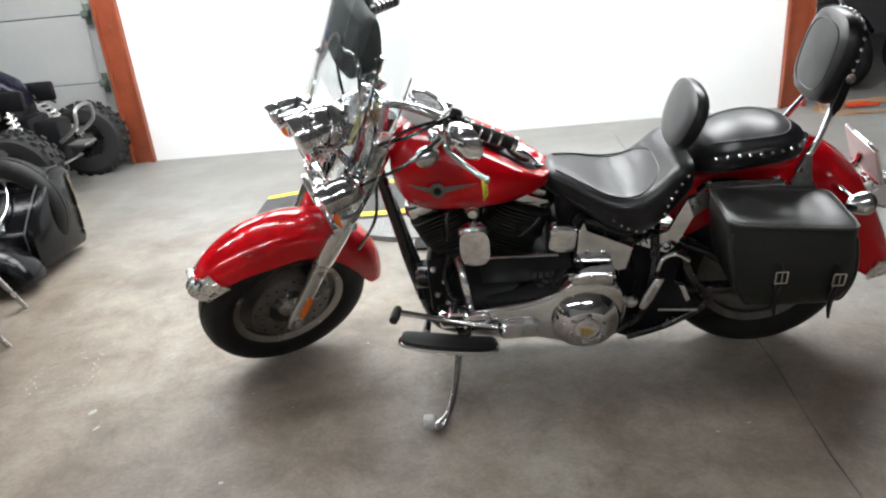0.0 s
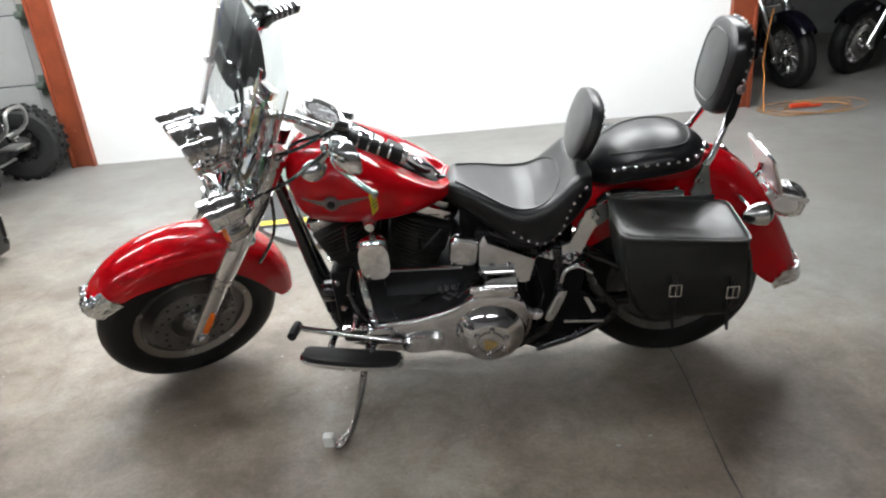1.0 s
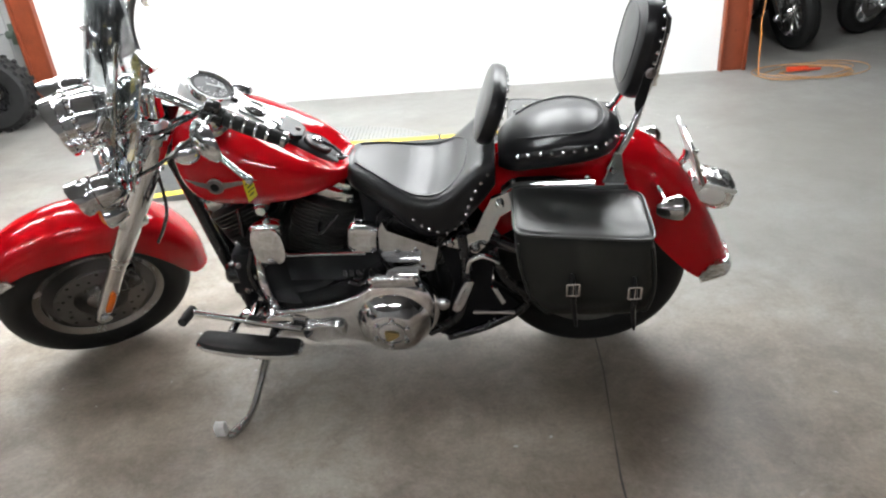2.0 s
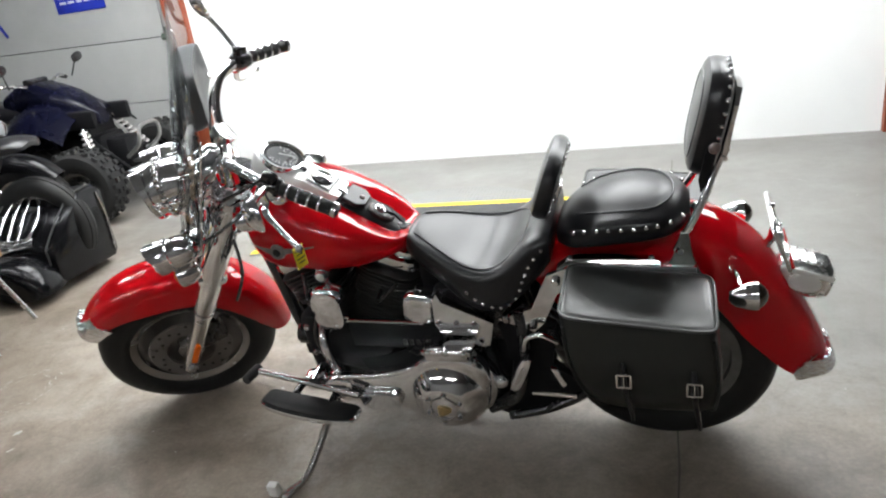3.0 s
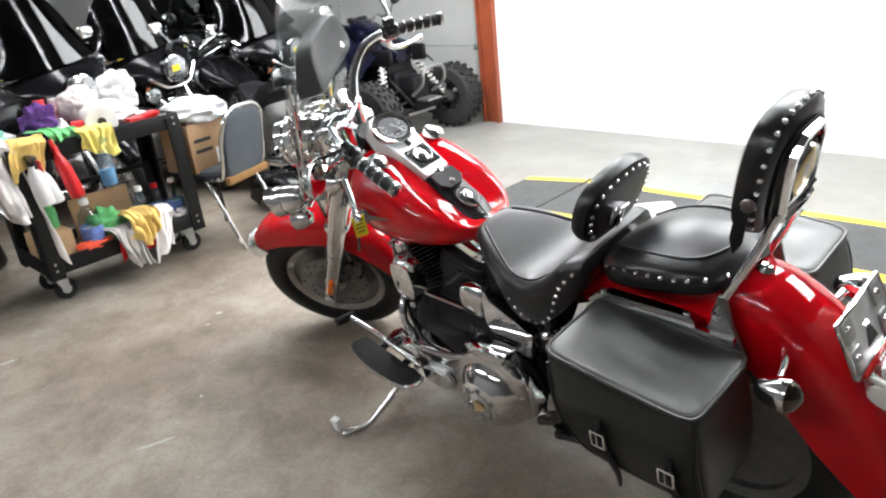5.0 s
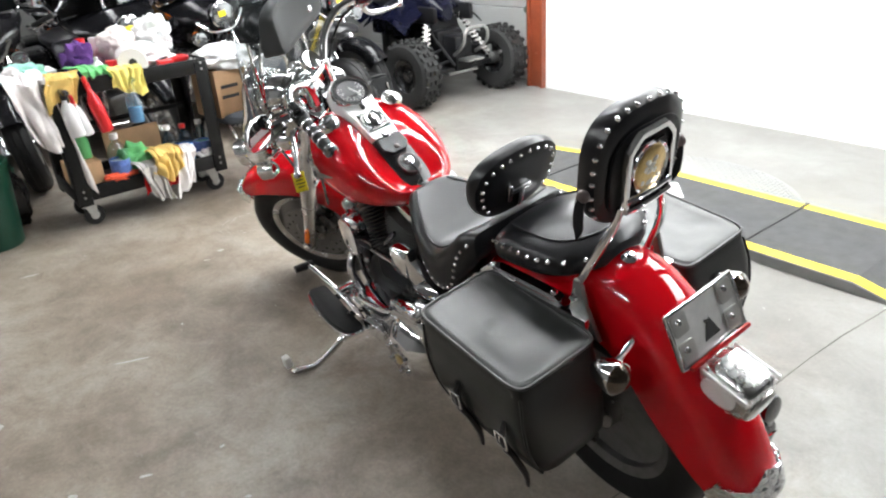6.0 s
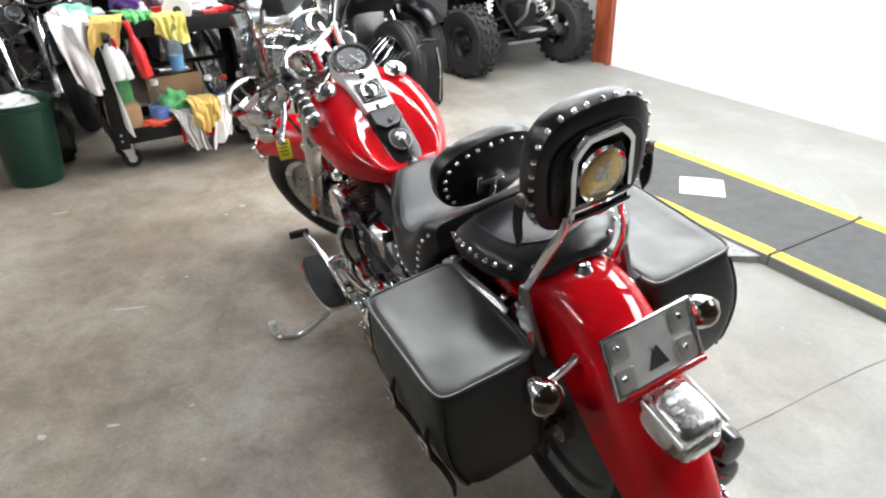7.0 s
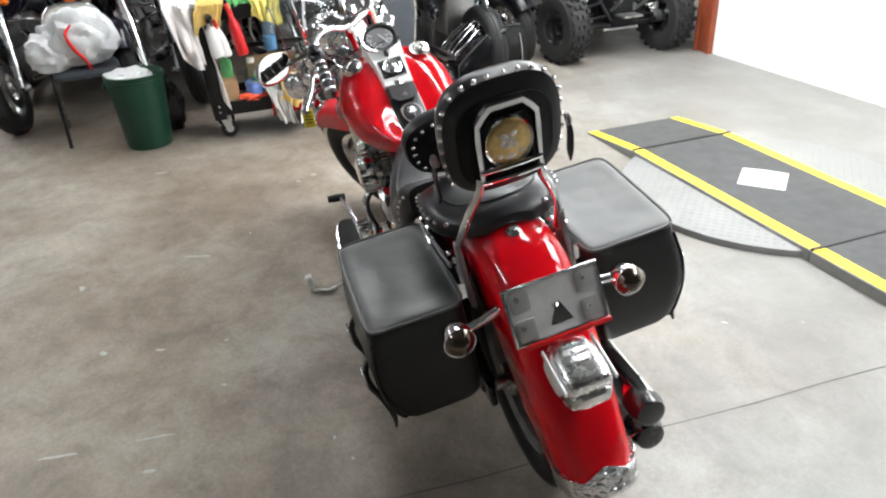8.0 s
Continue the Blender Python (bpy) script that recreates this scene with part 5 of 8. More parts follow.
part("passenger_peg_mount", tube([(0.44, -0.195, 0.447), (0.449, -0.2, 0.486), (0.47, -0.2, 0.502), (0.498, -0.2, 0.505), (0.537, -0.19, 0.474)], 0.008, 10), CHROME, bike, "bent chrome passenger peg bracket")
peg = part("passenger_peg", loft([[(0.445 - 0.044 * k + u, -0.2 + v, 0.418 - 0.109 * k) for u, v in superring(w, 0.016, 3, 20)] for k, w in ((-0.04, 0.008), (0.0, 0.017), (0.3, 0.02), (0.7, 0.02), (1.0, 0.017), (1.04, 0.008))]), CHROME, bike, "folded chrome passenger peg")
part("peg_pad", slab(superring(0.009, 0.034, 3, 16), 0.006, 0.002, basis((0.423, -0.217, 0.365), (0.93, 0, 0.38), (0.38, 0, 0.93))), SATIN, peg)
part("brake_rod", tube([(0.449, -0.2, 0.289), (0.577, -0.2, 0.283)], 0.007, 8), CHROME, bike, "thin chrome brake rod")
part("rear_gusset", loft([[(0.51, y, 0.385), (0.527, y, 0.38), (0.552, y, 0.325), (0.54, y, 0.315)] for y in (-0.2, -0.19)]), CHROME, bike, "small chrome gusset", smooth=False)
part("frame_tube", tube([(0.43, -0.165, 0.56), (0.435, -0.17, 0.42), (0.4, -0.17, 0.25), (0.3, -0.16, 0.17)], 0.016, 12), BLACK, bike, "black lower frame tube")
part("frame_tube", tube([(0.52, -0.165, 0.5), (0.55, -0.17, 0.4), (0.62, -0.16, 0.29), (0.5, -0.165, 0.2), (0.36, -0.165, 0.15)], 0.014, 12), BLACK, bike, "black lower frame tube")
part("hub_cover", ball((0.36, -0.2, 0.33), 0.024, 14), CHROME, bike)

# exhaust on the right
for dz, L in ((0.0, 1.14), (-0.085, 1.13)):
    z = 0.345 + dz
    px = part("muffler", join(tube([(0.25, 0.2, z - 0.01), (0.45, 0.205, z), (0.8, 0.175, z + 0.015), (L, 0.162, z + 0.03)], [0.03, 0.042, 0.043, 0.04], 24)), CHROME, bike, "long chrome muffler")
    part("end_cap", lathe([(0, 0.012), (0.02, 0.014), (0.034, 0.01), (0.041, -0.01), (0.041, -0.05), (0, -0.05)], 24, along((L + 0.01, 0.162, z + 0.03), (1, 0.01, 0.05))), BLACK, px, "black muffler end cap")
part("header_pipe", join(tube([(-0.22, 0.09, 0.56), (-0.28, 0.17, 0.52), (-0.27, 0.2, 0.4), (-0.1, 0.21, 0.34), (0.25, 0.2, 0.335)], 0.024, 14), tube([(0.05, 0.09, 0.52), (0.1, 0.17, 0.48), (0.12, 0.2, 0.4), (0.2, 0.2, 0.28), (0.3, 0.2, 0.25)], 0.024, 14)), CHROME, bike, "chrome exhaust headers")

# seats with studs
STUD = mesh_only("stud", lathe([(0, 0.0042), (0.003, 0.0037), (0.0049, 0.0018), (0.0055, 0), (0.0055, -0.004), (0, -0.004)], 10), CHROME)


def interp_rows(tab, x):
    """Half width, centre height, rim height and skirt height of a seat at x."""
    return [interp(x, [(r[0], r[k]) for r in tab]) for k in (1, 2, 3, 4)]


def seat_point(tab, x, k, side=1):
    """A point on a seat's top, a share k of the half width out."""
    w, zc, zr, zb = interp_rows(tab, x)
    return Vector((x, side * k * w, zc + (zr - zc) * min(1.0, k / 0.86) ** 2.2))


def upholstery(tab, n=34, soften=3):
    """A stuffed seat: a dished or crowned top, a rolled rim and a skirt hanging below it."""
    x0, x1 = tab[0][0], tab[-1][0]
    rings = []
    for i in range(n + 1):
        x = x0 + (x1 - x0) * (0.5 - 0.5 * math.cos(math.pi * i / n))
        w, zc, zr, zb = interp_rows(tab, x)
        h = zr - zb
        half = [(k * w, zc + (zr - zc) * min(1.0, k / 0.86) ** 2.2) for k in (0, 0.2, 0.4, 0.58, 0.72, 0.86)]
        half += [(w * 0.94, zr - 0.06 * h), (w * 0.99, zr - 0.2 * h), (w * 1.015, zr - 0.42 * h), (w * 1.0, zr - 0.5 * h), (w * 1.0, zr - 0.75 * h), (w * 0.985, zb + 0.02 * h), (w * 0.96, zb), (w * 0.5, zb + 0.012), (0, zb + 0.014)]
        rings.append([(x, y, z) for y, z in half] + [(x, -y, z) for y, z in half[-2:0:-1]])
    bm = loft(rings)
    for _ in range(soften):
        bmesh.ops.smooth_vert(bm, verts=bm.verts, factor=0.4, use_axis_x=True, use_axis_y=True, use_axis_z=True)
    return bm


RIDER = [(0.09, 0.05, 0.74, 0.737, 0.7), (0.115, 0.085, 0.762, 0.754, 0.685), (0.15, 0.108, 0.752, 0.747, 0.668), (0.22, 0.148, 0.726, 0.725, 0.632), (0.285, 0.176, 0.697, 0.7, 0.585),
         (0.34, 0.189, 0.687, 0.693, 0.564), (0.395, 0.19, 0.698, 0.71, 0.572), (0.445, 0.186, 0.735, 0.752, 0.612), (0.49, 0.178, 0.778, 0.79, 0.66), (0.535, 0.155, 0.79, 0.792, 0.715)]
PILLION = [(0.545, 0.08, 0.778, 0.77, 0.732), (0.575, 0.116, 0.806, 0.791, 0.738), (0.61, 0.144, 0.83, 0.81, 0.75), (0.68, 0.158, 0.855, 0.832, 0.764), (0.75, 0.161, 0.863, 0.84, 0.774),
           (0.81, 0.15, 0.858, 0.836, 0.78), (0.855, 0.116, 0.843, 0.826, 0.784), (0.885, 0.058, 0.824, 0.812, 0.788)]
seat = part("rider_seat", upholstery(RIDER), LEATHER, bike, "wide black leather rider seat with chrome studs", angle=70)
pill = part("pillion_seat", upholstery(PILLION), LEATHER, bike, "rounded black leather pillion seat with studs", angle=70)


def seam(tab, spots, owner):
    """A stitched seam laid on a seat's top along (x, share of half width, side)."""
    part("seat_seam", tube([tuple(seat_point(tab, x, k, sd) + Vector((0, 0, 0.0015))) for x, k, sd in spots], 0.0027, 6, 4), LEATHER, owner)


seam(PILLION, [(0.6, 0.55, -1), (0.66, 0.68, -1), (0.74, 0.72, -1), (0.8, 0.66, -1), (0.835, 0.4, -1), (0.845, 0.0, 1), (0.835, 0.4, 1), (0.8, 0.66, 1), (0.74, 0.72, 1), (0.66, 0.68, 1), (0.6, 0.55, 1)], pill)
seam(RIDER, [(0.13, 0.6, -1), (0.2, 0.74, -1), (0.29, 0.82, -1), (0.36, 0.82, -1), (0.41, 0.74, -1), (0.445, 0.45, -1), (0.452, 0.0, 1), (0.445, 0.45, 1), (0.41, 0.74, 1), (0.36, 0.82, 1), (0.29, 0.82, 1), (0.2, 0.74, 1), (0.13, 0.6, 1)], seat)


def stud_row(path, gap, tab, owner):
    """Studs at even steps along a line of (x, z) on both flanks of a seat."""
    P = smooth_path([(x, 0, z) for x, z in path], 10)
    run = 0.0
    for a, b in zip(P, P[1:]):
        run += (b - a).length
        if run >= gap:
            run -= gap
            w = interp_rows(tab, b.x)[0]
            for s in (-1, 1):
                piece("stud", STUD, owner, along((b.x, s * (w * 1.0 + 0.001), b.z), (0.9 * max(0.0, (b.x - 0.8) / 0.09), s, 0.05)))


stud_row([(0.276, 0.653), (0.304, 0.628), (0.338, 0.605), (0.374, 0.592), (0.41, 0.598), (0.442, 0.63), (0.46, 0.678), (0.482, 0.724), (0.51, 0.757), (0.533, 0.775)], 0.027, RIDER, seat)
stud_row([(0.575, 0.776), (0.59, 0.79), (0.61, 0.8), (0.66, 0.811), (0.72, 0.817), (0.78, 0.82), (0.83, 0.821), (0.86, 0.82), (0.88, 0.818)], 0.03, PILLION, pill)


def backrest(name, c, w, h, d, tilt, n, label, studs, taper=0.0, behind=False):
    """An upholstered back pad; its front faces the way ahead. behind: the studs sit on its rear face."""
    m = Matrix.Translation(c) @ pose(0, 0, 0, 0, tilt, 0) @ Matrix(((0, 0, -1, 0), (-1, 0, 0, 0), (0, 1, 0, 0), (0, 0, 0, 1)))
    bm = pad(w, h, d, n, None, 48, 0.8)
    for v in bm.verts:
        v.co.x *= 1 + taper * v.co.y / h
    bmesh.ops.transform(bm, matrix=m, verts=bm.verts)
    p = part(name, bm, LEATHER, bike, label)
    outline = superring(w, h, n, 200)
    cum = [0]
    for a, b in zip(outline, outline[1:] + outline[:1]):
        cum.append(cum[-1] + math.dist(a, b))
    for k in range(studs):
        s = cum[-1] * k / studs
        i = max(j for j in range(200) if cum[j] <= s)
        x, y = outline[i]
        if y < -h * 0.75:
            continue
        nx, ny = math.copysign(abs(x / w) ** (n - 1), x) / w, math.copysign(abs(y / h) ** (n - 1), y) / h
        x *= 1 + taper * y / h
        if behind:
            piece("stud", STUD, p, m @ along((x * 0.84, y * 0.84, -d * 0.49), (0.2 * nx * w, 0.2 * ny * h, -1)))
        else:
            piece("stud", STUD, p, m @ along((x, y, -d * 0.28), (nx, ny, 0)))
    return p, m


rb, rbm = backrest("rider_backrest", (0.528, 0, 0.89), 0.138, 0.1, 0.05, 20, 2.5, "small black oval rider backrest with studs", 24, 0.1, True)
part("hinge_bracket", join(box((0.03, -0.02, -0.03), (0.012, 0.05, 0.014), 0.003, m=rbm), box((-0.005, -0.02, -0.03), (0.07, 0.014, 0.012), 0.003, m=rbm), box((-0.01, -0.045, -0.031), (0.016, 0.06, 0.012), 0.003, m=rbm)), CHROME, rb, "chrome backrest hinge")
pb, pbm = backrest("pillion_backrest", (0.924, 0, 1.043), 0.129, 0.131, 0.064, 12, 3.0, "tall black padded pillion backrest with studs", 30)
edge = superring(0.0955, 0.097, 3.0, 40)
part("pad_seam", tube([tuple(pbm @ Vector((x, y, 0.0327))) for x, y in edge + edge[:1]], 0.0024, 6, 1), LEATHER, pb)
part("back_panel", slab(superring(0.102, 0.098, 3.2, 40), 0.006, 0.003, pbm @ pose(0, -0.005, -0.036)), MATT, pb, "black back panel")
for s in (-1, 1):
    part("pull_strap", shell(lambda u, v: (s * (0.142 + 0.012 * v + 0.004 * math.sin(5 * v)), 0.012 - 0.112 * v, 0.004 + (0.011 + 0.003 * v - 0.013 * max(0.0, v - 0.75) * 4) * (u - 0.5) * 2), 6, 10, 0.004), MATT, pb, "black leather tassel strap", pbm @ pose(0, -0.03, -0.012))
    piece("concho", mesh_only("concho", lathe([(0, 0.008), (0.008, 0.007), (0.013, 0.003), (0.014, -0.003), (0, -0.003)], 16), EMBLEM), pb, pbm @ along((s * 0.145, -0.02, -0.014), (s, 0.1, -0.3)))
# sissy bar
STAY = [(0.85, 0.122, 0.735), (0.868, 0.121, 0.775), (0.892, 0.113, 0.82), (0.92, 0.092, 0.88), (0.938, 0.07, 0.925)]
HOOP = [(0.958, 0.064, 0.955), (0.972, 0.064, 1.05), (0.979, 0.062, 1.084), (0.983, 0.05, 1.1), (0.987, 0.034, 1.115)]
sb = part("sissy_bar", join(*[tube([(x, sd * y, z) for x, y, z in STAY + [(0.953, 0.066, 0.965)]], [0.0105, 0.0105, 0.01, 0.01, 0.009, 0.009], 10, 4) for sd in (-1, 1)]), CHROME, bike, "square-shouldered chrome sissy bar")
rim_pts = [Vector((x, -y, z)) for x, y, z in HOOP] + [Vector((x, y, z)) for x, y, z in HOOP[::-1]]
flat = []
for i, p in enumerate(rim_pts):
    inw = (Vector((0.972, 0, 1.03)) - p).normalized()
    dep = Vector((0.012, 0, -0.0022))
    flat.append([tuple(p - inw * 0.007 - dep * 0.4), tuple(p + inw * 0.008 - dep * 0.4), tuple(p + inw * 0.006 + dep * 0.6), tuple(p - inw * 0.005 + dep * 0.6)])
part("hoop", loft(flat), CHROME, sb, "flat angular chrome hoop", smooth=False)
for dz in (0.0, 0.024):
    part("cross_bar", tube([(0.962 + 0.15 * dz, -0.066, 0.955 + dz), (0.964 + 0.15 * dz, 0, 0.954 + dz), (0.962 + 0.15 * dz, 0.066, 0.955 + dz)], 0.0068, 8), CHROME, sb)
part("medallion_plate", slab([(-0.053, -0.075), (0.053, -0.075), (0.053, 0.04), (0.04, 0.064), (-0.04, 0.064), (-0.053, 0.04)], 0.005, 0.002, pbm @ pose(0, -0.01, -0.045, 0, 180, 0)), MATT, sb, "black hoop plate")
PEWTER = material("pewter", (0.55, 0.54, 0.5), 0.45, 0.8, vary=0.2, scale=80)
MED = pbm @ pose(0, -0.002, -0.049, 0, 180, 0) @ Matrix.Diagonal((1.1, 1.22, 1, 1))
part("medallion", lathe([(0, 0.006), (0.036, 0.006), (0.041, 0.003), (0.043, -0.001), (0, -0.001)], 36, MED), GOLD, sb, "gold enamel medallion")
part("medallion_ring", lathe([(0.041, 0.002), (0.046, 0.006), (0.048, -0.001), (0.041, -0.001)], 36, MED, True), CHROME, sb)
for x, y, r, q in ((0.008, 0.016, 10, 1.0), (-0.01, 0.014, -20, 1.1), (0.0, 0.006, 0, 1.5), (-0.003, -0.004, 12, 1.3), (0.01, -0.006, -30, 0.8), (-0.014, 0.002, 60, 0.8), (0.0, -0.026, 5, 1.6), (0.02, -0.02, 40, 0.7), (-0.02, -0.022, -40, 0.7)):
    part("medallion_relief", ball((0, 0, 0), 0.0085, 10, (q, 0.7, 0.16), MED @ pose(x, y, 0.0055, 0, 0, r)), PEWTER, sb, "silver relief on the medallion")
for s in (-1, 1):
    part("side_plate", slab([(0.80, 0.64), (0.92, 0.64), (0.89, 0.72), (0.878, 0.79), (0.862, 0.79), (0.84, 0.71)], 0.012, 0.003, Matrix.Translation((0, s * 0.126, 0)) @ SIDE), DARKALLOY, sb, "grey steel side plate")
    for k in range(2):
        part("dock_bolt", lathe([(0, 0.012), (0.008, 0.012), (0.011, 0.006), (0.011, -0.012), (0, -0.012)], 12, along((0.83 + 0.03 * k, s * 0.13, 0.69 + 0.05 * k), (0, s, 0))), CHROME, sb)

# lights and plate bracket at the rear
DARKAMBER = material("dark_amber_lens", (0.1, 0.075, 0.055), 0.1, 0.8, coat=1.0)
pm = basis((1.095, 0, 0.712), (0, 1, 0), (-0.342, 0, 0.94))
pl = part("plate_bracket", slab([(-0.103, -0.061), (0.103, -0.061), (0.103, 0.061), (-0.103, 0.061)], 0.005, 0.002, pm), BRACKET, bike, "bare bright number plate bracket")
part("rim", join(*[box((x, y, 0.004), (sx, sy, 0.01), 0.002, m=pm) for x, y, sx, sy in ((0, -0.06, 0.21, 0.006), (0, 0.06, 0.21, 0.006), (-0.102, 0, 0.006, 0.12), (0.102, 0, 0.006, 0.12))]), CHROME, pl)
for x in (-0.072, 0.072):
    for y in (-0.032, 0.03):
        part("pad", pad(0.022, 0.024, 0.006, 6, pm @ pose(x, y, 0.005), 20, 0.2), material("bracket_pad", (0.5, 0.5, 0.48), 0.4, 0.7, vary=0.1), pl)
        part("screw", lathe([(0, 0.012), (0.005, 0.012), (0.0075, 0.008), (0.0075, 0), (0, 0)], 12, pm @ pose(x - 0.008, y + 0.008, 0.004)), CHROME, pl)
part("opening", slab([(-0.024, -0.04), (0.024, -0.04), (0.004, 0.004), (-0.004, 0.004)], 0.002, 0.0005, pm @ pose(0.005, 0, 0.0035)), INK, pl, "dark tapered opening")
part("lower_lip", box((0.01, -0.066, 0.006), (0.19, 0.01, 0.02), 0.003, m=pm), REDLENS, pl)
part("arm", tube([(1.06, 0, 0.66), (1.085, 0, 0.69), (1.09, 0, 0.72)], 0.012, 8), CHROME, pl)
TLM = basis((1.175, 0, 0.583), (0, 1, 0), (0.3, 0, 0.954))      # z runs rearwards and a little down
tail = part("tail_lamp", loft([[(x, y, z) for x, y in superring(w, h, n, 40)] for z, w, h, n in ((-0.075, 0.036, 0.03, 3), (-0.06, 0.046, 0.042, 3.5), (-0.03, 0.052, 0.05, 4), (0.02, 0.053, 0.051, 4), (0.042, 0.051, 0.047, 4), (0.05, 0.046, 0.041, 4), (0.052, 0.04, 0.035, 4))]),
            BRIGHT, bike, "square chrome-cased tail lamp", TLM)
part("lens", loft([[(x, y - 0.012, z) for x, y in superring(w, h, 4, 32)] for z, w, h in ((0.046, 0.046, 0.026), (0.056, 0.045, 0.025), (0.062, 0.036, 0.018))]), material("silvered_lens", (0.6, 0.58, 0.55), 0.16, 0.9, coat=1.0), tail, "silvered rear lens", TLM)
for s in (-1, 1):
    part("side_strip", box((s * 0.055, 0.03, -0.005), (0.006, 0.014, 0.11), 0.002), CONSOLE, tail, "pale bright side strip", TLM)
    part("side_ear", slab(superring(0.04, 0.026, 2.4, 20), 0.006, 0.002, TLM @ pose(s * 0.054, 0.0, -0.012, 0, 90, 0)), CONSOLE, tail, "pale side ear")
for k in range(3):
    part("rib", box((0, 0.0505, -0.04 + 0.02 * k), (0.066, 0.005, 0.008), 0.002), BRIGHT, tail, mx=TLM)
for s in (-1, 1):
    d = Vector((1, 0, 0.03))
    sg = part("rear_indicator", lathe([(0, -0.056), (0.014, -0.054), (0.026, -0.04), (0.034, -0.014), (0.037, 0.004), (0.036, 0.012), (0, 0.01)], 28, along((1.025, s * 0.2, 0.652), d)), CHROME, bike, "bullet-shaped chrome rear indicator")
    part("lens", lathe([(0, 0.036), (0.013, 0.033), (0.025, 0.025), (0.034, 0.013), (0.035, 0.009), (0, 0.008)], 24, along((1.025, s * 0.2, 0.652), d)), DARKAMBER, sg, "dark amber lens")
    part("stem", tube([(1.0, s * 0.18, 0.652), (0.995, s * 0.14, 0.655), (0.985, s * 0.09, 0.66)], [0.012, 0.01, 0.014], 12), CHROME, sg)


# saddlebags
def saddlebag(s, dz):
    def ring(z, x0, x1, ya, yb, n=5.0):
        cx, cy = (x0 + x1) / 2, (ya + yb) / 2
        return [(cx + u, s * (cy + v), z + dz - 0.1 * (cx + u - 0.6) * max(0, (z - 0.42) / 0.28)) for u, v in superring((x1 - x0) / 2, (yb - ya) / 2, n, 48)]
    rows = [(0.402, 0.69, 0.922, 0.17, 0.338, 5), (0.407, 0.67, 0.938, 0.157, 0.354, 6), (0.425, 0.652, 0.945, 0.151, 0.366, 8), (0.47, 0.625, 0.95, 0.15, 0.382, 9), (0.53, 0.603, 0.953, 0.15, 0.395, 10),
            (0.6, 0.588, 0.95, 0.15, 0.396, 10), (0.655, 0.582, 0.944, 0.15, 0.387, 10), (0.68, 0.581, 0.939, 0.15, 0.383, 10), (0.7, 0.58, 0.938, 0.149, 0.382, 10), (0.708, 0.584, 0.934, 0.153, 0.378, 10), (0.7, 0.6, 0.92, 0.17, 0.362, 10)]
    b = part("saddlebag", loft([ring(z, x0, x1, ya, yb, n) for z, x0, x1, ya, yb, n in rows]), BAGSKIN, bike, "black leather saddlebag with strapped lid")
    lid = [(0.7085, 0.583, 0.935, 0.152, 0.379, 10), (0.7115, 0.584, 0.934, 0.153, 0.378, 10), (0.714, 0.588, 0.93, 0.157, 0.374, 10), (0.7155, 0.596, 0.922, 0.165, 0.366, 9)]
    rows = [ring(z, x0, x1, ya, yb, n) for z, x0, x1, ya, yb, n in lid]
    for k in (0.85, 0.7, 0.55, 0.4, 0.27, 0.14, 0.02):     # softly sagging, rumpled top
        rr = ring(0.7145, 0.759 - 0.165 * k, 0.759 + 0.165 * k, 0.265 - 0.102 * k, 0.265 + 0.102 * k, 3 + 6 * k)
        rows.append([(x, y, z - 0.006 * (1 - k * k) + 0.0022 * noise.noise(Vector((x * 12, y * 12, 3.0 * s)))) for x, y, z in rr])
    # lid top takes the lightened leather, so part of its sheen is colour
    part("lid", loft(rows), LIDSKIN, b, "worn glossy leather lid, lightened for its sheen")
    rim = ring(0.711, 0.58, 0.938, 0.149, 0.381, 9)
    part("piping", tube(rim + rim[:1], 0.0042, 6, 1), PIPING, b, "scuffed piping, greyed for its glints")
    for xe, sg in ((0, -1), (1, 1)):     # welted edges of the outer face
        edge_pts = []
        for z, x0, x1, ya, yb, n in ((0.412, 0.672, 0.936, 0.15, 0.356, 6), (0.425, 0.652, 0.945, 0.15, 0.366, 8), (0.47, 0.625, 0.95, 0.15, 0.382, 9), (0.53, 0.603, 0.953, 0.15, 0.395, 10), (0.6, 0.588, 0.95, 0.15, 0.396, 10), (0.655, 0.582, 0.944, 0.15, 0.387, 10), (0.68, 0.581, 0.939, 0.15, 0.383, 10)):
            x = (x0, x1)[xe] - sg * 0.009
            edge_pts.append((x, s * (yb - 0.007), z + dz - 0.1 * (x - 0.6) * max(0, (z - 0.42) / 0.28)))
        part("welt", tube(edge_pts, 0.0036, 6, 3), BAGSKIN, b)
    for x, z in ((0.729, 0.552), (0.888, 0.535)):
        z += dz
        part("strap", tube([(x - 0.002, s * 0.394, z + 0.04), (x, s * 0.408, z + 0.012), (x + 0.002, s * 0.408, z - 0.025), (x + 0.005, s * 0.392, z - 0.07), (x + 0.012, s * 0.378, z - 0.13), (x + 0.016, s * 0.38, z - 0.165)], [0.006, 0.008, 0.009, 0.008, 0.007, 0.004], 6), LEATHER, b)
        frame_bits = [box((0, 0.019, 0), (0.036, 0.006, 0.005), 0.002), box((0, -0.019, 0), (0.036, 0.006, 0.005), 0.002), box((0.016, 0, 0), (0.006, 0.038, 0.005), 0.002), box((-0.016, 0, 0), (0.006, 0.038, 0.005), 0.002), box((0, 0, 0.002), (0.003, 0.036, 0.003))]
        part("buckle", join(*frame_bits), CHROME, b, "square chrome buckle", Matrix.Translation((x, s * 0.415, z)) @ SIDE @ pose(0, 0, 0, 0, 0 if s < 0 else 180, 0))
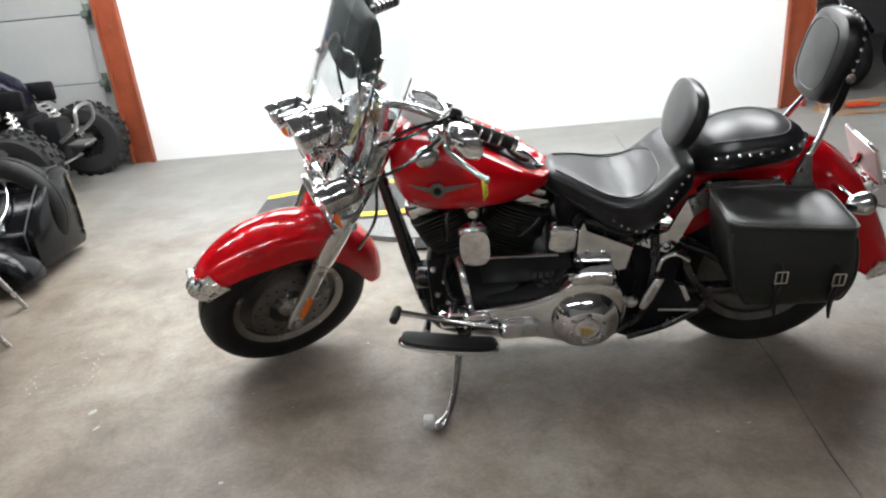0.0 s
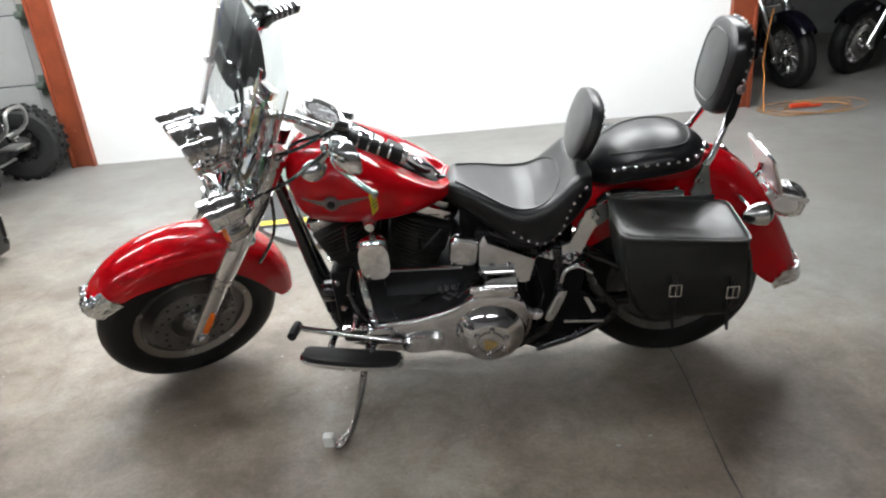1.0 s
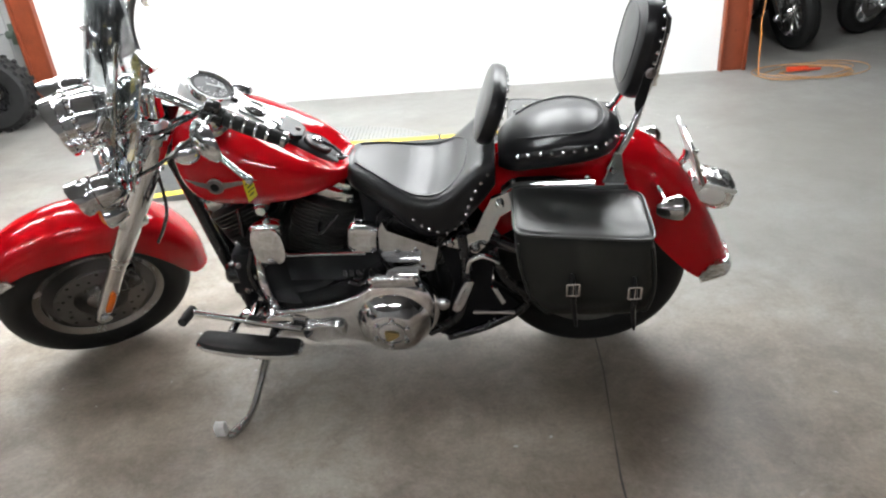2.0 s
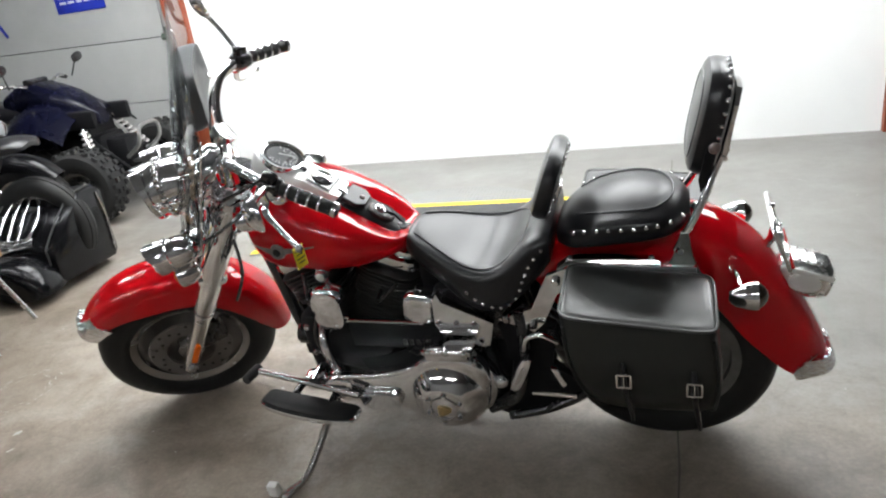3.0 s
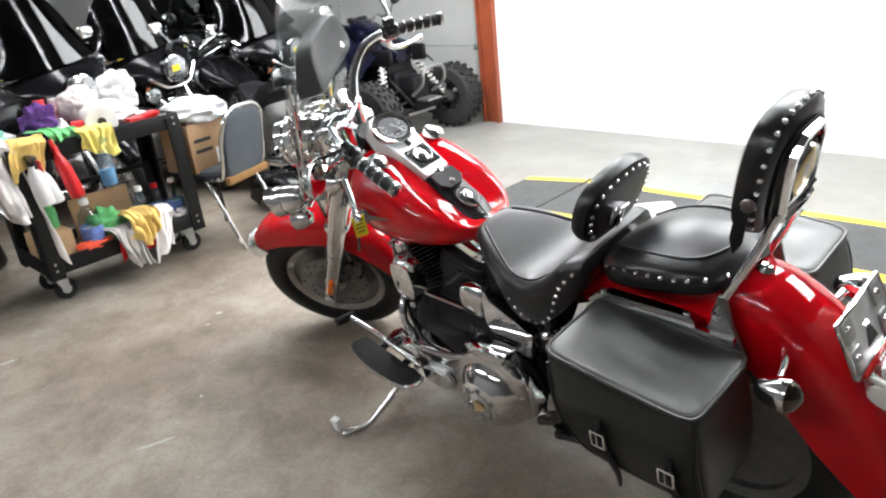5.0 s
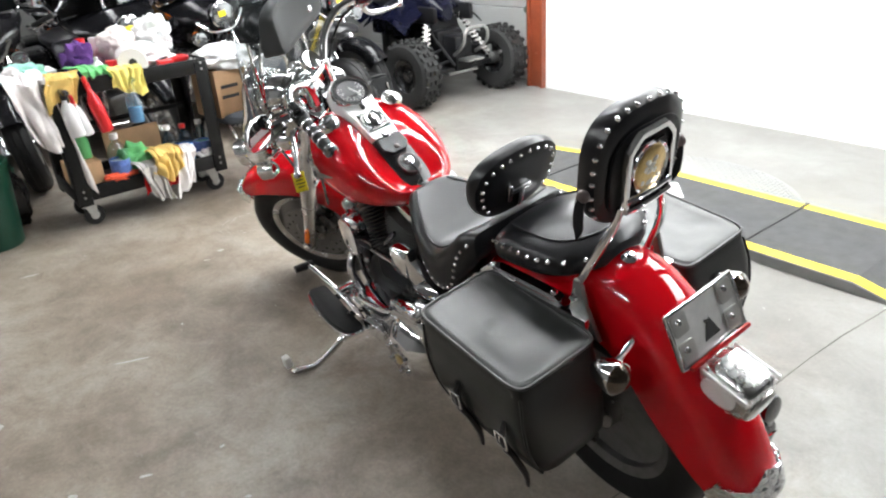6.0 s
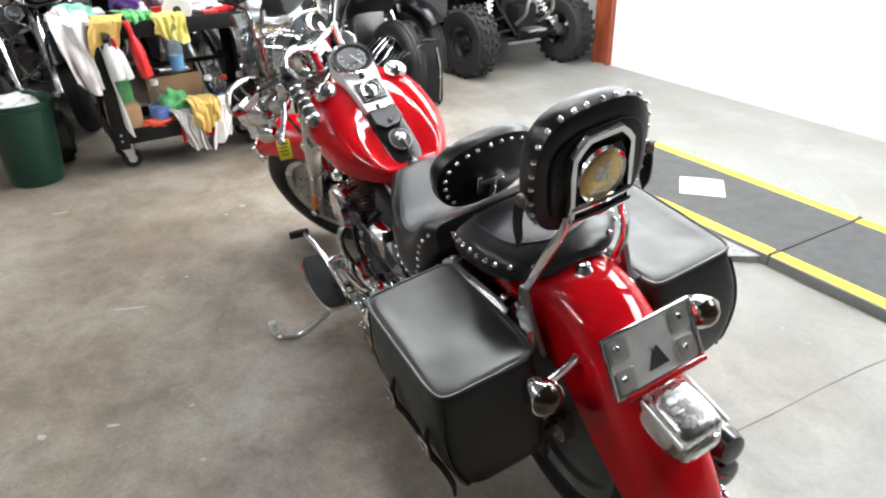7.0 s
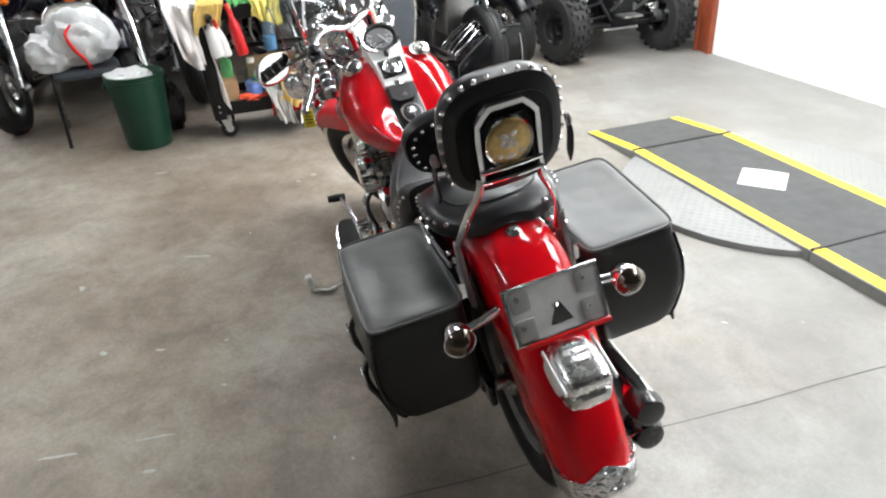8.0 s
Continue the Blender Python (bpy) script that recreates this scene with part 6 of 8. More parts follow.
    bar = part("mount_rail", loft([[(x, s * (y + u), z + v) for u, v in ((-0.01, -0.012), (0.01, -0.012), (0.012, 0.004), (-0.012, 0.004))] for x, y, z in ((0.55, 0.148, 0.698), (0.575, 0.144, 0.718), (0.6, 0.139, 0.723), (0.7, 0.134, 0.72), (0.8, 0.13, 0.716), (0.812, 0.13, 0.708))]), CHROME, b, "flat chrome strut bar beside the bag", smooth=False)
    for x, y, z in ((0.585, 0.143, 0.724), (0.79, 0.131, 0.72)):
        part("rail_bolt", ball((x, s * y, z), 0.0095, 12, (1, 1, 0.8)), CHROME, bar)


saddlebag(-1, 0.0)
saddlebag(1, 0.012)

# ---- helpers for loose things ----
def crumple(c, size, seed, mat_amp=0.28, sub=4, freq=2.6):
    """A crumpled bag or wad: a ball pushed about by noise, flat underneath."""
    bm = bmesh.new()
    bmesh.ops.create_icosphere(bm, subdivisions=sub, radius=1)
    off = Vector((seed * 3.7, seed * 1.3, seed * 7.1))
    for v in bm.verts:
        n = v.co.normalized()
        k = 1 + mat_amp * noise.noise(n * freq + off) + 0.13 * abs(noise.noise(n * 7 + off)) - 0.1 * abs(noise.noise(n * 13 + off))
        p = n * k
        v.co = Vector((c[0] + p.x * size[0], c[1] + p.y * size[1], c[2] + max(p.z, -0.75) * size[2]))
    return bm


def drape(c, width, top, fall, seed, fold=0.02, waves=3.0, flare=0.1):
    """A cloth that lies over an edge at c and hangs down; width runs along y, the fall faces +x."""

    def f(u, v):
        k = 0.72 + 0.4 * noise.noise(Vector((u * 2.2 + seed, seed * 0.3, 0.5))) + 0.28 * abs(math.sin(u * 2.4 + seed))
        L = top + fall * k
        s = v * L
        wob = noise.noise(Vector((u * 2.3 + seed, v * 2.0, seed * 1.7)))
        fine = noise.noise(Vector((u * 6.0 + seed, v * 3.5, seed * 0.9)))
        fo = fold * (math.sin(u * waves * 2 * math.pi + seed + 2.5 * wob) + 0.8 * fine) * min(1, 0.3 + v)
        y = (u - 0.5) * width * (1 + flare * (v - 0.4) * math.sin(seed * 2.1)) + 0.02 * fine
        if s < top:
            x, z = -(top - s), 0.014 + abs(fo) * 0.6 + 0.015 * abs(wob)
        else:
            x, z = 0.02 + abs(fo) + 0.012 * abs(wob), 0.014 - (s - top)
        return Vector((c[0] + x, c[1] + y + 0.06 * v * math.sin(seed), c[2] + z))
    return shell(f, 26, 26, 0.003)


def put(name, bm, mat, label, category, group=""):
    return tagged(part(name, bm, mat), label, category, group)


def cloth_mat(name, c):
    return material(name, c, 0.85, vary=0.15, scale=12, bump=0.5, bump_scale=120, specular=0.2)


C_WHITE, C_CREAM = cloth_mat("white_cloth", (0.8, 0.76, 0.75)), cloth_mat("grey_cloth", (0.5, 0.48, 0.46))
C_YELLOW, C_TAN = cloth_mat("yellow_cloth", (0.82, 0.7, 0.2)), cloth_mat("orange_cloth", (0.72, 0.5, 0.16))
C_GREEN, C_RED = cloth_mat("green_cloth", (0.14, 0.45, 0.17)), cloth_mat("red_cloth", (0.6, 0.02, 0.02))
C_PURPLE, C_ORANGE = cloth_mat("purple_cloth", (0.1, 0.04, 0.18)), cloth_mat("coral_cloth", (0.8, 0.12, 0.06))
BAGWHITE = material("white_plastic", (0.82, 0.82, 0.82), 0.35, vary=0.06, scale=9, bump=0.4, bump_scale=35)
CARD = material("cardboard", (0.42, 0.26, 0.14), 0.75, vary=0.12, scale=10, bump=0.1)
GREENBIN = material("green_plastic", (0.005, 0.045, 0.026), 0.38, vary=0.12, scale=6)
BLUEFLUID = material("blue_fluid", (0.05, 0.3, 0.62), 0.12, coat=0.6)
CLEARISH = material("cloudy_plastic", (0.55, 0.62, 0.66), 0.2, coat=0.5, alpha=0.7)
REDPLASTIC = material("red_plastic", (0.62, 0.015, 0.02), 0.3, coat=0.4)
CARTBLACK = material("cart_plastic", (0.008, 0.008, 0.008), 0.45, vary=0.2, scale=14, bump=0.1, specular=0.25)
GREYSTEEL = material("worn_steel", (0.35, 0.35, 0.34), 0.35, 0.9, vary=0.15, scale=20, rough_vary=0.1)
NAVY = material("navy_gloss", (0.0025, 0.003, 0.011), 0.26, specular=0.2, rough_vary=0.05, scale=9)
KNOB = material("knobby_rubber", (0.014, 0.014, 0.014), 0.75, vary=0.2, scale=20)

# ---- utility cart ----
CASTER = material("caster_grey", (0.52, 0.52, 0.5), 0.4, 0.15, vary=0.15, scale=25)
BLUECLEAR = material("blue_clear_plastic", (0.3, 0.42, 0.5), 0.12, coat=0.5, alpha=0.3)
cart = thing("utility_cart", "black two-shelf utility cart loaded with cleaning supplies", "utility cart", pose(-2.41, 2.035, 0, 0, 0, 1))
for z, nm in ((0.785, "top_shelf"), (0.215, "bottom_shelf")):
    sh = part(nm, box((0, 0, z - 0.025), (0.44, 0.87, 0.03), 0.006), CARTBLACK, cart, "black shelf tray")
    for s in (-1, 1):
        part("lip", box((s * 0.215, 0, z), (0.014, 0.87, 0.085), 0.005), CARTBLACK, sh)
        part("lip", box((0, s * 0.428, z), (0.43, 0.014, 0.085), 0.005), CARTBLACK, sh)
for sx in (-1, 1):
    for sy in (-1, 1):
        po_ = part("post", join(box((sx * 0.19, sy * 0.426, 0.48), (0.08, 0.012, 0.66), 0.003), box((sx * 0.224, sy * 0.395, 0.48), (0.012, 0.075, 0.66), 0.003)), CARTBLACK, cart)
        for z in (0.2, 0.235, 0.77, 0.805):
            part("bolt", ball((sx * 0.231, sy * 0.395, z), 0.007, 8, (0.6, 1, 1)), GREYSTEEL, po_)
        cx, cy = sx * 0.11, sy * 0.365
        ca = part("caster", join(box((cx, cy, 0.172), (0.1, 0.09, 0.01), 0.003), lathe([(0, 0), (0.03, 0), (0.034, 0.012), (0, 0.014)], 20, pose(cx, cy, 0.153)),
                                 *[loft([[(cx + q, cy - 0.042, 0.155), (cx + q, cy + 0.036, 0.155), (cx + q, cy + 0.03, 0.046), (cx + q, cy + 0.002, 0.046)], [(cx + q + 0.005, cy - 0.042, 0.155), (cx + q + 0.005, cy + 0.036, 0.155), (cx + q + 0.005, cy + 0.03, 0.046), (cx + q + 0.005, cy + 0.002, 0.046)]]) for q in (-0.026, 0.021)]),
                  CASTER, cart, "pressed steel swivel caster")
        part("wheel", lathe([(0, -0.016), (0.035, -0.016), (0.054, -0.013), (0.058, 0.0), (0.054, 0.013), (0.035, 0.016), (0, 0.016)], 28, pose(cx, cy + 0.016, 0.058, 0, 90, 0)), RUBBER, ca, "black caster wheel")
        part("wheel_cap", lathe([(0, 0.02), (0.014, 0.02), (0.024, 0.017), (0.026, 0.012), (0, 0.012)], 20, pose(cx, cy + 0.016, 0.058, 0, 90, 0)), CASTER, ca, "pale wheel cap")
part("back_rail", box((-0.205, 0.0, 0.5), (0.012, 0.79, 0.03), 0.003), CARTBLACK, cart)

FRONT = -2.195
put("paper_roll", join(lathe([(0.022, -0.13), (0.075, -0.13), (0.078, -0.125), (0.078, 0.125), (0.075, 0.13), (0.022, 0.13)], 32, pose(-2.33, 2.1, 0.862, 0, 90, -12), True)), PAPER, "white paper towel roll lying on the cart", "paper towel")
put("roll_core", lathe([(0, -0.012), (0.022, -0.012), (0.022, 0.128), (0, 0.128)], 16, pose(-2.33, 2.1, 0.862, 0, 90, -12)), INK, "dark hollow core of the paper towel roll", "paper core")
put("plastic_bag", crumple((-2.44, 2.2, 0.865), (0.13, 0.15, 0.075), 1), BAGWHITE, "crumpled white plastic bag on the cart", "plastic bag")
put("plastic_bag", crumple((-2.5, 2.08, 0.93), (0.1, 0.11, 0.09), 2), material("pinkish_wrap", (0.7, 0.62, 0.6), 0.5, vary=0.2, scale=14, bump=0.3), "crumpled pinkish packaging on the cart", "packaging")
put("cleaning_cloth", drape((FRONT, 2.01, 0.832), 0.17, 0.1, 0.15, 3, 0.018, 2), C_YELLOW, "bright yellow cleaning cloth over the cart edge", "cloth", "cleaning cloths")
put("cleaning_cloth", drape((FRONT, 1.72, 0.832), 0.16, 0.12, 0.17, 5, 0.012, 1.5), C_TAN, "orange-yellow cleaning cloth over the cart edge", "cloth", "cleaning cloths")
put("cleaning_cloth", drape((FRONT - 0.03, 1.83, 0.842), 0.15, 0.16, 0.05, 8, 0.02, 2), C_GREEN, "green cleaning cloth heaped on the cart", "cloth", "cleaning cloths")
put("cleaning_cloth", crumple((-2.45, 1.86, 0.88), (0.09, 0.08, 0.1), 9, 0.4), C_PURPLE, "dark purple cloth heaped on the cart", "cloth", "cleaning cloths")
put("cleaning_cloth", crumple((-2.4, 1.57, 0.85), (0.1, 0.1, 0.07), 4, 0.4), cloth_mat("teal_cloth", (0.3, 0.6, 0.5)), "teal and green cloth heaped at the cart end", "cloth", "cleaning cloths")
put("product_jar", lathe([(0, 0), (0.04, 0), (0.042, 0.005), (0.042, 0.07), (0.036, 0.078), (0.036, 0.09), (0, 0.092)], 20, pose(-2.28, 1.985, 0.79)), REDPLASTIC, "small red jar of polish on the cart", "jar")
put("product_bottle", lathe([(0, 0), (0.026, 0), (0.028, 0.01), (0.028, 0.08), (0.012, 0.1), (0.012, 0.12), (0, 0.122)], 16, pose(-2.28, 1.91, 0.79)), BAGWHITE, "small white bottle on the cart", "bottle")
put("product_tube", lathe([(0, 0), (0.02, 0), (0.024, 0.1), (0.01, 0.13), (0, 0.132)], 14, pose(-2.3, 2.28, 0.82, 0, 80, 60)), REDPLASTIC, "red and white tube lying on the cart", "tube")
put("plastic_bag", crumple((-2.52, 2.3, 0.95), (0.13, 0.1, 0.11), 51, 0.4), BAGWHITE, "tall crumpled white bag on the cart", "plastic bag")
put("product_box", box((-2.26, 2.26, 0.815), (0.07, 0.08, 0.05), 0.003), REDPLASTIC, "small red and white box on the cart", "box")
put("product_box", box((-2.36, 2.33, 0.82), (0.09, 0.06, 0.06), 0.003), PAPER, "small white box on the cart", "box")
put("cleaning_cloth", crumple((-2.32, 1.5, 0.86), (0.06, 0.05, 0.05), 61, 0.4), C_WHITE, "white cloth bundled at the cart end", "cloth", "cleaning cloths")
put("fluid_can", lathe([(0, 0), (0.033, 0), (0.034, 0.004), (0.034, 0.16), (0.026, 0.175), (0.026, 0.2), (0, 0.202)], 20, pose(-2.5, 1.9, 0.79)), REDPLASTIC, "red aerosol can on the cart", "can")
put("fluid_can", lathe([(0, 0), (0.033, 0), (0.034, 0.004), (0.034, 0.15), (0.026, 0.165), (0.026, 0.19), (0, 0.192)], 20, pose(-2.54, 1.98, 0.79)), BAGWHITE, "white aerosol can on the cart", "can")
put("white_tray", box((-2.56, 1.6, 0.845), (0.2, 0.28, 0.016), 0.006), BAGWHITE, "flat white plastic tray at the cart end", "tray")


def towel(u, v):
    """A long towel slung over the cart's end: gathered at the top, hanging to one low corner."""
    wob = noise.noise(Vector((u * 2.4, v * 1.7, 4.2)))
    f = (0.04 * math.sin(u * 13 + 4 * wob + 2.2 * v) + 0.02 * noise.noise(Vector((u * 7, v * 6, 1.3)))) * (0.45 + 0.55 * v)
    drop = 0.29 + 0.33 * u ** 1.4 + 0.03 * math.sin(9 * u)
    if v < 0.2:
        k = v / 0.2
        return Vector((-2.42 + 0.22 * k + 0.3 * f, 1.43 + 0.2 * u + 0.02 * wob, 0.835 + 0.045 * math.sin(math.pi * k) + abs(f) * 0.4))
    k = (v - 0.2) / 0.8
    return Vector((-2.19 + f + 0.02 * wob, 1.43 + (0.2 + 0.02 * k) * u + 0.07 * k + 0.012 * wob, 0.845 - drop * k))


put("towel", shell(towel, 36, 36, 0.004), C_WHITE, "long off-white towel hanging from the cart end", "towel")
put("rag", crumple((-2.27, 2.4, 0.255), (0.06, 0.07, 0.035), 71, 0.4), C_WHITE, "white rag crumpled on the lower shelf", "rag")
put("rag", drape((FRONT + 0.03, 1.99, 0.29), 0.12, 0.08, 0.24, 14, 0.03, 2.0, 0.3), C_CREAM, "greyish rag hanging from the lower shelf", "rag")
put("rag", drape((FRONT + 0.03, 2.24, 0.32), 0.12, 0.12, 0.3, 17, 0.02, 1.5), C_WHITE, "white rag hanging from the lower shelf", "rag")
put("cleaning_cloth", drape((FRONT + 0.035, 2.11, 0.34), 0.17, 0.14, 0.14, 19, 0.025, 2), C_TAN, "yellow cleaning cloth on the lower shelf", "cloth", "cleaning cloths")
put("cleaning_cloth", drape((FRONT + 0.005, 2.1, 0.27), 0.2, 0.06, 0.14, 23, 0.012, 2), C_RED, "red cleaning cloth on the lower shelf", "cloth", "cleaning cloths")
put("cleaning_cloth", crumple((-2.3, 1.98, 0.31), (0.08, 0.1, 0.09), 6, 0.4), C_GREEN, "green cloth heaped on the lower shelf", "cloth", "cleaning cloths")
put("cleaning_cloth", crumple((-2.22, 1.87, 0.262), (0.04, 0.09, 0.025), 7, 0.4), C_ORANGE, "coral-red cloth lying on the lower shelf", "cloth", "cleaning cloths")


def spray_bottle(m, body, head, label):
    t = thing("spray_bottle", label, "spray bottle", m, "spray bottles")
    part("body", lathe([(0, 0), (0.036, 0), (0.04, 0.008), (0.04, 0.12), (0.034, 0.155), (0.018, 0.185), (0.014, 0.2), (0, 0.2)], 24), body, t)
    if body is BLUECLEAR:
        part("fluid", lathe([(0, 0.003), (0.034, 0.003), (0.0375, 0.01), (0.0375, 0.085), (0, 0.086)], 20), BLUEFLUID, t, "bright blue fluid")
    h = part("trigger_head", join(lathe([(0, 0.198), (0.017, 0.198), (0.017, 0.222), (0, 0.224)], 16), box((0.018, 0, 0.238), (0.075, 0.024, 0.03), 0.007)), head, t)
    part("trigger", tube([(0.035, 0, 0.23), (0.042, 0, 0.21), (0.036, 0, 0.185)], [0.007, 0.006, 0.005], 8), head, h)
    part("nozzle", lathe([(0, 0), (0.009, 0), (0.009, 0.014), (0, 0.014)], 10, along((0.055, 0, 0.24), (1, 0, 0))), head, h)
    return t


spray_bottle(pose(FRONT + 0.035, 1.7, 0.545, 0, 0, 12) @ pose(0, 0, 0, 6, 0, 0), BAGWHITE, BLACK, "white spray bottle with black trigger hanging on the cart")
spray_bottle(pose(FRONT + 0.035, 1.845, 0.54, 0, 0, -15) @ pose(0, 0, 0, 9, 0, 0) @ Matrix.Diagonal((0.9, 0.9, 1.2, 1)), REDPLASTIC, REDPLASTIC, "red spray bottle with red trigger hanging on the cart")
spray_bottle(pose(FRONT + 0.03, 1.755, 0.54, 0, 0, 0) @ pose(0, 0, 0, 12, 0, 0) @ Matrix.Diagonal((0.7, 0.7, 0.9, 1)), BAGWHITE, REDPLASTIC, "slim white spray bottle hanging on the cart")
spray_bottle(pose(FRONT + 0.03, 2.015, 0.55, 0, 0, 10), BLUECLEAR, BOTTLE, "clear spray bottle of blue fluid hanging on the cart")


def jug(x, y, z, fluid, cap, k=1.0, label="clear bottle of blue fluid on the lower shelf"):
    t = thing("fluid_bottle", label, "bottle", pose(x, y, z) @ Matrix.Diagonal((k, k, k, 1)), "fluid bottles")
    part("fluid", lathe([(0, 0.002), (0.043, 0.002), (0.045, 0.01), (0.045, 0.1), (0, 0.101)], 20), fluid, t)
    part("shell", lathe([(0, 0), (0.046, 0), (0.048, 0.008), (0.048, 0.14), (0.04, 0.17), (0.018, 0.195), (0.016, 0.21), (0, 0.211)], 24), BOTTLE, t)
    part("cap", lathe([(0, 0.21), (0.019, 0.21), (0.02, 0.214), (0.02, 0.236), (0, 0.238)], 16), cap, t)
    part("band", lathe([(0.0482, 0.04), (0.0488, 0.04), (0.0488, 0.11), (0.0482, 0.11)], 24, None, True), material("bottle_band", (0.12, 0.2, 0.5), 0.5, vary=0.5, scale=30), t)


jug(-2.32, 2.2, 0.226, BLUEFLUID, BAGWHITE)
jug(-2.33, 2.295, 0.226, BLUEFLUID, REDPLASTIC, 0.95)
jug(-2.3, 2.385, 0.226, material("green_fluid", (0.2, 0.45, 0.35), 0.15), BAGWHITE)
jug(-2.25, 1.885, 0.226, CLEARISH, BAGWHITE, 1.15, "large clear bottle with little fluid on the lower shelf")
put("cardboard_box", join(box((-2.33, 1.7, 0.3), (0.2, 0.17, 0.14), 0.003)), CARD, "low brown cardboard box on the lower shelf", "box")
put("cardboard_flap", box((-2.45, 2.03, 0.47), (0.02, 0.32, 0.24), 0.003, m=pose(0, 0, 0)), CARD, "upright brown cardboard sheet on the lower shelf", "cardboard").matrix_basis = pose(0, 0, -0.125)
put("bead_mat", join(*[ball((-2.23 - 0.016 * i, 1.65 + 0.02 * j, 0.234), 0.0085, 6) for i in range(3) for j in range(10)]), material("bead", (0.35, 0.28, 0.16), 0.35, 0.3), "loose brown and silver beads in the tray", "beads")
put("green_bottle", lathe([(0, 0), (0.035, 0), (0.036, 0.1), (0.014, 0.13), (0.014, 0.16), (0, 0.16)], 16, pose(-2.36, 1.74, 0.371)), C_GREEN, "green bottle standing on a box", "bottle")

# ---- green bin ----
bin_ = thing("waste_bin", "dark green plastic waste bin with white liner", "waste bin", pose(-2.39, 1.19, 0))
part("tub", lathe([(0, 0.002), (0.132, 0.002), (0.138, 0.012), (0.168, 0.43), (0.177, 0.434), (0.18, 0.46), (0.172, 0.464), (0.163, 0.45), (0.13, 0.02), (0, 0.018)], 48), GREENBIN, bin_)
part("liner", crumple((0.01, -0.03, 0.44), (0.13, 0.13, 0.05), 21, 0.3), BAGWHITE, bin_, "crumpled white liner")
for s in (-1, 1):
    part("handle", box((0, s * 0.18, 0.4), (0.09, 0.022, 0.03), 0.008), GREENBIN, bin_)
put("plastic_wrapper", crumple((-2.63, 1.33, 0.72), (0.06, 0.1, 0.2), 25, 0.4), material("black_plastic_bag", (0.015, 0.015, 0.016), 0.25), "black plastic bag behind the bin", "plastic bag").location.z = -0.57


# ---- stacking chairs ----
def stacking_chair(m, cover, trim, back=None):
    t = thing("stacking_chair", "steel-framed stacking chair with grey upholstered back", "chair", m, "stacking chairs")
    for s in (-1, 1):
        part("leg", tube([(0.23, s * 0.205, 0.0), (0.1, s * 0.2, 0.3), (0.03, s * 0.19, 0.41)], 0.012, 10), SATIN, t, "bright steel leg")
        part("upright", tube([(0.0, s * 0.19, 0.42), (0.14, s * 0.19, 0.415), (0.175, s * 0.187, 0.46), (0.2, s * 0.185, 0.62)], 0.012, 10), SATIN, t)
        part("leg", tube([(-0.24, s * 0.2, 0.0), (-0.2, s * 0.19, 0.42), (0.1, s * 0.19, 0.43)], 0.012, 10), MATT, t)
    part("top_rail", tube([(0.2, -0.185, 0.62), (0.235, -0.165, 0.74), (0.245, -0.1, 0.795), (0.247, 0, 0.805), (0.245, 0.1, 0.795), (0.235, 0.165, 0.74), (0.2, 0.185, 0.62)], 0.013, 10), SATIN, t)
    part("backrest", pad(0.175, 0.21, 0.035, 3.4, basis((0.205, 0, 0.585), (0, 1, 0), (0.16, 0, 0.98)), 36, 0.4), back or cover, t, "padded chair back")
    part("back_strip", box((0.185, 0, 0.4), (0.04, 0.36, 0.045), 0.008), trim, t, "brown strip below the back")
    part("seat", pad(0.21, 0.21, 0.06, 4, pose(-0.02, 0, 0.44), 36, 0.4), cover, t, "padded grey seat")
    return t


CHAIRGREY = material("chair_vinyl", (0.055, 0.065, 0.08), 0.5, vary=0.1, scale=10, bump=0.15, bump_scale=150)
stacking_chair(pose(-2.3, 2.71, 0, 0, 0, 20), CHAIRGREY, material("brown_trim", (0.25, 0.13, 0.04), 0.5, vary=0.2))
bx = thing("cardboard_box", "open brown cardboard box standing on a chair", "box", pose(-2.36, 2.61, 0.455, 0, 0, 12))
for a, b, sx, sy in ((0.12, 0, 0.006, 0.26), (-0.12, 0, 0.006, 0.26), (0, 0.13, 0.246, 0.006), (0, -0.13, 0.246, 0.006)):
    part("side", box((a, b, 0.14), (sx, sy, 0.28), 0.001), CARD, bx)
part("base", box((0, 0, 0.006), (0.24, 0.26, 0.006)), CARD, bx)
part("sticker", box((0.1245, 0.07, 0.07), (0.002, 0.06, 0.09)), PAPER, bx, "white paper sticker")
for k in range(2):
    part("mark", box((0.1242, -0.04, 0.12 + 0.06 * k), (0.0015, 0.12, 0.02)), INK, bx)
put("plastic_bag", crumple((-2.36, 2.64, 0.785), (0.17, 0.19, 0.075), 31, 0.35), BAGWHITE, "white plastic bag lying on a cardboard box", "plastic bag")
chair_b = stacking_chair(pose(-2.8, 0.88, 0, 0, 0, 186), CHAIRGREY, MATT, material("beige_vinyl", (0.5, 0.47, 0.42), 0.6, vary=0.06))
chair_b["label"] = "stacking chair with beige back and a shopping bag on it"
put("shopping_bag", join(crumple((-2.72, 0.9, 0.63), (0.18, 0.22, 0.19), 41, 0.26), crumple((-2.7, 0.74, 0.57), (0.15, 0.15, 0.13), 47, 0.3)), material("thin_plastic", (0.62, 0.635, 0.64), 0.3, vary=0.16, scale=9, bump=0.5, bump_scale=30, rough_vary=0.1), "full white plastic shopping bag on a chair", "plastic bag")
put("bag_stripe", tube([(-2.545, 0.9, 0.75), (-2.525, 0.86, 0.7), (-2.52, 0.88, 0.62), (-2.53, 0.93, 0.54), (-2.55, 0.95, 0.47)], [0.006, 0.01, 0.011, 0.01, 0.006], 8), C_RED, "red ribbon on the white shopping bag", "ribbon")

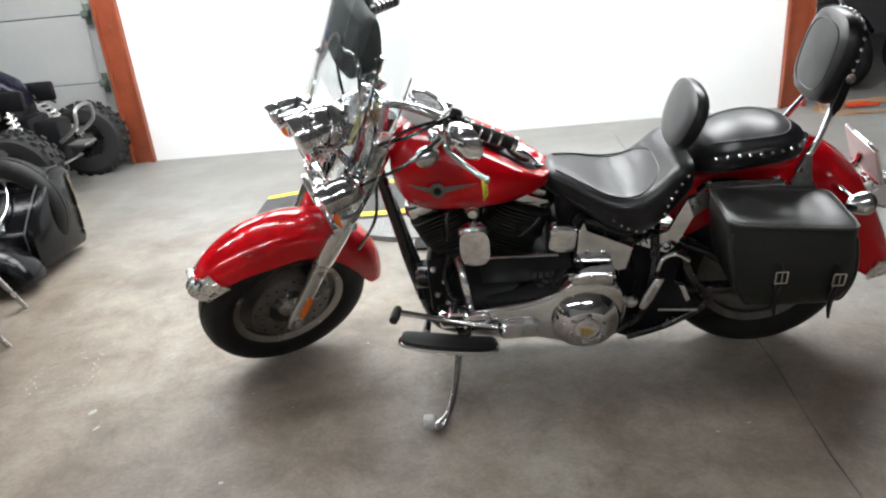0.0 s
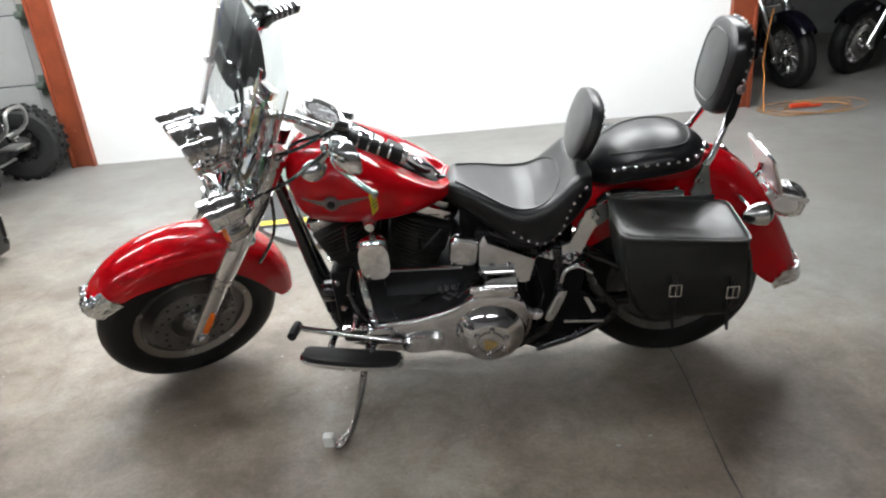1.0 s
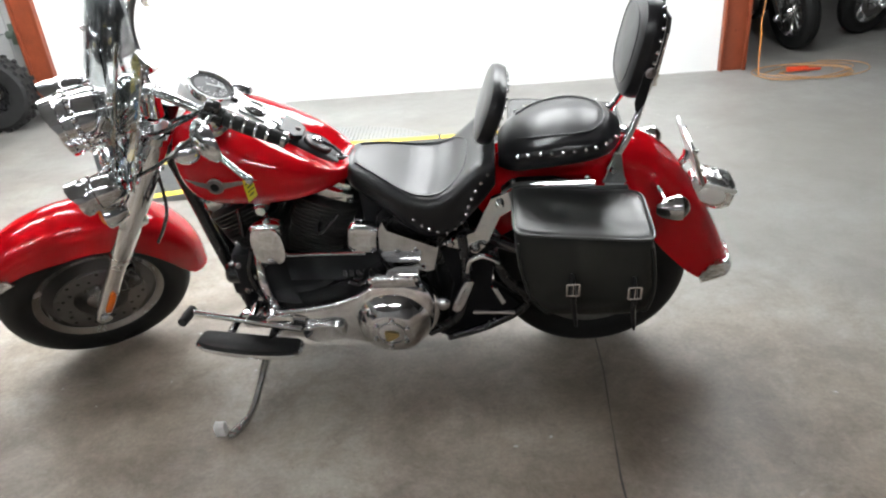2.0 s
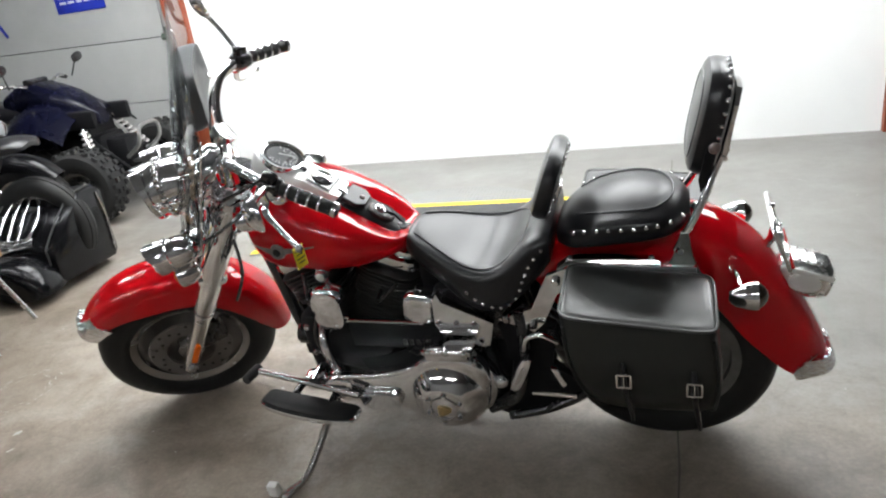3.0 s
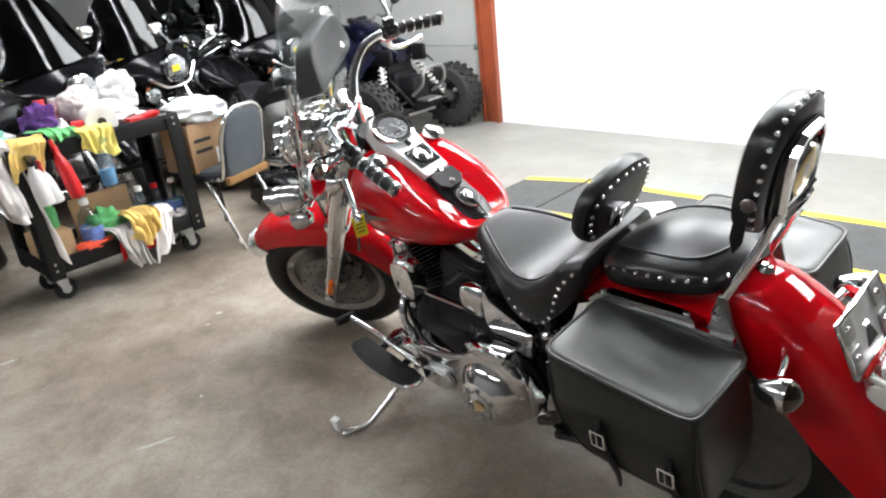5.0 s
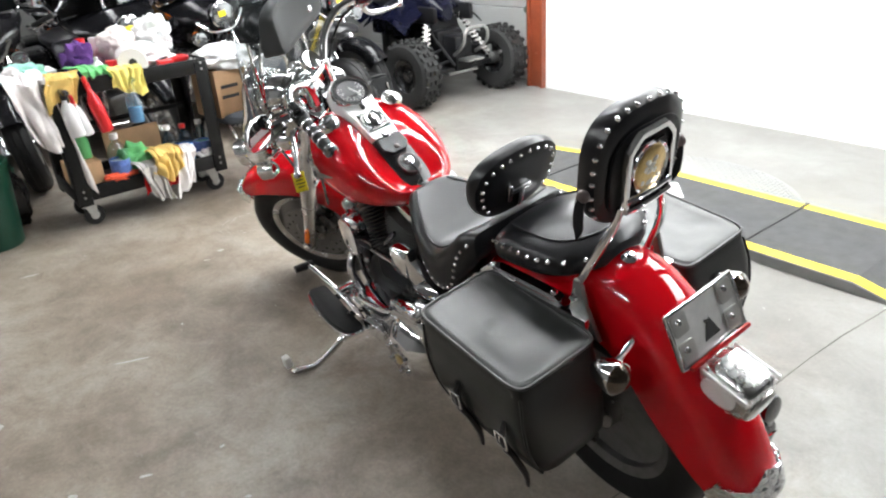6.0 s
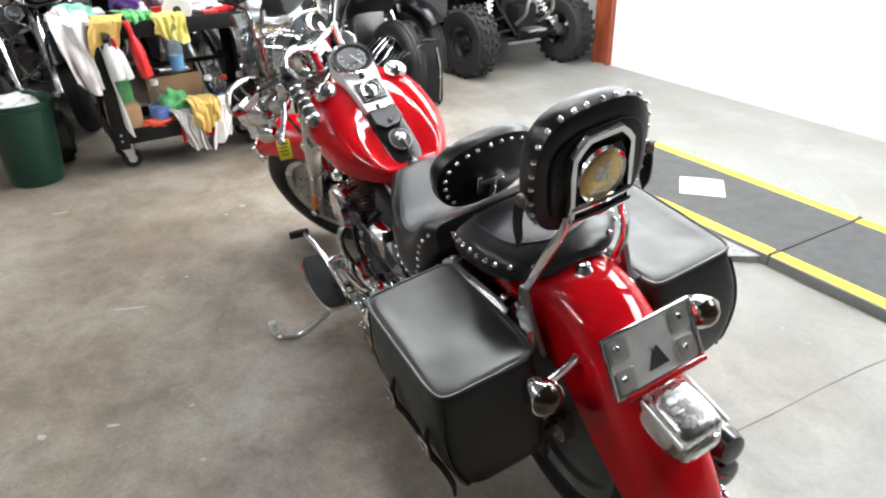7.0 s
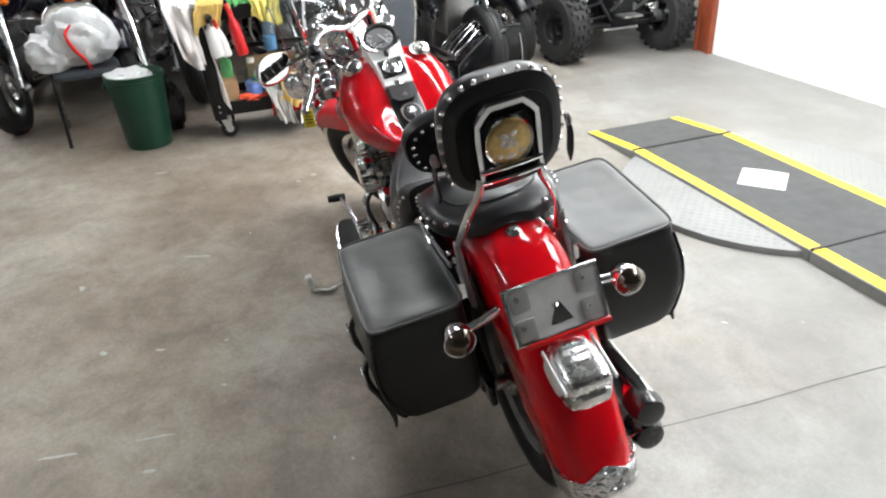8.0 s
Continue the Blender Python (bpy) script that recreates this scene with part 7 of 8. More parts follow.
# ---- quad bike ----
QB = pose(-0.33, 0, 0.03)
quad = thing("quad_bike", "navy blue sport quad bike with knobby tyres", "quad bike", pose(-2.95, 4.98, 0))


def knobby(c, r, w, toe=0):
    m = Matrix.Translation(c) @ pose(0, 0, 0, 0, 0, toe) @ SIDE
    tw = part("tyre", lathe([(r * 0.5, -w * 0.85), (r * 0.62, -w), (r * 0.86, -w), (r * 0.95, -w * 0.8), (r * 0.96, 0), (r * 0.95, w * 0.8), (r * 0.86, w), (r * 0.62, w), (r * 0.5, w * 0.85)], 40, m, True), KNOB, quad, "black knobby off-road tyre")
    lugs = []
    for k in range(22):
        a = 360 * k / 22
        for j in (-0.72, -0.24, 0.24, 0.72):
            lugs.append(box((r * 0.975, 0, j * w), (r * 0.09, 0.034, w * 0.3), 0, m=m @ pose(0, 0, 0, 0, 0, a + (8 if abs(j) < 0.5 else 0))))
    tagged(part("tread", join(*lugs), KNOB, tw, smooth=False), kind="stuff")
    part("rim", lathe([(r * 0.5, -w * 0.8), (r * 0.53, -w * 0.84), (r * 0.47, -w * 0.6), (r * 0.3, -w * 0.3), (r * 0.12, -w * 0.3), (r * 0.12, w * 0.3), (r * 0.3, w * 0.3), (r * 0.47, w * 0.6), (r * 0.53, w * 0.84), (r * 0.5, w * 0.8)], 28, m, True), BLACK, tw)
    part("hub", lathe([(0, -w * 0.5), (r * 0.2, -w * 0.45), (r * 0.22, 0), (r * 0.2, w * 0.45), (0, w * 0.5)], 16, m), SATIN, tw, "bright hub and brake")


for y in (-0.5, 0.5):
    knobby((0, y, 0.285), 0.285, 0.1, 6)
for y in (-0.48, 0.48):
    knobby((-1.25, y, 0.27), 0.27, 0.14)
for s in (-1, 1):
    for z, xo in ((0.3, 0.06), (0.3, -0.1), (0.4, 0.0)):
        part("control_arm", tube([(0.0, s * 0.42, z), (xo - 0.02, s * 0.12, z + 0.04)], 0.013, 8), MATT, quad)
    part("shock_body", tube([(0.02, s * 0.36, 0.33), (-0.16, s * 0.18, 0.7)], 0.02, 10), SATIN, quad, "silver shock absorber")
    sp_ = []
    for k in range(100):
        a = 2 * math.pi * 8 * k / 99
        p = Vector((0.02, s * 0.36, 0.33)).lerp(Vector((-0.16, s * 0.18, 0.7)), 0.08 + 0.75 * k / 99)
        sp_.append(tuple(p + Vector((0.034 * math.cos(a), 0.034 * math.sin(a), 0))))
    part("spring", tube(sp_, 0.0055, 6, 1), material("spring_white", (0.7, 0.68, 0.66), 0.35), quad, "pale coil spring")
    part("headlamp", pad(0.09, 0.05, 0.05, 2.4, basis((0.08, s * 0.17, 0.70), (0.35, -s * 1, 0.25), (-0.3, 0, 1)) if s > 0 else basis((0.08, s * 0.17, 0.70), (-0.35, -1, -0.25), (-0.3, 0, 1)), 28), LENS, quad, "clear slanted headlamp", QB)
    fnd = shell(lambda u, v: Vector((0.18 - 0.62 * u, s * (0.14 + 0.3 * v), 0.72 + 0.1 * math.sin(math.pi * u) - 0.16 * v * v + 0.03 * u)), 14, 10, 0.01)
    part("front_fender", fnd, NAVY, quad, "glossy navy front fender", QB)
    part("rear_fender", shell(lambda u, v: Vector((-0.85 - 0.6 * u, s * (0.12 + 0.3 * v), 0.72 + 0.08 * math.sin(math.pi * u) + 0.02 * u - 0.08 * v * v)), 14, 10, 0.01), NAVY, quad, "glossy navy rear fender")
    part("side_panel", box((-0.68, s * 0.2, 0.64), (0.56, 0.05, 0.24), 0.02), NAVY, quad, "dark side panel")
    part("foot_rest", box((-0.6, s * 0.33, 0.32), (0.4, 0.16, 0.025), 0.008), MATT, quad)
    part("mirror", slab(superring(0.06, 0.035, 2.5, 20), 0.02, 0.006, basis((-0.18, s * 0.4, 1.12), (0, 1, 0.3), (0, -0.3, 1))), BLACK, quad, mx=QB)
    part("mirror_stem", tube([(-0.22, s * 0.33, 0.98), (-0.19, s * 0.38, 1.1)], 0.006, 6), BLACK, quad, mx=QB)
part("nose", loft([[(x, y, zc + z) for y, z in superring(w, h, 3, 28)] for x, w, h, zc in ((0.24, 0.06, 0.05, 0.68), (0.16, 0.13, 0.1, 0.72), (0.0, 0.17, 0.13, 0.78), (-0.2, 0.16, 0.13, 0.86), (-0.4, 0.14, 0.12, 0.86), (-0.55, 0.11, 0.09, 0.82))]), NAVY, quad, "pointed navy front bodywork", QB)
part("seat", loft([[(x, y, zc + z) for y, z in superring(w, 0.07, 3.2, 24)] for x, w, zc in ((-0.45, 0.09, 0.8), (-0.6, 0.12, 0.79), (-0.9, 0.14, 0.8), (-1.2, 0.13, 0.84), (-1.32, 0.08, 0.85))]), LEATHER, quad, "black quad seat")
part("chassis", join(box((-0.5, 0, 0.42), (0.9, 0.3, 0.34), 0.04), box((0.02, 0, 0.4), (0.2, 0.2, 0.3), 0.03), box((-0.55, 0, 0.55), (0.4, 0.3, 0.2), 0.04)), MATT, quad, "black engine and chassis")
part("radiator", box((-0.16, 0, 0.56), (0.06, 0.3, 0.26), 0.012), MATT, quad, "black radiator")
part("skid_plate", box((-0.25, 0, 0.24), (0.7, 0.34, 0.02), 0.008), GREYSTEEL, quad, "scuffed steel skid plate")
part("engine", join(box((-0.62, 0, 0.42), (0.36, 0.34, 0.3), 0.05), lathe([(0, 0), (0.11, 0), (0.12, 0.02), (0.1, 0.05), (0, 0.055)], 24, along((-0.6, -0.18, 0.4), (0, -1, 0)))), FIN, quad, "dark engine")
for s in (-1, 1):
    part("frame_tube", tube([(0.1, s * 0.1, 0.3), (-0.1, s * 0.15, 0.52), (-0.3, s * 0.15, 0.72), (-0.8, s * 0.14, 0.7)], 0.017, 8), MATT, quad, "black frame tube")
    part("knuckle", join(lathe([(0, -0.03), (0.05, -0.03), (0.05, 0.03), (0, 0.03)], 14, along((0.0, s * 0.41, 0.285), (0, 1, 0))), box((0.0, s * 0.39, 0.33), (0.05, 0.04, 0.16), 0.01)), GREYSTEEL, quad, "steel steering knuckle")
    part("lower_arm", slab([(-0.16, 0.1), (0.1, 0.1), (0.04, 0.4), (-0.02, 0.4)] if s > 0 else [(-0.16, -0.1), (-0.02, -0.4), (0.04, -0.4), (0.1, -0.1)], 0.03, 0.008, pose(0, 0, 0.27)), MATT, quad, "black lower control arm")
    part("inner_panel", box((-0.25, s * 0.2, 0.72), (0.5, 0.05, 0.14), 0.02), MATT, quad, "black inner panel")
part("bumper", join(tube([(0.12, -0.12, 0.4), (0.26, -0.13, 0.5), (0.28, -0.1, 0.62), (0.28, 0.1, 0.62), (0.26, 0.13, 0.5), (0.12, 0.12, 0.4)], 0.014, 10), box((0.2, 0, 0.36), (0.14, 0.18, 0.02), 0.006, m=None)), GREYSTEEL, quad, "steel front bumper")
part("handlebar", tube([(-0.36, -0.4, 0.98), (-0.3, -0.28, 1.0), (-0.27, -0.1, 0.96), (-0.27, 0.1, 0.96), (-0.3, 0.28, 1.0), (-0.36, 0.4, 0.98)], 0.013, 10), SATIN, quad, mx=QB)
part("bar_pad", tube([(-0.28, -0.1, 0.99), (-0.28, 0.1, 0.99)], 0.03, 12), BLACK, quad, mx=QB)
for s in (-1, 1):
    part("grip", tube([(-0.335, s * 0.34, 0.99), (-0.375, s * 0.43, 0.97)], 0.018, 10), RUBBER, quad, mx=QB)


# ---- parked motorcycles behind ----
GLASSLENS = material("lamp_glass", (0.3, 0.31, 0.32), 0.08, 0.7, coat=1.0)
def parked(m, style, paint, label, screen_on=True, sticker=True, bag_z=0.5, rear=True):
    """A big parked motorcycle; its front is towards -x of its own axes. style: tour (fairing and hard bags) or cruise."""
    t = thing("parked_motorcycle", label, "motorcycle", m, "parked motorcycles")
    for nm, x in (("front_wheel", -0.84), ("rear_wheel", 0.8)):
        c = Vector((x, 0, WR))
        at = Matrix.Translation(c) @ SIDE
        w = part(nm, tyre(c), RUBBER, t, "black road tyre")
        part("rim", lathe([(0.2, -0.045), (0.216, -0.05), (0.21, -0.03), (0.19, -0.02), (0.19, 0.02), (0.21, 0.03), (0.216, 0.05), (0.2, 0.045), (0.18, 0.03), (0.18, -0.03)], 40, at, True), SATIN, w)
        part("hub", lathe([(0, -0.07), (0.03, -0.07), (0.05, -0.04), (0.05, 0.04), (0.03, 0.07), (0, 0.07)], 20, at), SATIN, w)
        for k in range(9):
            a = 2 * math.pi * k / 9
            part("spoke", tube([tuple(at @ Vector((0.04 * math.cos(a), 0.04 * math.sin(a), 0.0))), tuple(at @ Vector((0.19 * math.cos(a), 0.19 * math.sin(a), 0.0)))], [0.017, 0.011], 8), SATIN, w)
        part("brake_disc", lathe([(0.09, 0.058), (0.145, 0.058), (0.145, 0.063), (0.09, 0.063)], 40, at, True), ALLOY, w)
    farc = [(-0.84 - 0.365 * math.cos(radians(a)), 0, WR + 0.365 * math.sin(radians(a))) for a in range(35, 186, 15)]
    part("front_fender", crown(farc, lambda u: 0.08, lambda u: 0.09, 0.05, 0.004, 20, 14), paint, t, "glossy front fender")
    rarc = [(0.42, 0, 0.68), (0.55, 0, 0.73), (0.7, 0, 0.76), (0.85, 0, 0.75), (1.0, 0, 0.69), (1.1, 0, 0.58), (1.17, 0, 0.44), (1.19, 0, 0.33)]
    if rear:
        part("rear_fender", crown(rarc, lambda u: 0.1, lambda u: 0.13, 0.06, 0.004, 24, 14), paint, t, "glossy rear fender")
    for s in (-1, 1):
        part("fork_leg", tube([(-0.84, s * 0.115, WR - 0.03), (-0.66, s * 0.115, 0.62), (-0.5, s * 0.115, 0.92)], [0.026, 0.028, 0.033], 14), CHROME, t, "chrome fork leg")
        part("indicator", ball((-0.66, s * 0.2, 0.82), 0.035, 12), AMBER, t, "amber indicator")
        part("crash_bar", tube([(-0.36, s * 0.06, 0.66), (-0.38, s * 0.3, 0.62), (-0.36, s * 0.37, 0.48), (-0.34, s * 0.3, 0.3), (-0.32, s * 0.06, 0.24)], 0.016, 10), CHROME, t, "chrome crash bar")
        part("footboard", slab(superring(0.16, 0.05, 3, 24), 0.025, 0.006, pose(-0.22, s * 0.32, 0.29)), RUBBER, t)
        part("muffler", tube([(-0.15, s * 0.16, 0.26), (0.3, s * 0.2, 0.25), (0.7, s * 0.22, 0.26), (1.1 if rear else 0.9, s * 0.22, 0.28)], [0.03, 0.035, 0.045, 0.043], 14), CHROME, t, "chrome muffler")
        part("grip", tube([(-0.3, s * 0.3, 1.08), (-0.17, s * 0.4, 1.04)], 0.02, 10), RUBBER, t)
        part("mirror", slab(superring(0.06, 0.04, 2.4, 20), 0.025, 0.008, basis((-0.34, s * 0.36, 1.2), (0, 1, 0.1), (0, -0.1, 1))), CHROME, t, "chrome mirror")
        part("mirror_stem", tube([(-0.3, s * 0.28, 1.08), (-0.33, s * 0.35, 1.18)], 0.007, 6), CHROME, t)
        if style == "tour":
            bg = part("hard_bag", loft([[(x, s * (0.27 + yy), bag_z + zz) for yy, zz in superring(w, h, 5, 28)] for x, w, h in ((0.5, 0.1, 0.13), (0.53, 0.115, 0.155), (0.8, 0.12, 0.165), (1.08, 0.115, 0.155), (1.12, 0.1, 0.13))]), paint, t, "glossy hard side case")
            part("lid_seam", tube([(0.49, s * 0.39, bag_z + 0.1), (0.8, s * 0.394, bag_z + 0.105), (1.12, s * 0.385, bag_z + 0.1)], 0.004, 6), INK, bg)
            part("latch", box((0.8, s * 0.392, bag_z + 0.1), (0.07, 0.01, 0.03), 0.004), CHROME, bg)
            part("latch", box((1.125, s * 0.27, bag_z + 0.1), (0.01, 0.04, 0.05), 0.004), CHROME, bg)
            part("bag_guard", tube([(0.46, s * 0.16, 0.34), (0.46, s * 0.4, 0.36), (0.8, s * 0.41, 0.34), (1.15, s * 0.39, 0.36), (1.15, s * 0.2, 0.36)], 0.011, 8), CHROME, bg, "chrome bag guard")
    part("handlebar", tube([(-0.2, -0.38, 1.05), (-0.32, -0.27, 1.09), (-0.4, -0.12, 1.06), (-0.42, 0, 1.0), (-0.4, 0.12, 1.06), (-0.32, 0.27, 1.09), (-0.2, 0.38, 1.05)], 0.014, 10), CHROME, t, "chrome handlebar")
    part("instrument", lathe([(0, -0.04), (0.04, -0.035), (0.05, 0.0), (0.046, 0.006), (0, 0.004)], 24, along((-0.45, 0, 1.08), (0.6, 0, 0.8))), CHROME, t, "chrome instrument pod")
    part("fork_clamp", slab(superring(0.15, 0.05, 3, 24), 0.03, 0.006, along((-0.5, 0, 0.95), (0.5, 0, 0.86))), CHROME, t)
    for s in (-1, 1):
        part("cable", tube([(-0.3, s * 0.28, 1.09), (-0.46, s * 0.3, 1.0), (-0.55, s * 0.16, 0.88), (-0.5, s * 0.06, 0.7)], 0.006, 6), BLACK, t)
        part("hand_lever", tube([(-0.33, s * 0.27, 1.08), (-0.34, s * 0.32, 1.07), (-0.24, s * 0.43, 1.03)], 0.008, 8), CHROME, t, "polished hand lever")
        part("fork_cover", tube([(-0.72, s * 0.115, 0.52), (-0.58, s * 0.115, 0.78)], [0.034, 0.04], 14), CHROME, t, "chrome fork cover")
        part("axle_cap", ball((-0.84, s * 0.15, WR - 0.03), 0.028, 12), CHROME, t)
        part("side_cover", slab(superring(0.09, 0.06, 3, 24), 0.03, 0.008, Matrix.Translation((0.3, s * 0.17, 0.52)) @ SIDE), CHROME, t, "chrome side cover")
        part("header_pipe", tube([(-0.2, s * 0.09, 0.55), (-0.27, s * 0.17, 0.5), (-0.24, s * 0.19, 0.36), (-0.1, s * 0.18, 0.27)], 0.024, 12), CHROME, t, "chrome exhaust header")
    part("fuel_tank", loft([tank_ring(x) for x in xs[::2]]), paint, t, "glossy fuel tank", angle=60)
    part("seat", upholstery(RIDER, 18, 2), LEATHER, t, "black leather seat")
    part("pillion", upholstery(PILLION, 16, 2), LEATHER, t, "black leather pillion seat")
    part("engine", join(box((-0.02, 0, 0.33), (0.55, 0.34, 0.26), 0.05), lathe([(0, -0.02), (0.1, -0.02), (0.11, 0.0), (0, 0.02)], 24, Matrix.Translation((0.16, -0.19, 0.32)) @ SIDE), box((0.3, 0, 0.5), (0.3, 0.26, 0.3), 0.04)), ALLOY, t, "grey alloy engine")
    for lean in (-23, 22):
        mm = Matrix.Translation((-0.1, 0, 0.3)) @ pose(0, 0, 0, 0, lean, 0)
        cy = part("cylinder", lathe([(0, 0.1), (0.06, 0.1), (0.06, 0.38), (0, 0.38)], 16, mm), FIN, t)
        tagged(part("cooling_fin", join(*[slab(superring(0.09, 0.09, 3.4, 16), 0.006, 0.001, mm @ pose(0, 0, 0.13 + 0.02 * k)) for k in range(11)]), ALLOY, cy, "cooling fins"), kind="stuff")
        part("rocker_cover", pad(0.09, 0.08, 0.06, 4, mm @ pose(0, 0, 0.38), 24), CHROME, cy)
    part("air_cleaner", lathe([(0, 0), (0.09, 0), (0.095, 0.02), (0.08, 0.05), (0, 0.055)], 28, along((-0.12, 0.14, 0.56), (0, 1, 0))), CHROME, t)
    part("frame", tube([(-0.5, 0, 0.92), (-0.42, 0, 0.6), (-0.33, 0, 0.24), (-0.1, 0, 0.17), (0.5, 0, 0.2), (0.8, 0, WR)], 0.03, 10), BLACK, t)
    if rear:
        part("tail_lamp", pad(0.05, 0.035, 0.06, 4, basis((1.16, 0, 0.6), (0, 1, 0), (0, 0, 1)), 24), REDLENS, t, "red tail lamp")
    hl = part("headlamp", lathe([(0, -0.14), (0.05, -0.13), (0.085, -0.06), (0.095, 0.0), (0.098, 0.02), (0.09, 0.026), (0, 0.024)], 28, along((-0.74, 0, 0.93) if style == "tour" else (-0.64, 0, 0.9), (-1, 0, -0.03))), CHROME, t, "chrome headlamp")
    hx = -0.765 if style == "tour" else -0.665
    part("lens", lathe([(0, 0.03), (0.05, 0.026), (0.086, 0.014), (0, 0.0)], 24, along((hx - 0.002, 0, 0.93 if style == "tour" else 0.9), (-1, 0, -0.03))), GLASSLENS, hl)
    if sticker:
        part("sticker", box((0, 0, 0), (0.003, 0.06, 0.04), 0.001), YELLOW, hl, "yellow lot sticker", Matrix.Translation((hx - 0.032, 0.02, 0.945 if style == "tour" else 0.915)))
    if style == "tour":
        part("fairing", shell(lambda u, v: Vector((-0.74 + 1.5 * (0.62 * (u - 0.5)) ** 2 + 0.22 * (v - 0.25) ** 2 + 0.05 * v, 0.62 * (u - 0.5) * (1 - 0.25 * (1 - v)), 0.83 + 0.25 * v - 0.1 * abs(2 * u - 1) ** 2 * v + 0.06 * abs(2 * u - 1) ** 2)), 24, 12, 0.012), paint, t, "thin glossy fork-mounted fairing")
        part("fairing_trim", tube([(-0.7, -0.2, 0.92), (-0.735, -0.1, 0.83), (-0.745, 0, 0.815), (-0.735, 0.1, 0.83), (-0.7, 0.2, 0.92)], 0.012, 8), CHROME, t, "chrome fairing trim")
        for s in (-1, 1):
            sl = part("spot_lamp", lathe([(0, -0.08), (0.03, -0.075), (0.05, -0.04), (0.056, 0.0), (0.05, 0.012), (0, 0.014)], 20, along((-0.7, s * 0.2, 0.8), (-1, 0, 0))), CHROME, t, "chrome passing lamp")
            part("lens", lathe([(0, 0.018), (0.03, 0.016), (0.046, 0.012), (0, 0.01)], 20, along((-0.702, s * 0.2, 0.8), (-1, 0, 0))), GLASSLENS, sl)
        if rear:
            part("tour_rack", join(tube([(0.86, -0.12, 0.86), (1.1, -0.13, 0.88), (1.16, 0, 0.88), (1.1, 0.13, 0.88), (0.86, 0.12, 0.86)], 0.009, 8), *[tube([(0.9, y, 0.865), (1.12, y, 0.89)], 0.007, 8) for y in (-0.07, 0, 0.07)]), CHROME, t, "chrome luggage rack")
    if screen_on:
        part("windscreen", shell(lambda u, v: Vector((-0.6 + 0.2 * v + 1.1 * (0.62 * (u - 0.5)) ** 2, 0.62 * (u - 0.5), 1.08 + ((0.46 if style == "tour" else 0.36) - 0.3 * abs(2 * u - 1) ** 2.5) * v)), 18, 10, 0.004), SMOKE if style == "tour" else CLEAR_LOW, t, "smoked windscreen" if style == "tour" else "clear windscreen")
    return t


CLEAR_LOW = clear("clear_acrylic", (0.72, 0.74, 0.74), 0.03, 0.35)
SMOKE = clear("smoked_screen", (0.1, 0.1, 0.105), 0.06, 0.12)
PLUM = material("dark_plum_paint", (0.005, 0.0045, 0.009), 0.16, specular=0.22, coat=0.1)
DARK = material("parked_black", (0.005, 0.005, 0.006), 0.17, specular=0.22, coat=0.1, rough_vary=0.06, scale=8)
BRONZE = material("bronze_paint", (0.12, 0.065, 0.02), 0.25, 0.4, coat=0.8)
LOT = "black touring motorcycle with fairing and yellow lot sticker"
tour = parked(pose(-3.95, 2.42, 0, 0, 0, 186) @ pose(0, 0, 0, -8, 0, 0), "tour", DARK, LOT)
cruise = parked(pose(-3.9, 0.42, 0, 0, 0, 176) @ pose(0, 0, 0, -8, 0, 0), "cruise", PLUM, "dark cruiser motorcycle with clear windscreen and much chrome")
parked(pose(-5.9, 3.55, 0, 0, 0, 186) @ pose(0, 0, 0, -8, 0, 0), "cruise", BRONZE, "bronze and black cruiser motorcycle with chrome forks", False)
for x, y, rz in ((-3.84, 3.95, 188), (-4.14, 3.12, 188), (-4.05, 1.72, 172), (-5.6, 0.8, 182), (-5.7, 2.6, 176), (-6.0, 4.45, 170), (-5.9, 5.1, 172)):
    copy_thing(tour, pose(x, y, 0, 0, 0, rz) @ pose(0, 0, 0, -8, 0, 0))
for x, y, rz in ((-4.05, 1.1, 184), (-5.6, 1.65, 178), (-3.9, -0.45, 178), (-5.5, -0.1, 178)):
    copy_thing(cruise, pose(x, y, 0, 0, 0, rz) @ pose(0, 0, 0, -8, 0, 0))
low = parked(pose(-3.27, 3.5, 0, 0, 0, 4), "cruise", DARK, "black custom motorcycle with low side case and chrome engine", True, False, 0.5, False)
INLOW = low.matrix_basis.inverted() @ Matrix.Translation((-0.05, 0, 0))
BOOT = [(3.31, 0.05), (3.285, 0.1), (3.285, 0.22), (3.31, 0.29), (3.55, 0.48), (3.6, 0.5), (3.74, 0.5), (3.78, 0.46), (3.78, 0.08), (3.75, 0.04)]
case = part("side_case", loft([[(x, 3.53 + (y - 3.53) * k, 0.27 + (z - 0.27) * k) for y, z in BOOT] for x, k in ((-2.7, 0.86), (-2.69, 0.95), (-2.66, 1.0), (-2.19, 1.0), (-2.165, 0.97), (-2.155, 0.9))]), DARK, low, "low glossy black side case", INLOW)
part("lid_seam", tube([(-2.2, 3.284, 0.06), (-2.2, 3.281, 0.22), (-2.2, 3.306, 0.294), (-2.2, 3.55, 0.485), (-2.2, 3.75, 0.504)], 0.005, 6), INK, case, mx=INLOW)
for y, z in ((3.3, 0.13), (3.5, 0.42)):
    part("latch", box((-2.168, y + 0.03, z), (0.016, 0.036, 0.026), 0.004), SATIN, case, "small bright latch", INLOW)
part("edge_trim", tube([(-2.152, 3.74, 0.09), (-2.15, 3.745, 0.3), (-2.152, 3.72, 0.46)], 0.005, 6), SATIN, case, "thin bright edge trim", INLOW)
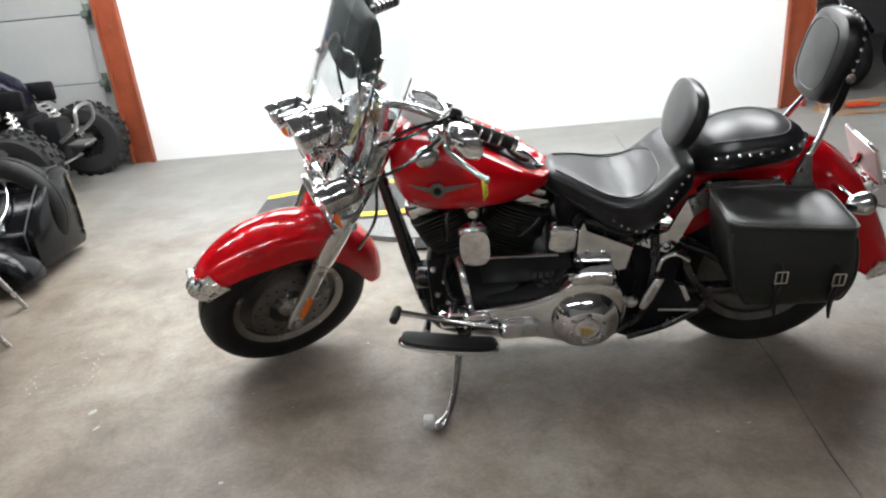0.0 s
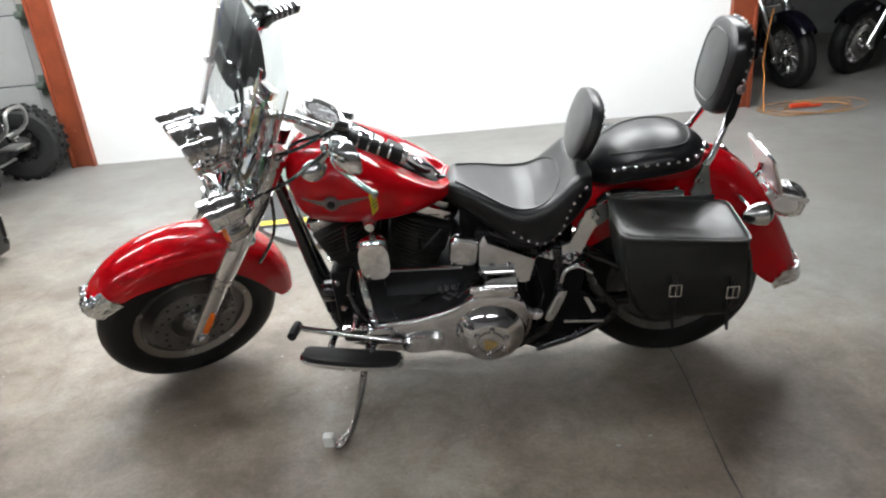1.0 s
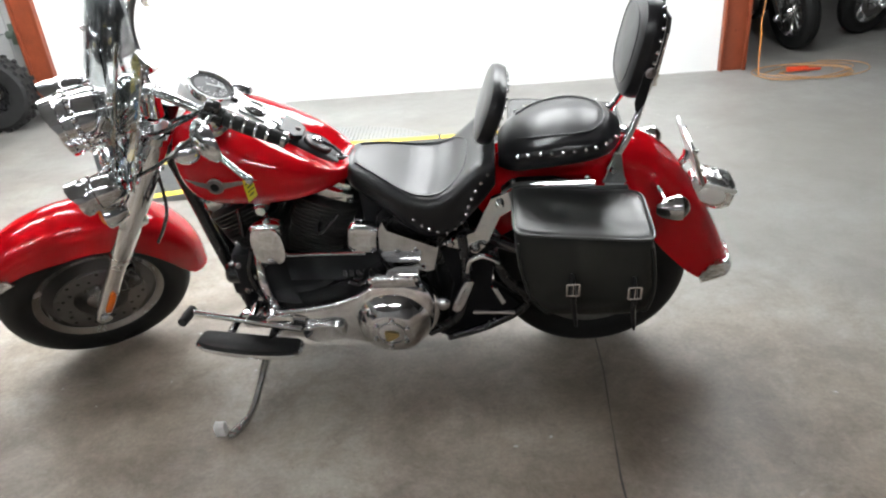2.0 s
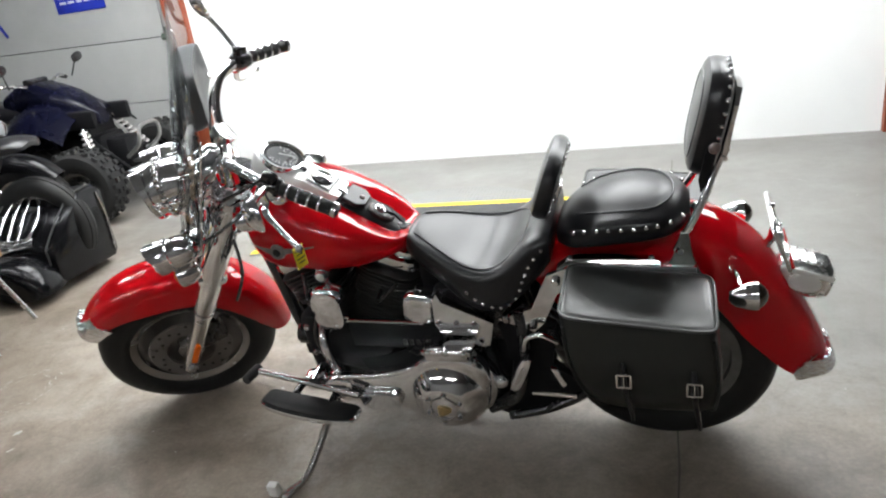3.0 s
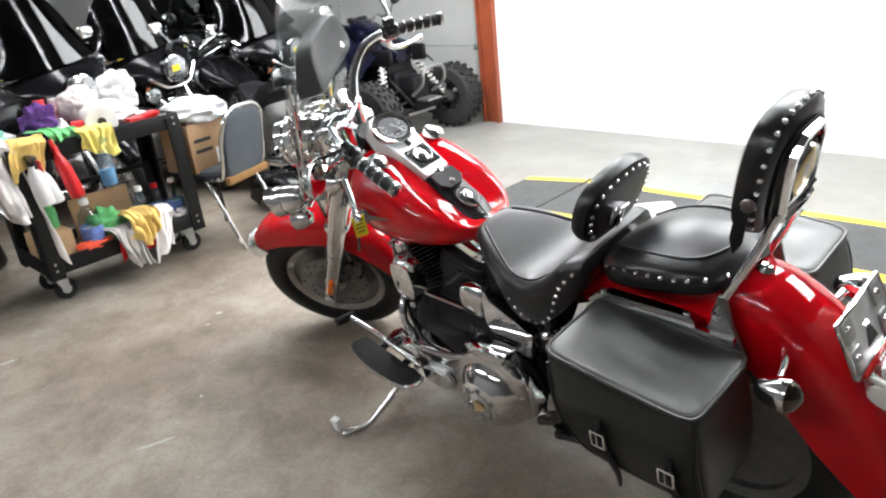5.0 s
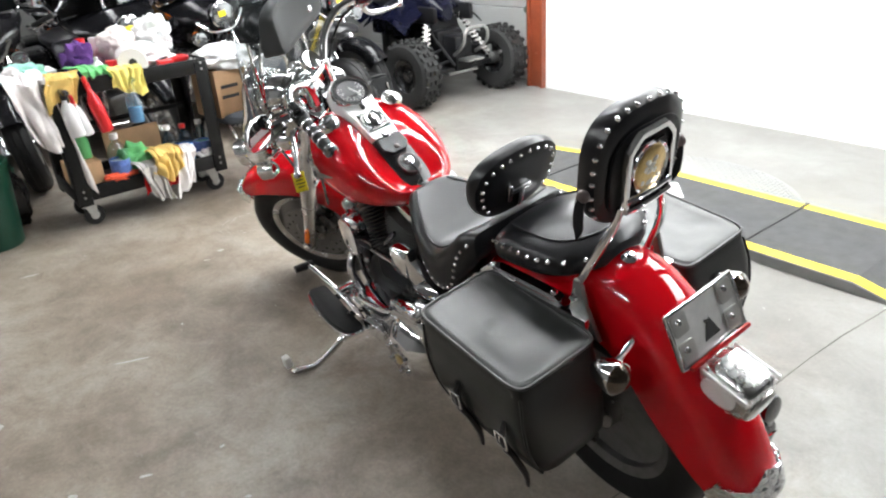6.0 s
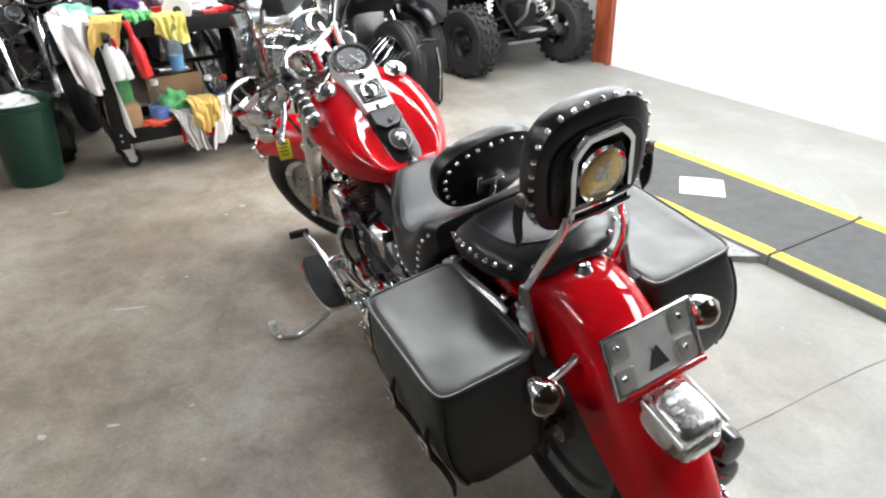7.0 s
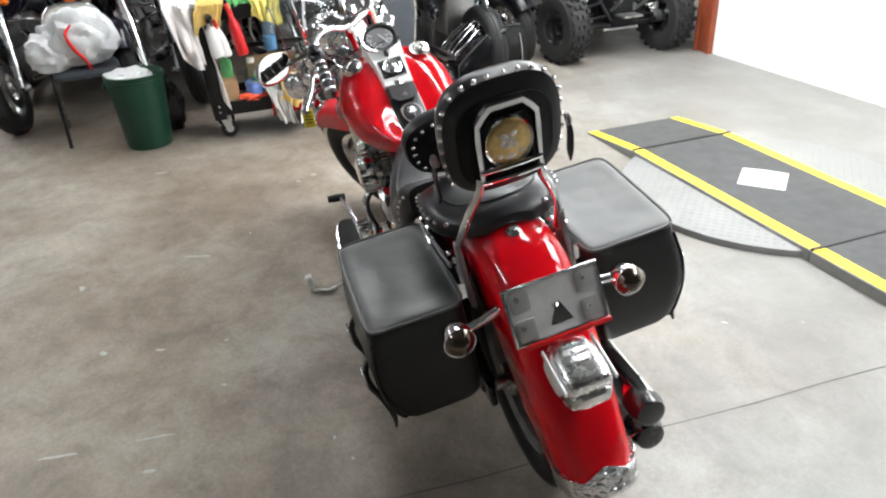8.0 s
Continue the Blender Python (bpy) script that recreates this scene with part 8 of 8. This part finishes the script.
part("low_fender", crown([(0.8 - 0.27 * math.cos(radians(a)), -0.37, 0.06 + 0.2 * math.sin(radians(a))) for a in range(10, 181, 17)], lambda u: 0.12, lambda u: 0.16, 0.07, 0.005, 24, 16), DARK, low, "low rounded black fender")
part("low_wheel", lathe([(0.03, -0.05), (0.09, -0.06), (0.105, -0.045), (0.11, 0.0), (0.105, 0.045), (0.09, 0.06), (0.03, 0.05)], 36, Matrix.Translation((0.8, -0.37, 0.111)) @ SIDE, True), RUBBER, low, "small black tyre under the fender")
RACKM = INLOW @ basis((-2.47, 3.405, 0.405), (1, 0.03, 0), (-0.1, 0.77, 0.63))
rk = part("chrome_rack", tube([(-0.1, -0.14, 0), (-0.15, -0.1, 0), (-0.14, 0.02, 0), (-0.11, 0.13, 0), (-0.05, 0.16, 0), (0.06, 0.16, 0), (0.12, 0.12, 0), (0.15, 0.02, 0), (0.14, -0.1, 0), (0.09, -0.14, 0), (-0.1, -0.14, 0)], 0.008, 10), CHROME, low, "chrome luggage rack with five bars", RACKM)
for k in range(3):
    part("rack_bar", tube([(-0.07 + 0.07 * k, -0.14, 0.003), (-0.065 + 0.065 * k, 0.02, 0.012), (-0.05 + 0.055 * k, 0.16, 0.003)], 0.007, 10), CHROME, rk, mx=RACKM)
copy_thing(cruise, pose(3.33, 7.1, 0, 0, 0, 98) @ pose(0, 0, 0, -8, 0, 0))
copy_thing(tour, pose(4.95, 7.0, 0, 0, 0, 24) @ pose(0, 0, 0, 8, 0, 0))
copy_thing(cruise, pose(6.6, 5.6, 0, 0, 0, 30) @ pose(0, 0, 0, 8, 0, 0))

# orange extension cord on the floor by the right post
cord = thing("extension_cord", "coiled orange extension cord on the floor", "extension cord", pose(3.2, 5.45, 0))
pts = []
for k in range(110):
    a = 2 * math.pi * k / 21
    r = 0.55 + 0.4 * k / 110 + 0.16 * math.sin(k * 0.37)
    pts.append((0.38 * r * math.cos(a) + 0.05 * math.sin(0.31 * k), 0.24 * r * math.sin(a) + 0.03 * math.cos(0.53 * k), 0.006 + 0.003 * (k // 21)))
part("cord", tube(pts, 0.0042, 6, 3), material("cord_orange", (0.36, 0.19, 0.08), 0.55, vary=0.2, scale=12), cord)
part("cord_end", tube([(-0.36, 0.0, 0.008), (-0.35, 0.06, 0.12), (-0.31, 0.16, 0.26), (-0.28, 0.26, 0.34), (-0.22, 0.36, 0.52), (-0.16, 0.42, 0.74)], 0.005, 6), material("cord_bright", (0.6, 0.24, 0.06), 0.5), cord, "bright orange cord rising to an outlet")
put("hand_tool", join(box((3.13, 5.47, 0.03), (0.16, 0.04, 0.035), 0.012), box((3.24, 5.44, 0.028), (0.1, 0.02, 0.02), 0.006)), material("tool_red", (0.6, 0.06, 0.02), 0.4), "red-orange hand tool lying on the cord", "tool")
